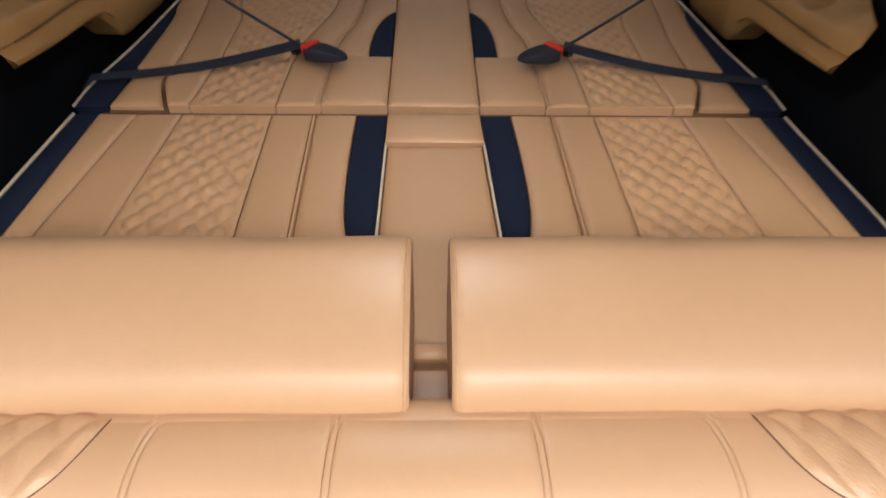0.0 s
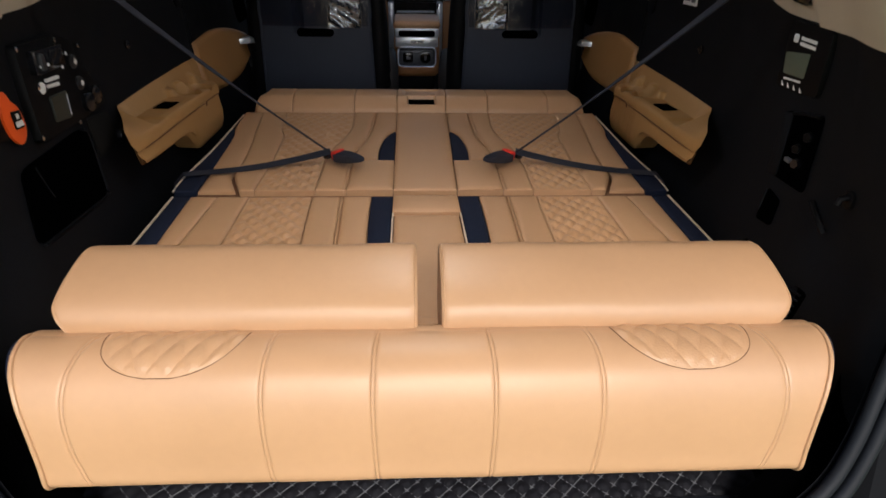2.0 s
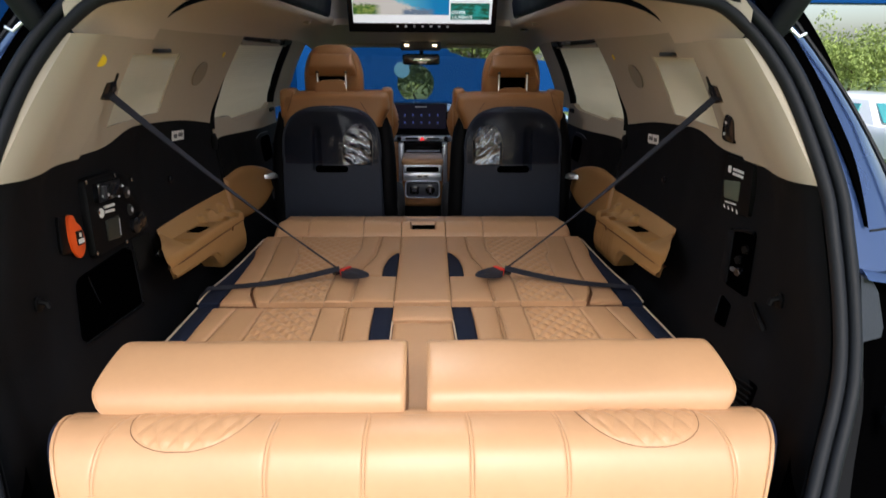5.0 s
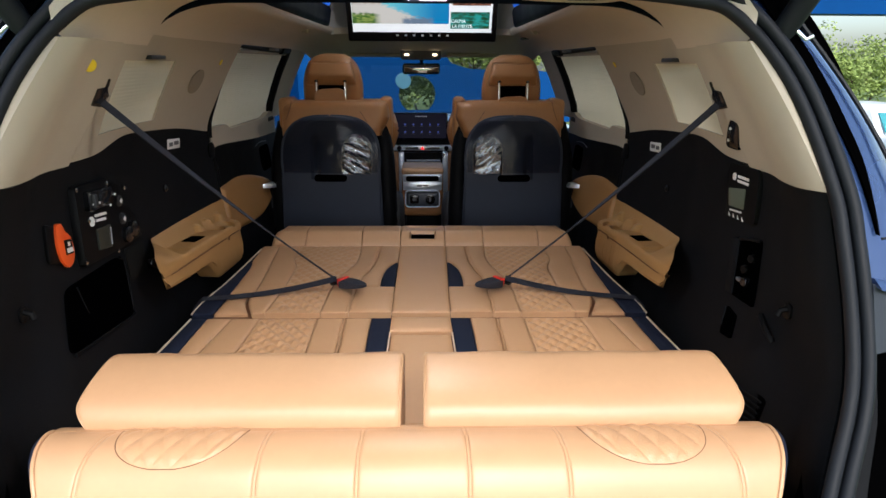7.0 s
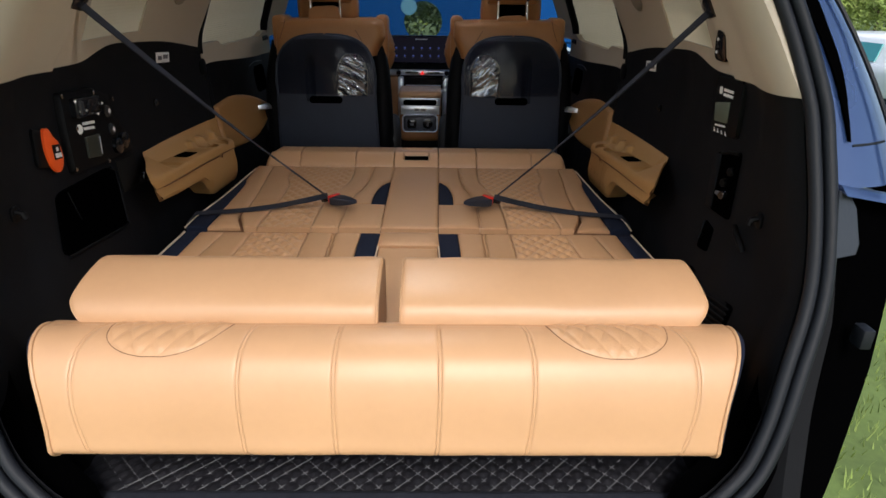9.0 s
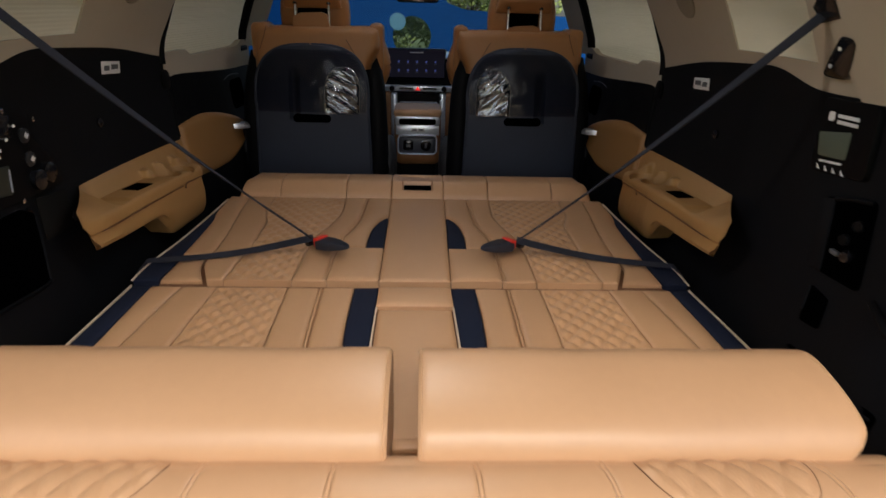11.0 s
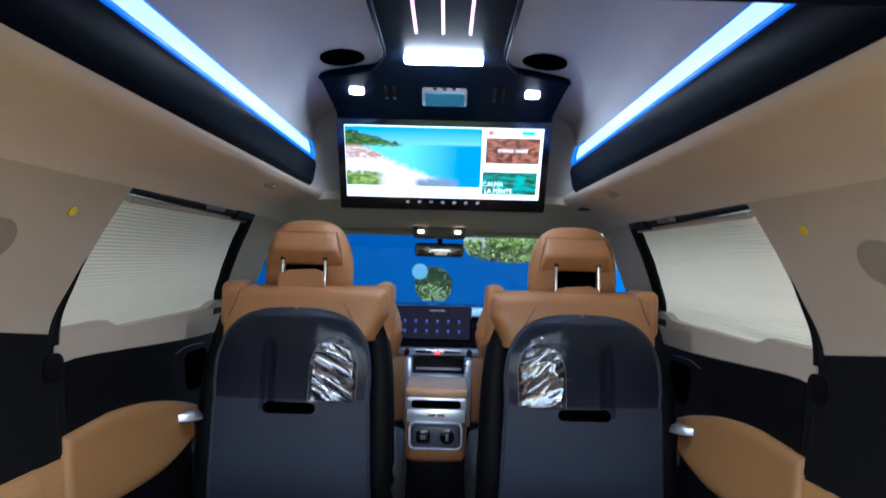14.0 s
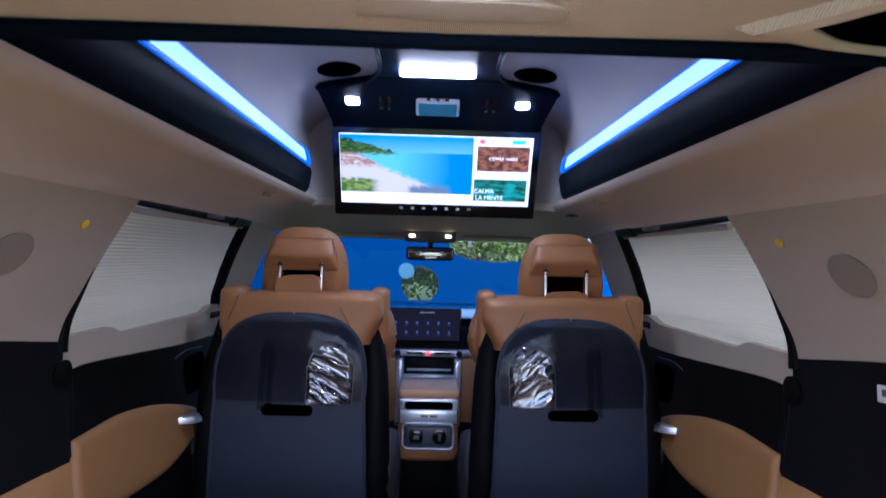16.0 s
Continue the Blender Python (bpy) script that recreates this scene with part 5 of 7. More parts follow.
def speckled(name, a, b, scale, strength=1.2):
    m = bpy.data.materials.new(name)
    m.use_nodes = True
    n, link = m.node_tree.nodes, m.node_tree.links.new
    p = n["Principled BSDF"]
    tex, nz, r = n.new("ShaderNodeTexCoord"), n.new("ShaderNodeTexNoise"), n.new("ShaderNodeValToRGB")
    nz.inputs["Scale"].default_value, nz.inputs["Detail"].default_value = scale, 6
    link(tex.outputs["Generated"], nz.inputs["Vector"])
    r.color_ramp.elements[0].position, r.color_ramp.elements[0].color = 0.42, (*a, 1)
    r.color_ramp.elements[1].position, r.color_ramp.elements[1].color = 0.6, (*b, 1)
    link(nz.outputs["Fac"], r.inputs["Fac"])
    link(r.outputs["Color"], p.inputs["Emission Color"])
    p.inputs["Emission Strength"].default_value = strength
    p.inputs["Base Color"].default_value = (0.02, 0.02, 0.02, 1)
    return m


PAGE = glow("lit_page", (1.0, 1.0, 1.0), 0.34)
part("page", tv_plate(-0.345, 0.345, 0.10, 0.985, 0.003, 0.002), PAGE, tv, "white lit page")
part("bay_picture", tv_plate(-0.343, 0.132, 0.25, 0.975, 0.006, 0.002), picture_material("bay_picture"), tv, "picture of a turquoise bay and beach")
part("small_picture", tv_plate(0.148, 0.334, 0.56, 0.87, 0.006, 0.002), speckled("shop_picture", (0.10, 0.025, 0.015), (0.62, 0.22, 0.12), 9, 0.26), tv, "small red-brown picture")
part("small_picture", tv_plate(0.140, 0.332, 0.17, 0.45, 0.006, 0.002), speckled("pool_picture", (0.01, 0.10, 0.03), (0.05, 0.62, 0.55), 5, 0.26), tv, "small green and blue picture")


def writing(name, text, size, m, mat, parent, align="CENTER"):
    """Raised lettering in the built-in font, turned into a mesh."""
    cu = bpy.data.curves.new(name, "FONT")
    cu.body, cu.size, cu.align_x, cu.extrude = text, size, align, 0.0004
    tmp = bpy.data.objects.new("tmp", cu)
    scene.collection.objects.link(tmp)
    me = bpy.data.meshes.new_from_object(tmp.evaluated_get(bpy.context.evaluated_depsgraph_get()))
    bpy.data.objects.remove(tmp)
    bpy.data.curves.remove(cu)
    me.transform(m)
    me.materials.append(mat)
    ob = new(name, me)
    ob.parent = parent
    ob.matrix_parent_inverse = parent.matrix_world.inverted()
    return ob


tv_axes = Matrix((Vector((1, 0, 0)), tv_up, tv_out)).transposed().to_4x4()
INK = glow("lit_lettering", (1.0, 1.0, 1.0), 0.45)
for text, x, h, size in (("COFFEE WARS", 0.241, 0.70, 0.016), ("CALMA", 0.178, 0.275, 0.022), ("LA MENTE", 0.198, 0.19, 0.022)):
    writing("lettering", text, size, Matrix.Translation(on_tv(x, h, 0.0075)) @ tv_axes, INK, tv)
part("red_mark", tv_plate(0.155, 0.172, 0.905, 0.955, 0.006, 0.002), glow("red_mark", (0.9, 0.05, 0.05), 1.2), tv)
part("blue_button", tv_plate(0.27, 0.315, 0.91, 0.955, 0.006, 0.002), glow("blue_button", (0.05, 0.35, 0.9), 1.2), tv)
for k in range(7):
    x = -0.125 + 0.042 * k
    part("taskbar_icon", tv_plate(x - 0.006, x + 0.006, 0.03, 0.055, 0.003, 0.002), WHITE, tv)

# dark roof console from the screen rearwards
console = thing("roof_console", (0, 2.3, 2.0), "dark navy roof console with white lamps and control panel", "roof console")


def fascia(u, v):
    """v from 0 at the screen's top edge to 1 at the ceiling."""
    a = on_tv(0, 1.06, 0.004)
    y, z = a.y + (2.20 - a.y) * v, a.z + (2.022 - a.z) * v ** 0.8
    half = 0.362 + 0.026 * v
    return Vector((u * half, y, z))


def fascia_top(u):
    """The upper edge falls away towards the two wings."""
    return 1 - 0.24 * max(0.0, (abs(u) - 0.46) / 0.54) ** 0.9


def hood(u, v):
    return fascia(u, v * fascia_top(u))


part("fascia", sheet(hood, steps(-1, 1, 40), steps(0, 1, 10), lambda u, v: hood(u, v) + Vector((0, 0.012, 0.022))), RAIL, console)


def spine(u, v):
    y = 2.20 - 1.17 * v
    half = 0.165 + 0.022 * max(0.0, 1 - v / 0.09) ** 2
    return Vector((u * half, y, 2.0245))


part("spine", sheet(spine, steps(-1, 1, 6), [0, 0.03, 0.06, 0.09] + steps(0.12, 1, 10), lambda u, v: spine(u, v) + Vector((0, 0, 0.02))), RAIL, console)
for s in (-1, 1):
    edge = [hood(s * u, 1) + Vector((0, -0.002, 0)) for u in (1.0, 0.86, 0.72, 0.58)] + [Vector((s * 0.196, 2.185, 2.021)), Vector((s * 0.176, 2.14, 2.023)), Vector((s * 0.168, 2.08, 2.023)), Vector((s * 0.165, 1.9, 2.023)), Vector((s * 0.165, 1.04, 2.023))]
    part("edge_trim", tube(along(edge, 5), 0.007, 8), RAIL, console)
    c = fascia(s * 0.735, 0.55)
    q = Matrix.Translation(c) @ Matrix.Rotation(radians(-28), 4, "X")
    part("spot_lamp", box(-0.022, 0.022, -0.015, 0.015, -0.010, 0.003, 0.009, 3, m=q), LED_WHITE, console, "lit white spot lamp")
    for k in (0, 1):
        c = fascia(s * (0.42 + 0.07 * k), 0.55)
        part("vent_slot", box(-0.006, 0.006, -0.035, 0.035, -0.006, 0.002, 0.002, m=Matrix.Translation(c) @ Matrix.Rotation(radians(-28), 4, "X")), GLOSS_BLACK, console)
part("lamp_bar", box(-0.112, 0.106, 2.088, 2.136, 2.008, 2.022, 0.012, 3), LED_WHITE, console, "lit white lamp bar")
q = Matrix.Translation(fascia(0, 0.50)) @ Matrix.Rotation(radians(-28), 4, "X")
pan = part("control_panel", box(-0.072, 0.072, -0.05, 0.05, -0.008, 0.006, 0.006, m=q), SILVER, console, "pale grey control panel")
part("control_display", box(-0.062, 0.062, -0.012, 0.044, -0.0095, -0.004, 0.0, m=q), glow("dim_blue_display", (0.05, 0.22, 0.32), 0.03), pan)
for k in (-1, 0, 1):
    part("button", box(k * 0.03 - 0.006, k * 0.03 + 0.006, -0.034, -0.028, -0.0105, -0.006, 0.0, m=q), GLOSS_BLACK, pan)
for x in (-0.070, -0.003, 0.064):
    part("light_line", box(x - 0.004, x + 0.004, 1.12, 1.93, 2.016, 2.0245, 0.002), LED_LINE, console, "glowing pink light line")
for s in (-1, 1):
    spk = part("roof_speaker", join(disc((s * 0.290 - 0.004, 2.160, 2.034), (-s * 0.12, 0, -1), 0.064, 0.006, 32), disc((s * 0.290 - 0.004, 2.160, 2.029), (-s * 0.12, 0, -1), 0.050, 0.004, 32)), BLACK_AND_SHADE)
    tagged(spk, "round black speaker grille in the raised roof", "speaker", "roof speakers")

# boot lamp in the headliner
lamp = thing("boot_lamp", (0.008, 0.775, 1.67), "lit white rectangular lamp in a beige frame on the headliner", "ceiling lamp")
LY, LZ = 0.750, 1.666
def soft_box(a, b, y0, power):
    """Outline of a rectangle with rounded corners, slightly wider towards the tailgate."""
    pts = []
    for i in range(56):
        t = 2 * math.pi * (i + 0.5) / 56
        c, d = math.cos(t), math.sin(t)
        y = b * math.copysign(abs(d) ** power, d)
        pts.append(Vector((a * math.copysign(abs(c) ** power, c) * (1 - 0.03 * y / b), y0 + y, 0)))
    return pts


frame_line = soft_box(0.0825, 0.0555, -0.0005, 0.34)
part("frame", loft([[Vector((0.008 + p.x * k, LY + p.y * k, LZ + z)) for p in frame_line] for k, z in ((1.0, 0.008), (1.0, 0.0), (0.97, -0.004), (0.90, -0.005))]), BEIGE, lamp)
lens_line = soft_box(0.0775, 0.0500, 0.0, 0.34)
part("lens", loft([[Vector((0.008 + p.x * k, LY + p.y * k, LZ + z)) for p in lens_line] for k, z in ((0.94, -0.004), (0.94, -0.006), (0.90, -0.0075))]), LAMP_GLOW, lamp, "lit white lens")
for k in (-1, 0, 1):
    part("switch_rib", box(0.008 + k * 0.003 - 0.0008, 0.008 + k * 0.003 + 0.0008, 0.708, 0.722, LZ - 0.0105, LZ - 0.008, 0.0004), GREY, lamp)
grip_line = along([(-0.080, 0.016, 0), (-0.070, -0.014, 0), (0.0, -0.017, 0), (0.070, -0.014, 0), (0.080, 0.016, 0), (0.0, 0.022, 0), (-0.080, 0.016, 0)], 4)[:-1]
grab = thing("headliner_cover", (0.008, 0.863, 1.675), "beige oval moulded cover in the headliner", "headliner cover")
part("pad", loft([[Vector((0.008 + p.x * k, 0.872 + p.y * k, z)) for p in grip_line] for k, z in ((1.0, 1.680), (0.99, 1.6746), (0.94, 1.6736), (0.85, 1.6734), (0.4, 1.6733))]), BEIGE, grab)
latch = thing("headliner_latch", (0.35, 0.87, 1.67), "dark glossy latch in a beige moulding on the headliner", "latch")
ring_a = along([(x, y, 0) for x, y in ((0.228, 0.892), (0.255, 0.862), (0.305, 0.812), (0.42, 0.782), (0.47, 0.85), (0.435, 0.922), (0.33, 0.918), (0.228, 0.892))], 5)[:-1]
ring_b = along([(x, y, 0) for x, y in ((0.274, 0.872), (0.292, 0.850), (0.322, 0.818), (0.415, 0.797), (0.452, 0.85), (0.425, 0.910), (0.335, 0.906), (0.274, 0.872))], 5)[:-1]
part("moulding", loft([[Vector((p.x, p.y, z)) for p in ring] for ring, z in ((ring_a, 1.684), (ring_a, 1.6755), ([a.lerp(b, 0.25) for a, b in zip(ring_a, ring_b)], 1.6685), ([a.lerp(b, 0.75) for a, b in zip(ring_a, ring_b)], 1.6660), (ring_b, 1.6700), (ring_b, 1.682))]), LINER, latch)
part("latch_plate", loft([[Vector((p.x, p.y, z)) for p in ring_b] for z in (1.684, 1.6725)]), BLACK_AND_SHADE, latch, "dark recess")
part("catch", box(0.335, 0.40, 0.845, 0.868, 1.666, 1.674, 0.003), GLOSS_BLACK, latch)

# ---- dashboard ----
dash = thing("dashboard", (0, 3.7, 0.5), "dark dashboard with a wide screen and silver trim", "dashboard")
part("top", loft([[Vector((x, y, z)) for y, z in ((3.55, 0.62), (3.55, 1.02), (3.60, 1.10), (3.70, 1.135), (4.25, 1.15), (4.25, 0.62))] for x in steps(-0.74, 0.74, 8)]), BLACK, dash)
part("rim", box(-0.62, 0.62, 3.66, 4.18, 1.148, 1.156, 0.003), SILVER, dash)
part("screen", box(-0.285, 0.160, 3.525, 3.55, 1.035, 1.215, 0.010), GLOSS_BLACK, dash)
SCREEN_DIM = glow("dim_screen", (0.006, 0.005, 0.020), 0.15)
part("screen_face", box(-0.215, 0.150, 3.520, 3.5245, 1.045, 1.205), SCREEN_DIM, dash)
ICON = glow("icon_blue", (0.16, 0.22, 0.75), 0.14)
for r in range(2):
    for k in range(6):
        x, z = -0.185 + 0.056 * k, 1.085 + 0.05 * r
        part("icon", box(x - 0.0055, x + 0.0055, 3.5185, 3.520, z - 0.004, z + 0.008, 0.0), ICON, dash)
        part("icon_caption", box(x - 0.009, x + 0.009, 3.5185, 3.520, z - 0.012, z - 0.009, 0.0), GREY, dash)
part("clock_bar", box(-0.06, 0.02, 3.5185, 3.520, 1.188, 1.194), WHITE, dash)
part("switch_panel", box(-0.30, 0.27, 3.50, 3.548, 0.962, 0.998, 0.008), SILVER, dash)
part("hazard_switch", loft([[Vector((-0.012 + x * k, y, 0.980 + z * k)) for x, z in ((-0.014, -0.010), (0.014, -0.010), (0, 0.014))] for k, y in ((1, 3.499), (1, 3.495), (0.8, 3.494))]), glow("red_switch", (0.9, 0.03, 0.03), 0.8), dash, "red warning switch")
for x in (-0.17, 0.15):
    part("dial", disc((x, 3.50, 0.981), (0, -1, 0), 0.016, 0.02), GLOSS_BLACK, dash)
for a, b in ((-0.125, -0.04), (0.02, 0.105)):
    part("switch_slot", box(a, b, 3.496, 3.4995, 0.976, 0.986), GLOSS_BLACK, dash)
part("lower_trim", box(-0.70, -0.17, 3.50, 3.548, 0.62, 0.958, 0.02), SADDLE, dash)
part("lower_trim", box(0.16, 0.70, 3.50, 3.548, 0.62, 0.958, 0.02), SADDLE, dash)
for x in (-0.155, 0.142):
    part("stack_post", box(x - 0.018, x + 0.018, 3.44, 3.51, 0.62, 0.958, 0.008), SILVER, dash)
part("stack_bar", box(-0.14, 0.13, 3.445, 3.50, 0.855, 0.875, 0.006), SILVER, dash)
part("stack_face", box(-0.135, 0.125, 3.48, 3.52, 0.62, 0.955), GLOSS_BLACK, dash)
part("stack_switch", box(-0.12, 0.11, 3.472, 3.48, 0.895, 0.905), SILVER, dash)

SOCKET_M = material("socket_panel", (0.055, 0.060, 0.075), 0.4, vary=0.1)
box_unit = thing("centre_console", (0, 2.8, 0.46), "tan centre console with silver rear panel and sockets", "centre console")
part("foot", box(-0.095, 0.089, 2.63, 3.40, 0.462, 0.76, 0.01), BLACK, box_unit)
part("body", box(-0.114, 0.108, 2.570, 2.80, 0.735, 0.980, 0.034, 4), SADDLE, box_unit)
part("lid", box(-0.116, 0.110, 2.568, 2.79, 0.964, 1.002, 0.016, 3), TAN, box_unit, "pale tan armrest lid")
part("tray", box(-0.10, 0.094, 2.80, 3.42, 0.74, 0.80, 0.01), GLOSS_BLACK, box_unit)
part("vent_frame", box(-0.109, 0.103, 2.562, 2.578, 0.925, 0.970, 0.010, 3), SILVER, box_unit)
part("vent", box(-0.090, 0.084, 2.556, 2.566, 0.934, 0.962, 0.010, 3), BLACK_AND_SHADE, box_unit)
part("upper_panel", box(-0.106, 0.100, 2.560, 2.578, 0.884, 0.929, 0.004), SILVER, box_unit)
part("label", box(-0.035, 0.032, 2.5575, 2.5605, 0.902, 0.918), WHITE, box_unit, "white sticker with dark bars")
for x0, x1 in ((-0.03, -0.006), (0.002, 0.026)):
    part("label_bar", box(x0, x1, 2.5565, 2.5576, 0.906, 0.914), GREY, box_unit)
part("socket_frame", box(-0.098, 0.092, 2.558, 2.578, 0.792, 0.886, 0.022, 4), SILVER, box_unit)
part("socket_panel", box(-0.090, 0.084, 2.552, 2.562, 0.800, 0.880, 0.016, 4), SOCKET_M, box_unit)
part("usb_socket", box(-0.070, -0.022, 2.546, 2.554, 0.815, 0.862, 0.008), GLOSS_BLACK, box_unit)
part("usb_mark", box(-0.056, -0.036, 2.5445, 2.5462, 0.830, 0.843), GREY, box_unit)
part("power_socket", disc((0.038, 2.554, 0.838), (0, -1, 0), 0.026, 0.008), GLOSS_BLACK, box_unit)
part("power_socket_slot", box(0.033, 0.043, 2.5435, 2.5465, 0.826, 0.850, 0.002), GREY, box_unit)

# mirror, map lamps, visors
mirror_unit = thing("rear_view_mirror", (-0.013, 3.35, 1.5), "black rear view mirror below the map lamp console", "mirror")
part("housing", box(-0.128, 0.100, 3.222, 3.247, 1.468, 1.532, 0.015, 3), GLOSS_BLACK, mirror_unit)
MIRROR = material("mirror_glass", (0.6, 0.62, 0.64), 0.03, metal=1.0, vary=0.0, rough_vary=0.0)
part("mirror_glass", box(-0.118, 0.092, 3.2185, 3.223, 1.475, 1.525, 0.003), MIRROR, mirror_unit)
part("stem", tube([(-0.013, 3.247, 1.50), (-0.013, 3.29, 1.57)], 0.012, 8), BLACK, mirror_unit)
maps = thing("map_lamps", (-0.013, 3.2, 1.58), "dark roof console with two lit warm map lamps", "ceiling lamp")
part("housing", box(-0.135, 0.105, 3.13, 3.25, 1.552, 1.625, 0.012), GREY, maps)
for x in (-0.098, 0.068):
    part("lamp", box(x - 0.014, x + 0.014, 3.122, 3.132, 1.574, 1.587, 0.004), WARM, maps, "lit warm lamp")
for s in (-1, 1):
    visor = part("sun_visor", box(s * 0.33 - 0.19, s * 0.33 + 0.19, 3.20, 3.33, 1.572, 1.590, 0.008, 3), BEIGE)
    tagged(visor, "folded beige sun visor at the windscreen", "sun visor", "sun visors")

# ---- side trays, door armrests, belts ----
def flat_place(s, y0, y1, z0, z1):
    """A flat mount on the curved side: gives on_wall's place, but in one plane."""
    yc, zc = (y0 + y1) / 2, (z0 + z1) / 2
    c = on_wall(s, yc, zc)
    ay = (on_wall(s, y1, zc).x - on_wall(s, y0, zc).x) / (y1 - y0)
    az = (on_wall(s, yc, z1).x - on_wall(s, yc, z0).x) / (z1 - z0)
    return lambda _, y, z, off=0.0: Vector((c.x + ay * (y - yc) + az * (z - zc) - s * off, y, z))


def wall_plate(s, outline, off0, off1, shrink=1.0, round_n=0, place=on_wall):
    """A plate on the cabin side: outline in (y, z), from off0 to off1 metres proud."""
    pts = along([(y, z, 0) for y, z in outline + outline[:1]], round_n)[:-1] if round_n else [Vector((y, z, 0)) for y, z in outline]
    c = sum((p for p in pts), Vector()) / len(pts)
    rows = []
    for k, off in ((1.0, off0), (1.0, off0 + 0.8 * (off1 - off0)), (shrink, off1)):
        rows.append([place(s, c.x + (p.x - c.x) * k, c.y + (p.y - c.y) * k, off) for p in pts])
    return loft(rows)


def rounded(y0, y1, z0, z1, r, n=4):
    out = []
    for cy, cz, a in ((y1 - r, z1 - r, 0), (y0 + r, z1 - r, 90), (y0 + r, z0 + r, 180), (y1 - r, z0 + r, 270)):
        for k in range(n + 1):
            t = radians(a + 90 * k / n)
            out.append((cy + r * math.cos(t), cz + r * math.sin(t)))
    return out


def quad_plate(s, corners, off0, off1, shrink=1.0, r=0.15, n=3, place=on_wall):
    """A plate with four free corners, each rounded."""
    out = []
    m = len(corners)
    for i in range(m):
        a, b, c = Vector((*corners[i - 1], 0)), Vector((*corners[i], 0)), Vector((*corners[(i + 1) % m], 0))
        p, q = b + (a - b) * r, b + (c - b) * r
        for k in range(n + 1):
            t = k / n
            v = p * (1 - t) ** 2 + b * 2 * t * (1 - t) + q * t ** 2
            out.append((v.x, v.y))
    return wall_plate(s, out, off0, off1, shrink, place=place)


def side_tray(s):
    tray = thing("side_tray", (s * 0.70, 1.3, 0.85), "tan moulded side tray with cup holders and a square hole", "side tray", "side trays")
    bottom = smooth_table([(0.93, 0.955), (0.998, 0.946), (1.10, 0.934), (1.22, 0.924), (1.262, 0.912), (1.30, 0.875), (1.333, 0.848), (1.45, 0.838), (1.63, 0.828)])
    rim_z = smooth_table([(0.93, 1.030), (1.0, 1.018), (1.2, 1.006), (1.4, 0.992), (1.575, 0.977), (1.63, 0.972)])
    back_z = smooth_table([(0.93, 1.052), (1.10, 1.051), (1.25, 1.050), (1.4, 1.046), (1.72, 1.034)])
    Y0, Y1 = 0.958, 1.618

    def lean(p):
        p.y -= 0.052 * min(1.0, max(0.0, (p.z - 0.950) / 0.07)) * min(1.0, max(0.0, (1.12 - p.y) / 0.15))
        return p

    def inner_x(y):
        k = min(1.0, max(0.0, (y - 1.548) / 0.070))
        return 0.657 + 0.075 * (1 - math.sqrt(1 - min(0.9999, k * k)))

    def outer_x(y):
        k = min(1.0, (y - Y0 + 0.004) / 0.15)
        return 0.662 + (wall_x(y, 1.045) - 0.002 - 0.662) * k

    # moulded top: a shelf that rises to the side, two joined round cups and the lugs between them
    CUPS = ((0.705, 1.416, 0.0425), (0.701, 1.500, 0.0435))

    def top(u, y):
        a, b = inner_x(y), outer_x(y)
        x = a + (b - a) * u
        zi, zb = rim_z(y), back_z(y)
        foot = 0.733 + max(0.0, b - 0.024 - 0.733) * min(1.0, max(0.0, (y - 1.335) / 0.05))
        rise = max(0.0, (x - foot) / max(0.02, b - foot)) if b > 0.745 else u
        z = zi + (zb - zi) * min(1.0, rise) + 0.004 * min(1.0, max(0.0, (x - a) / 0.02)) * min(1.0, (1 - u) / 0.1) * (1 if y > 1.12 else 0)
        lug = math.exp(-((y - 1.368) / 0.024) ** 4) + math.exp(-((y - 1.457) / 0.018) ** 4) + 0.8 * math.exp(-((y - 1.568) / 0.024) ** 4)
        z += max(0.0, zb - 0.027 - z) * min(1.0, lug) / (1 + math.exp((0.719 - x) / 0.0035))
        deep = 0.0
        for cx_, cy_, r in CUPS:
            d = math.hypot(x - cx_, y - cy_)
            deep = max(deep, min(1.0, max(0.0, (r - d) / 0.007)))
        deep = deep * deep * (3 - 2 * deep)
        z -= 0.085 * deep
        e = x - a
        z -= 0.006 * max(0.0, 1 - e / 0.006) ** 2
        return lean(Vector((s * x, y, z)))

    ys = steps(Y0, 1.33, 44) + steps(1.334, 1.575, 74) + [1.583, 1.591, 1.598, 1.604, 1.609, 1.613, 1.616, Y1]
    part("top", sheet(top, steps(0, 1, 40), ys), TRIM_TAN, tray)

    def face(k, y):
        """The inner face, from the rim down and back to the side."""
        a, zt, zb = inner_x(y), rim_z(y) - 0.006, bottom(y)
        nose = min(1.0, max(0.0, (y - 1.575) / 0.043))
        sides = [(a, zt), (a - 0.002, zt - 0.006), (a - 0.002, zt - 0.020), (a + 0.002, zt - 0.024), (a + 0.001, zt - 0.040)]
        low = zt - 0.040 - zb
        bulge = 0.004 * (1 - nose)
        sides += [(a - bulge, zt - 0.040 - 0.35 * low), (a - bulge + 0.002, zt - 0.040 - 0.70 * low), (a + 0.004, zb + 0.014), (a + 0.006, zb + 0.008), (a + 0.013, zb), (outer_x(y) - 0.004, zb + 0.004)]
        x, z = sides[k]
        return lean(Vector((s * x, y, z)))

    part("body", sheet(face, range(11), ys), TRIM_TAN, tray)
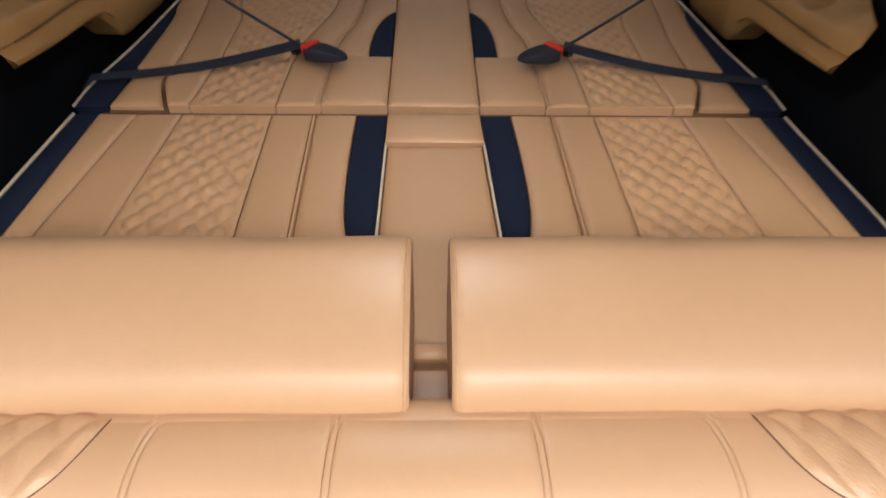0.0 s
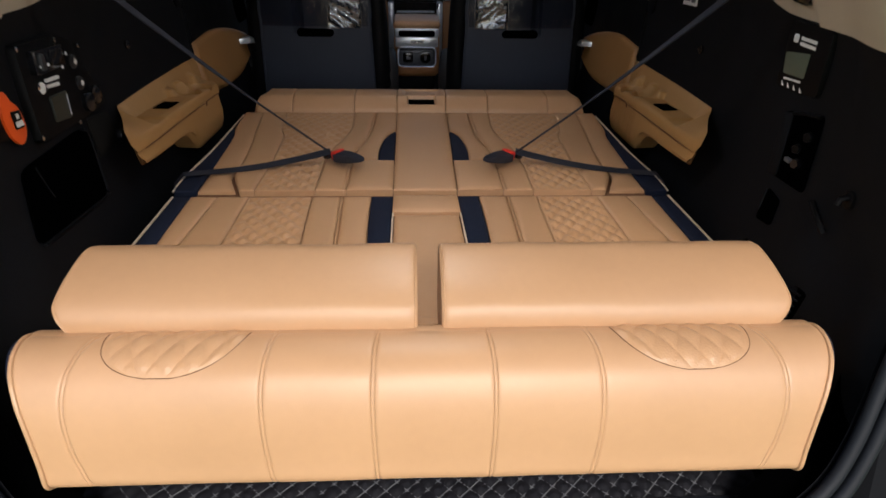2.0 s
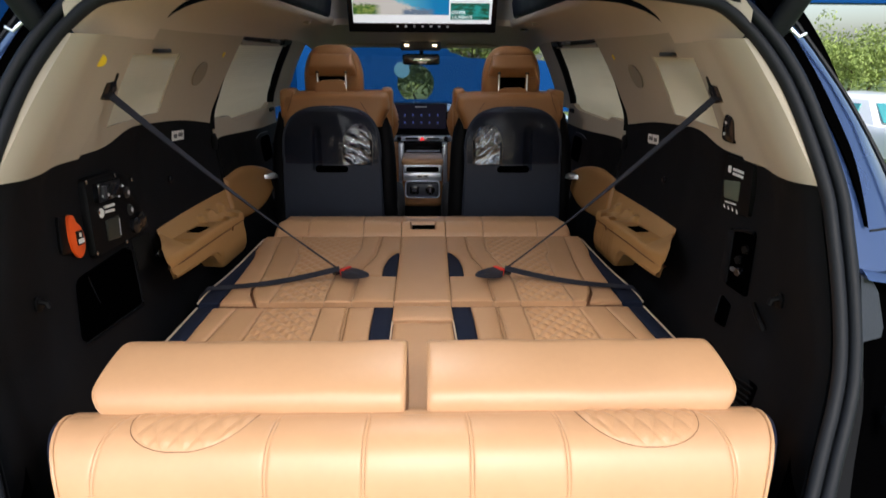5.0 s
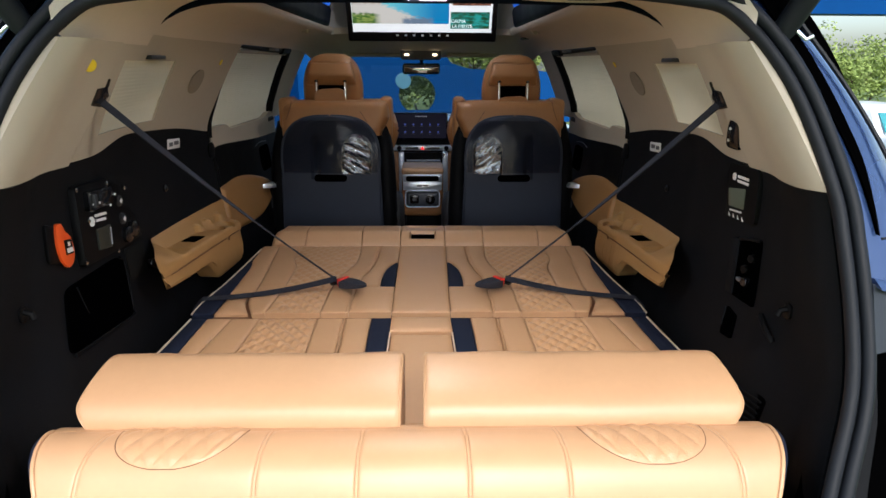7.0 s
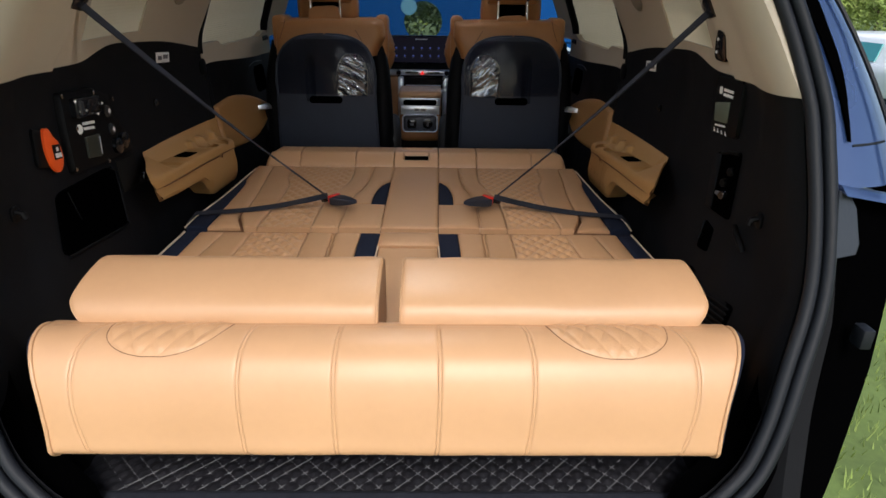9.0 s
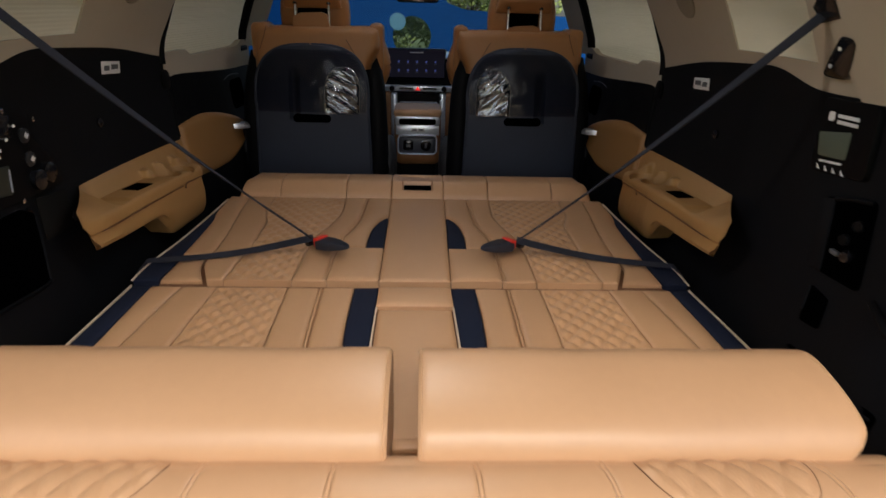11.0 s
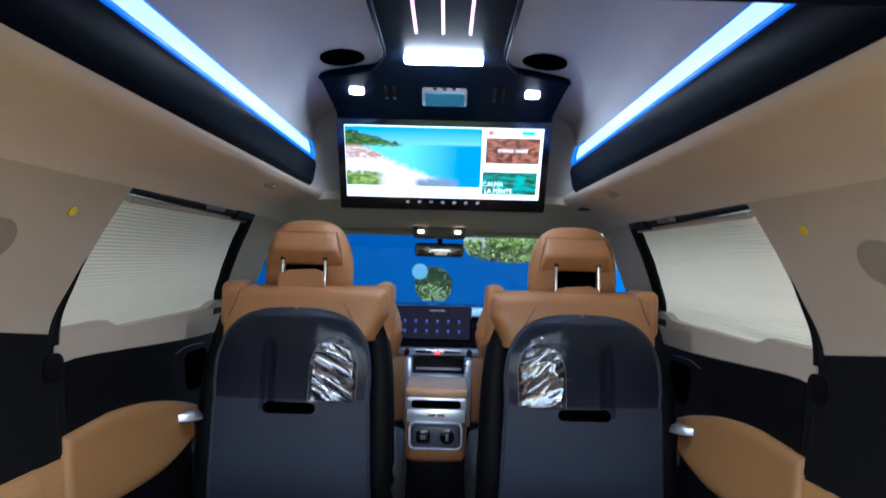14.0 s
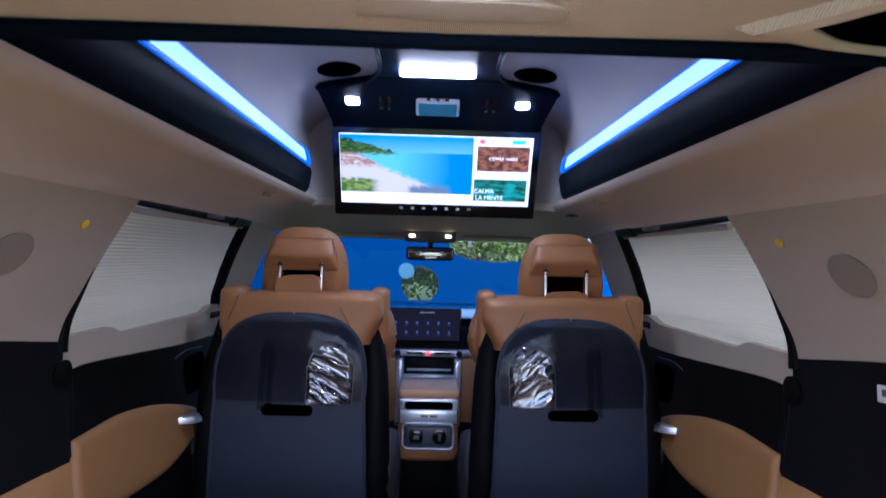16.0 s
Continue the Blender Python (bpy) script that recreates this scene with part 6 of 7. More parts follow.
    part("rear_end", loft([[face(k, Y0) for k in range(11)] + [top(1, Y0)], [face(k, Y0).lerp(top(1, Y0 + 0.03), 0.3) + Vector((0, -0.003, 0)) for k in range(11)] + [top(1, Y0).lerp(top(1, Y0 + 0.03), 0.3)]], caps=True), TRIM_TAN, tray)
    part("front_end", loft([[face(k, Y1) for k in range(11)] + [top(1, Y1)], [face(k, Y1) + Vector((s * 0.012, 0.004, 0)) for k in range(10)] + [face(10, Y1) + Vector((0, 0.004, 0)), top(1, Y1) + Vector((0, 0.004, 0))]]), TRIM_TAN, tray)
    def back_panel(y, v):
        return on_wall(s, y, 0.905 + (back_z(y) - 0.907) * v, 0.003)
    part("back_panel", sheet(back_panel, [1.12] + steps(1.16, 1.690, 16) + [1.695, 1.699], [0, 0.3, 0.6, 0.8, 0.9, 0.95, 0.98, 1.0], lambda y, v: on_wall(s, y, 0.905 + (back_z(y) - 0.907) * v, -0.004)), TRIM_TAN, tray)
    if s > 0:
        # protective film still on the face of this tray, pulled into slanting creases
        def wrap(k, y):
            p = face(k, y)
            a, b = 0.8 * y + 0.6 * p.z, 0.8 * p.z - 0.6 * y
            crease = (1 - abs(noise.noise((a * 9, b * 34, 2.0)))) ** 7
            return p + Vector((-0.0025 - 0.0045 * crease, 0, 0))
        part("wrap_film", sheet(wrap, range(1, 9), steps(1.335, 1.60, 120)), glass("clear_wrap_film", (0.93, 0.91, 0.88), 0.05), tray, "creased clear plastic film")
    # Hole not cut: a near-black plate on the tray paints its shade.
    hole = [(0.680, 1.203), (0.724, 1.208), (0.722, 1.284), (0.678, 1.277)]
    part("square_hole", loft([[Vector((s * x, y, rim_z(y) + 0.0045 + o)) for x, y in hole] for o in (-0.010, 0.0015)]), BLACK_AND_SHADE, tray, "near-black plate painting the shade of a square hole")
    slot = [(1.425, 0.950), (1.428, 0.958), (1.440, 0.962), (1.50, 0.957), (1.562, 0.951)]
    # Dark brown tubes paint the shade in the moulded groove lines.
    part("finger_groove", tube(along([Vector((s * (inner_x(y) - 0.0015), y, z)) for y, z in slot], 4), 0.0022, 6), SEAM, tray)
    part("edge_line", tube([Vector((s * (inner_x(y) - 0.0005), y, rim_z(y) - 0.031)) for y in steps(0.97, 1.41, 12)], 0.0014, 6), SEAM, tray)
    return tray


def door_armrest(s):
    arm = thing("door_armrest", (s * 0.75, 2.0, 0.9), "tan door armrest panel with a chrome pull handle", "door armrest", "door armrests")
    hi = smooth_table([(1.69, 1.068), (1.706, 1.074), (1.80, 1.079), (1.90, 1.080), (2.05, 1.062), (2.2, 1.028), (2.30, 0.995), (2.37, 0.955)])
    lo = smooth_table([(1.69, 0.908), (1.75, 0.902), (1.86, 0.888), (2.04, 0.878), (2.16, 0.889), (2.25, 0.905), (2.37, 0.940)])

    def face(u, v):
        z = lo(u) + (hi(u) - lo(u)) * v
        u -= 0.030 * (1 - v) * min(1.0, max(0.0, (1.80 - u) / 0.09))
        edge = min(1.0, max(0.0, min(v, 1 - v) / 0.10))
        ends = min(1.0, max(0.0, (u + 0.030 * (1 - v) - 1.703) / 0.010))
        scoop = 0.012 * math.exp(-((u - 2.26) / 0.10) ** 2) * math.exp(-((v - 0.45) / 0.3) ** 2)
        return on_wall(s, u, z, 0.006 + 0.012 * edge ** 0.5 * ends ** 0.5 - scoop)
    part("panel", sheet(face, [1.703, 1.705, 1.708, 1.713] + steps(1.72, 2.37, 30), [0, 0.01, 0.03, 0.06, 0.1, 0.2, 0.35, 0.5, 0.65, 0.8, 0.9, 0.94, 0.97, 0.99, 1], lambda u, v: on_wall(s, u - 0.030 * (1 - v) * min(1.0, max(0.0, (1.80 - u) / 0.09)), lo(u) + (hi(u) - lo(u)) * v, 0.001)), SHADED_SADDLE_TRIM, arm)
    part("body_edge", tube([on_wall(s, 1.698, z, -0.002) for z in steps(1.04, 1.235, 10)], 0.006, 8), BLACK, arm, "black rubber door edge")
    part("corner_boss", wall_plate(s, rounded(1.655, 1.715, 1.190, 1.250, 0.026), 0.0005, 0.006, 0.88), PANEL, arm)
    plate_line = [(2.178, 0.012), (2.188, 0.040), (2.205, 0.054), (2.225, 0.060), (2.300, 0.060), (2.350, 0.034), (2.370, 0.012)]
    plate = part("switch_plate", loft([[on_wall(s, y, z - 0.10 * (y - 2.18), o * k) for y, o in plate_line] for z, k in ((0.974, 0.96), (0.978, 1.0), (0.990, 1.0), (0.993, 0.97))]), SILVER, arm, "pale silver switch plate")
    for y in (2.215, 2.262):
        part("window_switch", loft([[on_wall(s, y + dy * k, 0.990 + z - 0.10 * (y - 2.18), 0.043 + do * k) for dy, do in ((-0.018, -0.012), (0.018, -0.012), (0.018, 0.013), (-0.018, 0.013))] for z, k in ((0.0, 1.0), (0.006, 1.0), (0.008, 0.85))]), SILVER, plate)
    # Near-black box paints the shade of the notch between the switches.
    part("switch_gap_shade", loft([[on_wall(s, y, z - 0.10 * (y - 2.18), o) for y, o in ((2.234, 0.030), (2.243, 0.030), (2.243, 0.0615), (2.234, 0.0615))] for z in (0.976, 0.9942)]), BLACK_AND_SHADE, plate)
    for y, lean_y in ((2.425, 0.012), (2.455, -0.008)):
        part("latch_lever", tube(along([on_wall(s, y, 1.005, 0.014), on_wall(s, y + lean_y, 1.055, 0.026), on_wall(s, y + lean_y, 1.105, 0.018)], 4), 0.0055, 8), CHROME, arm, "chrome lever")
    # Raised near-black plate paints the shade of the lever's recess.
    part("lever_recess_shade", wall_plate(s, rounded(2.28, 2.44, 1.035, 1.150, 0.03), 0.001, 0.006, 0.97), BLACK_AND_SHADE, arm)
    part("recess_line", tube(along([on_wall(s, 2.22, 1.160, 0.004), on_wall(s, 2.30, 1.172, 0.005), on_wall(s, 2.42, 1.165, 0.004)], 4), 0.0018, 6), GREY, arm, "thin grey line")
    return arm


for s in (-1, 1):
    side_tray(s)
    door_armrest(s)


def ribbon(pts, ups, width, thick=0.0016, end=1.0):
    pts = [Vector(p) for p in pts]
    rings = []
    n = len(pts) - 1
    for i, p in enumerate(pts):
        d = (pts[min(i + 1, n)] - pts[max(i - 1, 0)]).normalized()
        up = Vector(ups[0]).lerp(Vector(ups[1]), i / n)
        side = d.cross(up).normalized()
        top = side.cross(d).normalized()
        k = 1 + (end - 1) * min(1, 1.5 * i / n)
        a, b = side * width * k / 2, top * thick / 2
        rings.append([p - a - b, p + a - b, p + a + b, p - a + b])
    return loft(rings)


for s in (-1, 1):
    beltset = thing("seat_belt", (s * 0.25, 1.15, 0.87), "dark grey-blue seat belt buckled across the folded seats", "seat belt", "seat belts")
    tongue = Vector((BX + s * 0.260, 1.175, 0.897))
    anchor = Vector((s * 0.662, 0.755, 1.462))
    sag = [anchor.lerp(tongue, k / 14) + Vector((0, 0, -0.012 * math.sin(math.pi * k / 14))) for k in range(15)]
    part("shoulder_strap", ribbon(sag, ((-s * 0.9, -0.2, 0.35), (-s * 0.1, 0.6, -0.75)), 0.021, 0.003, 0.22), WEBBING, beltset)
    end = Vector((BX + s * 0.640, 1.085, 0.868))
    lap = [tongue.lerp(end, k / 12) + Vector((0, 0.004, -0.012 * math.sin(math.pi * k / 12) + 0.002)) for k in range(13)] + [end + Vector((s * 0.03, 0.0, -0.03))]
    part("lap_strap", ribbon(lap, ((0, -0.5, 0.8), (0, -0.12, 1)), 0.0215), WEBBING, beltset)
    turn = Matrix.Translation((BX + s * 0.209, 1.148, 0.893)) @ Matrix.Rotation(radians(36 * s), 4, "Z") @ Matrix.Rotation(radians(7 * s), 4, "Y")
    rings = []
    for x, w, h in ((-0.056, 0.004, 0.003), (-0.053, 0.007, 0.005), (-0.040, 0.0125, 0.008), (-0.015, 0.0175, 0.0115), (0.010, 0.021, 0.0135), (0.036, 0.0215, 0.013), (0.039, 0.020, 0.011)):
        rings.append([turn @ Vector((s * x, w * (1 if math.cos(a) > 0 else -1) * abs(math.cos(a)) ** 0.32, h * (1 if math.sin(a) > 0 else -1) * abs(math.sin(a)) ** 0.32)) for a in [2 * math.pi * (i + 0.5) / 20 for i in range(20)]])
    buckle = part("buckle", loft(rings), WEBBING, beltset, "dark buckle")
    part("release_button", box(0.028, 0.045, -0.0195, 0.0195, -0.007, 0.0175, 0.003, m=turn @ Matrix.Diagonal((s, 1, 1, 1))), RED, buckle, "red release button")
    part("tongue", join(box(0.040, 0.062, -0.013, 0.013, -0.005, 0.003, 0.002, m=turn @ Matrix.Diagonal((s, 1, 1, 1))), box(0.058, 0.076, -0.022, 0.022, -0.007, 0.007, 0.005, m=turn @ Matrix.Diagonal((s, 1, 1, 1)))), GLOSS_BLACK, beltset)
    guide = part("belt_guide", wall_plate(s, [(0.715, 1.447), (0.77, 1.440), (0.79, 1.462), (0.765, 1.478), (0.762, 1.498), (0.756, 1.482), (0.718, 1.480)], 0.001, 0.010, 0.9), GLOSS_BLACK)
    tagged(guide, "black belt guide in the beige rear pillar", "belt guide", "belt guides")

# ---- small things on the cabin sides ----
for s in (-1, 1):
    a0, z0 = (1.316, 1.268) if s < 0 else (1.350, 1.256)
    note = thing("warning_sticker", on_wall(s, a0 + 0.045, z0 + 0.015), "white warning sticker with dark bars on black trim", "sticker", "warning stickers")
    part("paper", quad_plate(s, [(a0, z0 + 0.006), (a0 + 0.092, z0), (a0 + 0.092, z0 + 0.030), (a0, z0 + 0.037)], 0.002, 0.004, 0.98, 0.05), WHITE, note)
    for a, b in ((a0 + 0.010, a0 + 0.036), (a0 + 0.046, a0 + 0.080)):
        part("print_bar", quad_plate(s, [(a, z0 + 0.014), (b, z0 + 0.012), (b, z0 + 0.024), (a, z0 + 0.026)], 0.0045, 0.0052, 1.0, 0.05), GREY, note)
    grille = part("pillar_speaker", join(wall_plate(s, [(1.402 + 0.050 * math.cos(a), 1.474 + 0.036 * math.sin(a)) for a in [2 * math.pi * i / 28 for i in range(28)]], 0.0, 0.004, 0.93)), material("speaker_cloth", (0.27, 0.23, 0.175), 0.9, vary=0.06, scale=10, grain=1.0, grain_scale=260, kind="pebble"))
    tagged(grille, "round beige speaker grille on the pillar", "speaker", "pillar speakers")
    dot = part("sticker_dot", disc(on_wall(s, 1.553, 1.532, 0.0), (-s, 0, -0.6), 0.010, 0.002, 20), YELLOW)
    tagged(dot, "round yellow sticker on beige trim", "sticker", "yellow stickers")
    part_hook = part("coat_hook", join(disc(on_wall(s, 1.26, 1.165, 0.0), (-s, 0, 0), 0.011, 0.006, 16), disc(on_wall(s, 1.26, 1.165, 0.006), (-s, 0, 0), 0.006, 0.004, 16)), GLOSS_BLACK)
    tagged(part_hook, "small round black screw cap on the trim", "screw cap", "screw caps")
    tie = thing("cargo_hook", on_wall(s, 0.45, 1.10), "black plastic cargo hook on the boot side", "hook", "cargo hooks")
    part("plate", wall_plate(s, rounded(0.440, 0.466, 1.088, 1.118, 0.010), 0.0, 0.005, 0.9), PANEL, tie)
    part("hook", tube([on_wall(s, 0.452, 1.108, 0.004), on_wall(s, 0.452, 1.105, 0.018), on_wall(s, 0.452, 1.095, 0.021)], 0.0055, 8), PANEL, tie)
dot = part("sticker_dot", disc(on_wall(-1, 0.613, 1.526, 0.0058), (1, -0.45, -0.5), 0.0125, 0.002, 24), YELLOW)
tagged(dot, "round yellow sticker on the beige rear pillar", "sticker", "yellow stickers")

# right: display, pill, latches
disp = thing("battery_display", on_wall(1, 0.73, 1.26), "black battery monitor with a grey-green display", "display")
on_display = flat_place(1, 0.64, 0.82, 1.19, 1.33)
part("housing", quad_plate(1, [(0.642, 1.212), (0.818, 1.190), (0.805, 1.322), (0.640, 1.330)], -0.02, 0.010, 0.97, 0.08, place=on_display), PANEL, disp)
part("display", quad_plate(1, [(0.705, 1.232), (0.792, 1.222), (0.800, 1.262), (0.702, 1.278)], 0.010, 0.0115, 0.98, 0.08, place=on_display), LCD, disp)
part("logo_mark", quad_plate(1, [(0.762, 1.286), (0.782, 1.284), (0.782, 1.300), (0.762, 1.302)], 0.010, 0.011, 0.9, 0.3, place=on_display), WHITE, disp)
for z in (1.297, 1.287):
    part("print_bar", quad_plate(1, [(0.690, z), (0.752, z - 0.003), (0.752, z + 0.003), (0.690, z + 0.006)], 0.010, 0.011, 1.0, 0.05, place=on_display), WHITE, disp)
part("print_bar", quad_plate(1, [(0.715, 1.221), (0.785, 1.212), (0.785, 1.216), (0.715, 1.225)], 0.010, 0.011, 1.0, 0.05, place=on_display), WHITE, disp)
for k in range(4):
    y = 0.700 + 0.026 * k
    part("key_mark", quad_plate(1, [(y, 1.206 - 0.08 * (y - 0.70)), (y + 0.010, 1.205 - 0.08 * (y - 0.70)), (y + 0.012, 1.214 - 0.08 * (y - 0.70))], 0.010, 0.011, 1.0, 0.1, place=on_display), WHITE, disp)
pill = part("pillar_switch", join(wall_plate(1, [(0.742 + dy, 1.388 + dz) for dy, dz in ((-0.052, 0.031), (-0.034, 0.034), (-0.012, 0.028), (0.046, -0.016), (0.058, -0.027), (0.050, -0.032), (0.004, -0.032), (-0.016, -0.026), (-0.054, 0.018))], 0.0, 0.010, 0.85, 3)), GLOSS_BLACK)
tagged(pill, "black oval cover with two small marks on the pillar", "switch cover")
for y, z in ((0.725, 1.404), (0.766, 1.375)):
    part("mark", disc(on_wall(1, y, z, 0.0098), (-1, 0, 0), 0.0035, 0.002, 12), WHITE, pill)
holder = thing("jack_pocket", on_wall(1, 0.65, 1.12), "dark recessed pocket with fittings in the boot side", "pocket")
# Flat near-black sheet on the trim paints the shade of the pocket.
part("inside", quad_plate(1, [(0.566, 1.060), (0.704, 1.044), (0.732, 1.163), (0.600, 1.193)], 0.0005, 0.004, 0.99, 0.08), BLACK_AND_SHADE, holder, "near-black sheet painting the pocket's shade")
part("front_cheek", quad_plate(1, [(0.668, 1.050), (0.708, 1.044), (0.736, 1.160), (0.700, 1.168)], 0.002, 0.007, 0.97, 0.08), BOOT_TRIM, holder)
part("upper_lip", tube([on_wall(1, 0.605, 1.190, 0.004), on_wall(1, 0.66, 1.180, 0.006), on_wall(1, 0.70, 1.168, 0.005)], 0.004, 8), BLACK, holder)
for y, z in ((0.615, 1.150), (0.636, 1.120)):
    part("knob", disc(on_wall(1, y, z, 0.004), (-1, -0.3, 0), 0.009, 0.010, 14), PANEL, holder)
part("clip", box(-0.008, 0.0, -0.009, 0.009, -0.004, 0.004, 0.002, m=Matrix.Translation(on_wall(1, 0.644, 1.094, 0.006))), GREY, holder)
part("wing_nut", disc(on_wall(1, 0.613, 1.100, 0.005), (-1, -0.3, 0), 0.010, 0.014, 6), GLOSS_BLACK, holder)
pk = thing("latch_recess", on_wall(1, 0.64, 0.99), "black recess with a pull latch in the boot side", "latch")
# No recess is cut: this near-black plate paints its shade.
part("frame", quad_plate(1, [(0.610, 0.970), (0.664, 0.960), (0.676, 1.020), (0.622, 1.018)], 0.0005, 0.005, 0.95, 0.1), BLACK_AND_SHADE, pk)
part("edge", tube([on_wall(1, 0.668, 0.978, 0.005), on_wall(1, 0.676, 1.018, 0.005)], 0.0035, 8), BLACK, pk)
strap = part("pull_tab", tube(along([on_wall(1, 0.528, 1.062, 0.003), on_wall(1, 0.502, 1.052, 0.008), on_wall(1, 0.480, 1.040, 0.010), on_wall(1, 0.474, 1.030, 0.006)], 4), 0.006, 8), PANEL)
tagged(strap, "short black pull tab on the boot side", "pull tab")
vent_unit = thing("boot_vent", on_wall(1, 0.54, 0.86), "black ribbed air vent low in the boot side", "vent")
# Near-black sheet paints the shade behind the slats.
part("backing", quad_plate(1, [(0.440, 0.800), (0.660, 0.780), (0.660, 0.915), (0.440, 0.925)], 0.0005, 0.003, 0.99, 0.06), BLACK_AND_SHADE, vent_unit)
for k in range(11):
    z = 0.792 + 0.0115 * k
    part("slat", tube([on_wall(1, y, z + 0.04 * (0.66 - y), 0.004) for y in steps(0.446, 0.655, 6)], 0.0024, 6), BLACK, vent_unit)
# left: control panel, orange cutter, pocket
ctl = thing("power_panel", on_wall(-1, 0.85, 1.17), "black power control panel with switches and a small display", "control panel")
on_panel = flat_place(-1, 0.68, 1.02, 1.09, 1.28)
part("plate", quad_plate(-1, [(0.675, 1.112), (0.870, 1.092), (1.028, 1.083), (1.000, 1.145), (0.945, 1.195), (0.950, 1.240), (0.868, 1.268), (0.700, 1.282)], -0.02, 0.016, 0.98, 0.06, place=on_panel), PANEL, ctl)
part("breaker", quad_plate(-1, [(0.728, 1.222), (0.860, 1.212), (0.868, 1.252), (0.738, 1.264)], 0.016, 0.030, 0.95, 0.1, place=on_panel), GLOSS_BLACK, ctl)
part("breaker_window", quad_plate(-1, [(0.790, 1.226), (0.846, 1.221), (0.850, 1.246), (0.796, 1.252)], 0.030, 0.0315, 0.98, 0.1, place=on_panel), GLOSS_BLACK, ctl)
part("breaker_lever", quad_plate(-1, [(0.742, 1.228), (0.758, 1.227), (0.762, 1.255), (0.746, 1.257)], 0.030, 0.036, 0.9, 0.1, place=on_panel), DARK_GREY, ctl)
for y, z in ((0.745, 1.235), (0.775, 1.232), (0.865, 1.232), (0.83, 1.214)):
    part("lamp_dot", disc(on_panel(-1, y, z, 0.0305), (1, 0, 0), 0.003, 0.002, 10), WHITE, ctl)
part("logo_mark", disc(on_panel(-1, 0.748, 1.195, 0.016), (1, 0, 0), 0.011, 0.002, 16), WHITE, ctl)
for z, w in ((1.200, 0.058), (1.189, 0.050)):
    part("print_bar", quad_plate(-1, [(0.768, z), (0.768 + w, z - 0.007), (0.768 + w, z - 0.001), (0.768, z + 0.006)], 0.016, 0.0195, 1.0, 0.05, place=on_panel), WHITE, ctl)
part("display", quad_plate(-1, [(0.752, 1.128), (0.822, 1.116), (0.836, 1.166), (0.760, 1.174)], 0.016, 0.020, 0.98, 0.06, place=on_panel), LCD_DIM, ctl, "small dim display")
# Thin silver plate painting a glint along the display's edge.
part("display_shine", quad_plate(-1, [(0.818, 1.122), (0.822, 1.121), (0.832, 1.160), (0.828, 1.161)], 0.020, 0.021, 1.0, 0.05, place=on_panel), SILVER, ctl)
for y, z in ((0.912, 1.205), (0.912, 1.160)):
    kn = part("switch", disc(on_panel(-1, y, z, 0.016), (1, 0, 0), 0.014, 0.006, 18), DARK_GREY, ctl)
    part("switch_mark", disc(on_panel(-1, y, z, 0.024), (1, 0, 0), 0.0065, 0.001, 4), WHITE, kn)
for y, z in ((0.915, 1.118), (0.958, 1.122)):
    part("socket", disc(on_panel(-1, y, z, 0.016), (1, 0, 0), 0.020, 0.014, 18), GLOSS_BLACK, ctl)
for y, z in ((0.708, 1.274), (0.866, 1.258), (0.966, 1.226), (0.682, 1.122), (0.975, 1.10), (0.852, 1.094), (0.735, 1.2)):
    part("screw", disc(on_panel(-1, y, z, 0.016), (1, 0, 0), 0.0045, 0.003, 10), CHROME, ctl)

cut = thing("battery_switch", on_wall(-1, 0.61, 1.18), "bright orange battery cut-off switch on a black mount", "switch")
part("mount", quad_plate(-1, [(0.560, 1.160), (0.625, 1.142), (0.640, 1.212), (0.578, 1.234)], 0.0, 0.007, 0.95, 0.15), PANEL, cut)
dial = [(0.598, 1.155), (0.620, 1.132), (0.650, 1.138), (0.668, 1.162), (0.664, 1.196), (0.645, 1.214), (0.634, 1.234), (0.612, 1.236), (0.600, 1.214), (0.594, 1.185)]
dial = [(0.622 + (y - 0.63) * 0.80, 1.180 + (z - 1.184) * 0.86) for y, z in dial]
part("dial", wall_plate(-1, dial, 0.006, 0.014, 0.90, 3), ORANGE, cut, "orange dial")
part("dial_label", quad_plate(-1, [(0.612, 1.162), (0.642, 1.158), (0.645, 1.187), (0.616, 1.192)], 0.0145, 0.0155, 0.98, 0.08), PANEL, cut)
part("dial_print", quad_plate(-1, [(0.616, 1.165), (0.640, 1.162), (0.641, 1.171), (0.617, 1.174)], 0.0160, 0.0168, 1.0, 0.05), WHITE, cut)
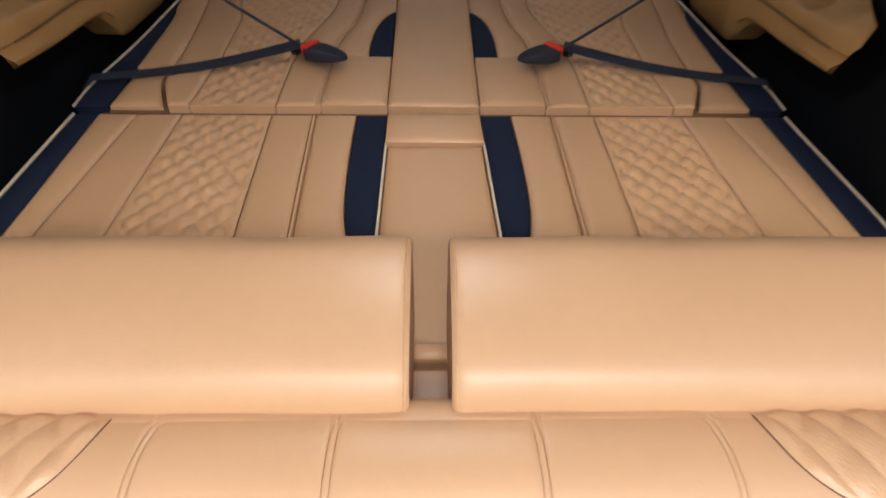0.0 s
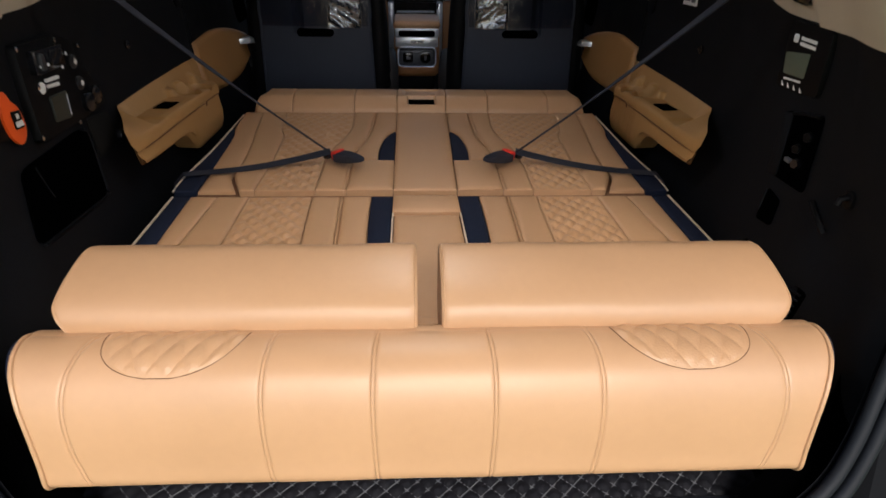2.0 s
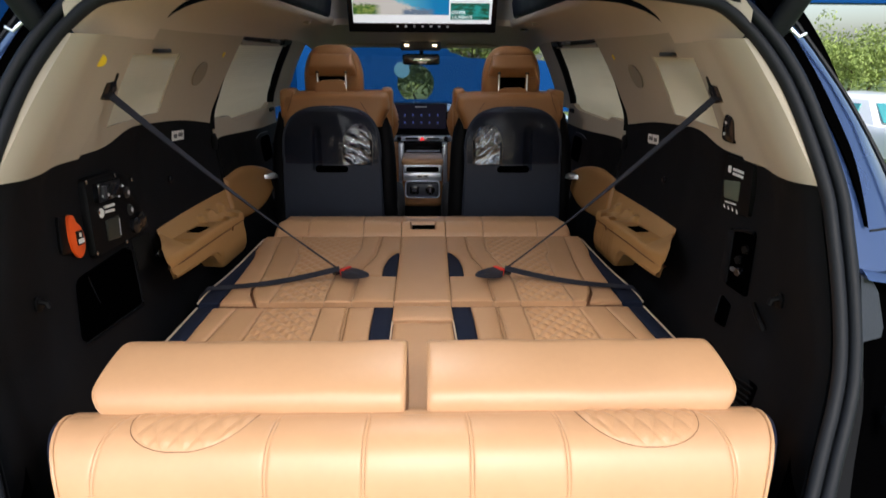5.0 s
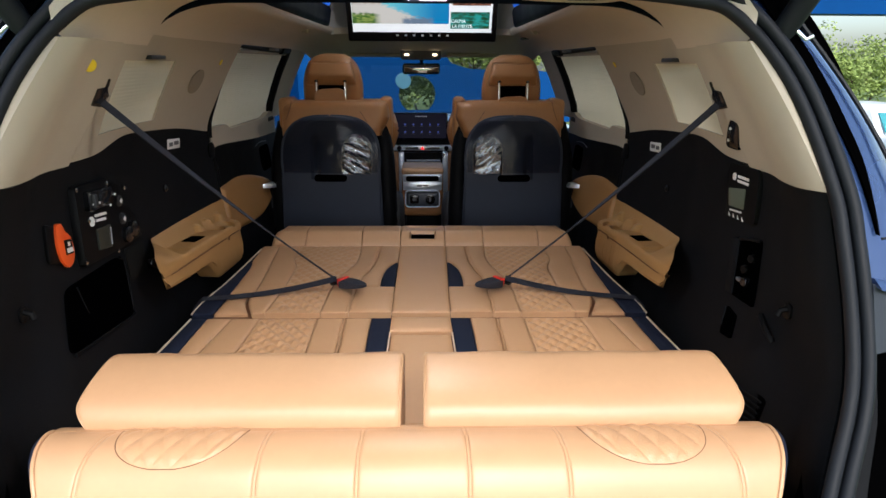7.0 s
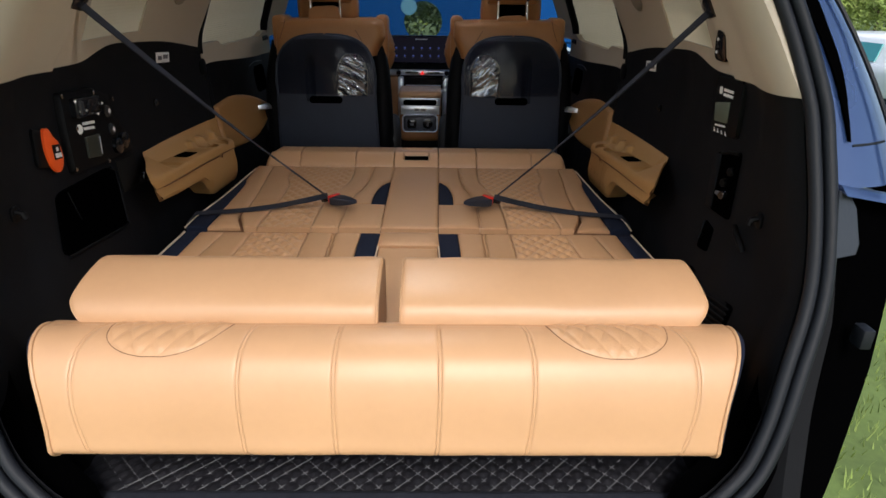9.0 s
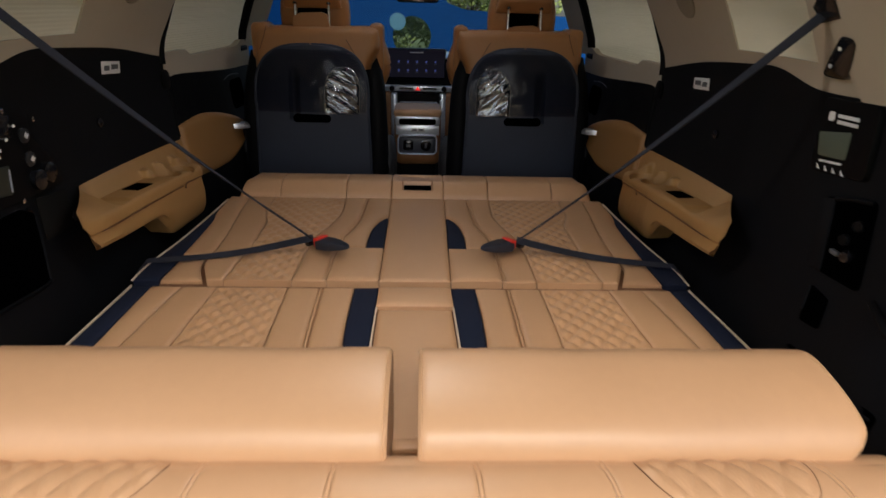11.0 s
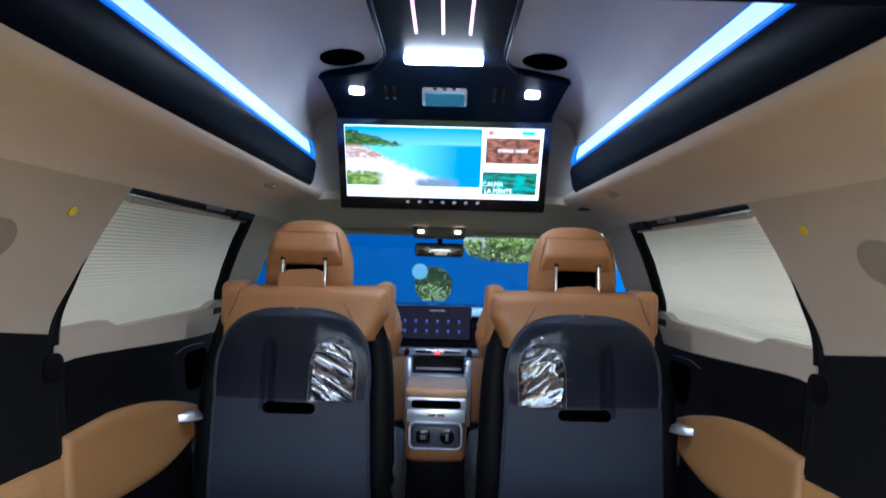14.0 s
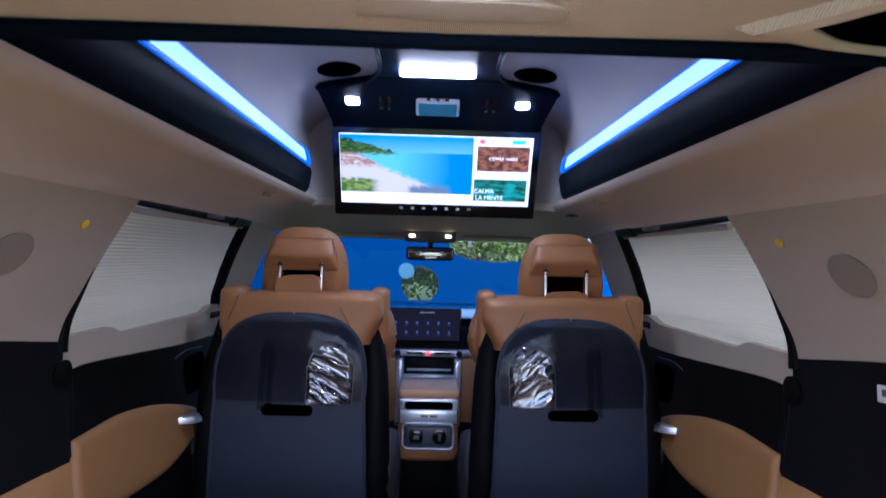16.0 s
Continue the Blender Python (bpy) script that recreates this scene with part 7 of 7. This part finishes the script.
part("dial_print", quad_plate(-1, [(0.625, 1.177), (0.634, 1.176), (0.635, 1.184), (0.626, 1.185)], 0.0160, 0.0168, 1.0, 0.05), WHITE, cut)

pocket = thing("side_pocket", on_wall(-1, 0.70, 1.02), "black open storage pocket in the boot side", "pocket")
# The opening is a flat near-black sheet, its inner shade put into colour.
part("inside", quad_plate(-1, [(0.530, 0.978), (0.838, 0.932), (0.888, 1.058), (0.850, 1.078), (0.590, 1.096)], 0.0005, 0.004, 0.995, 0.12), BLACK_AND_SHADE, pocket, "near-black sheet painting the pocket's shade")
part("rim", tube(along([on_wall(-1, 0.545, 0.974, 0.004), on_wall(-1, 0.70, 0.952, 0.004), on_wall(-1, 0.832, 0.934, 0.004), on_wall(-1, 0.848, 0.95, 0.004), on_wall(-1, 0.886, 1.05, 0.004), on_wall(-1, 0.868, 1.073, 0.004)], 5), 0.0035, 8), BLACK, pocket)
part("divider", tube([on_wall(-1, 0.632, 1.085, 0.006), on_wall(-1, 0.640, 1.04, 0.006), on_wall(-1, 0.645, 1.02, 0.006)], 0.0016, 6), BLACK, pocket)
patch_ = part("loop_patch", quad_plate(-1, [(0.893, 0.997), (1.014, 0.988), (1.040, 1.062), (0.913, 1.079)], 0.0005, 0.003, 0.99, 0.06), material("dark_brown_felt", (0.010, 0.009, 0.008), 0.95, vary=0.2, scale=20, grain=0.6, grain_scale=400, spec=0.1))
tagged(patch_, "dark brown felt patch on the boot side", "patch")
stop = part("rubber_stop", disc(on_wall(-1, 1.035, 1.0, 0.0), (1, -0.2, 0), 0.014, 0.02, 14), GLOSS_BLACK)
tagged(stop, "small black rubber stop on the boot side", "stop")
for s in (-1, 1):
    hookr = part("ceiling_hook", join(disc((s * 0.498, 2.20, 1.668), (-s * 0.3, 0, -1), 0.022, 0.006, 18), disc((s * 0.497, 2.20, 1.663), (-s * 0.3, 0, -1), 0.010, 0.008, 14)), BEIGE)
    tagged(hookr, "small round beige hook mount on the headliner", "hook", "ceiling hooks")
mic = part("microphone_port", box(0.50, 0.54, 2.62, 2.66, 1.650, 1.66, 0.003), GLOSS_BLACK)
tagged(mic, "small dark sensor port in the headliner", "sensor")
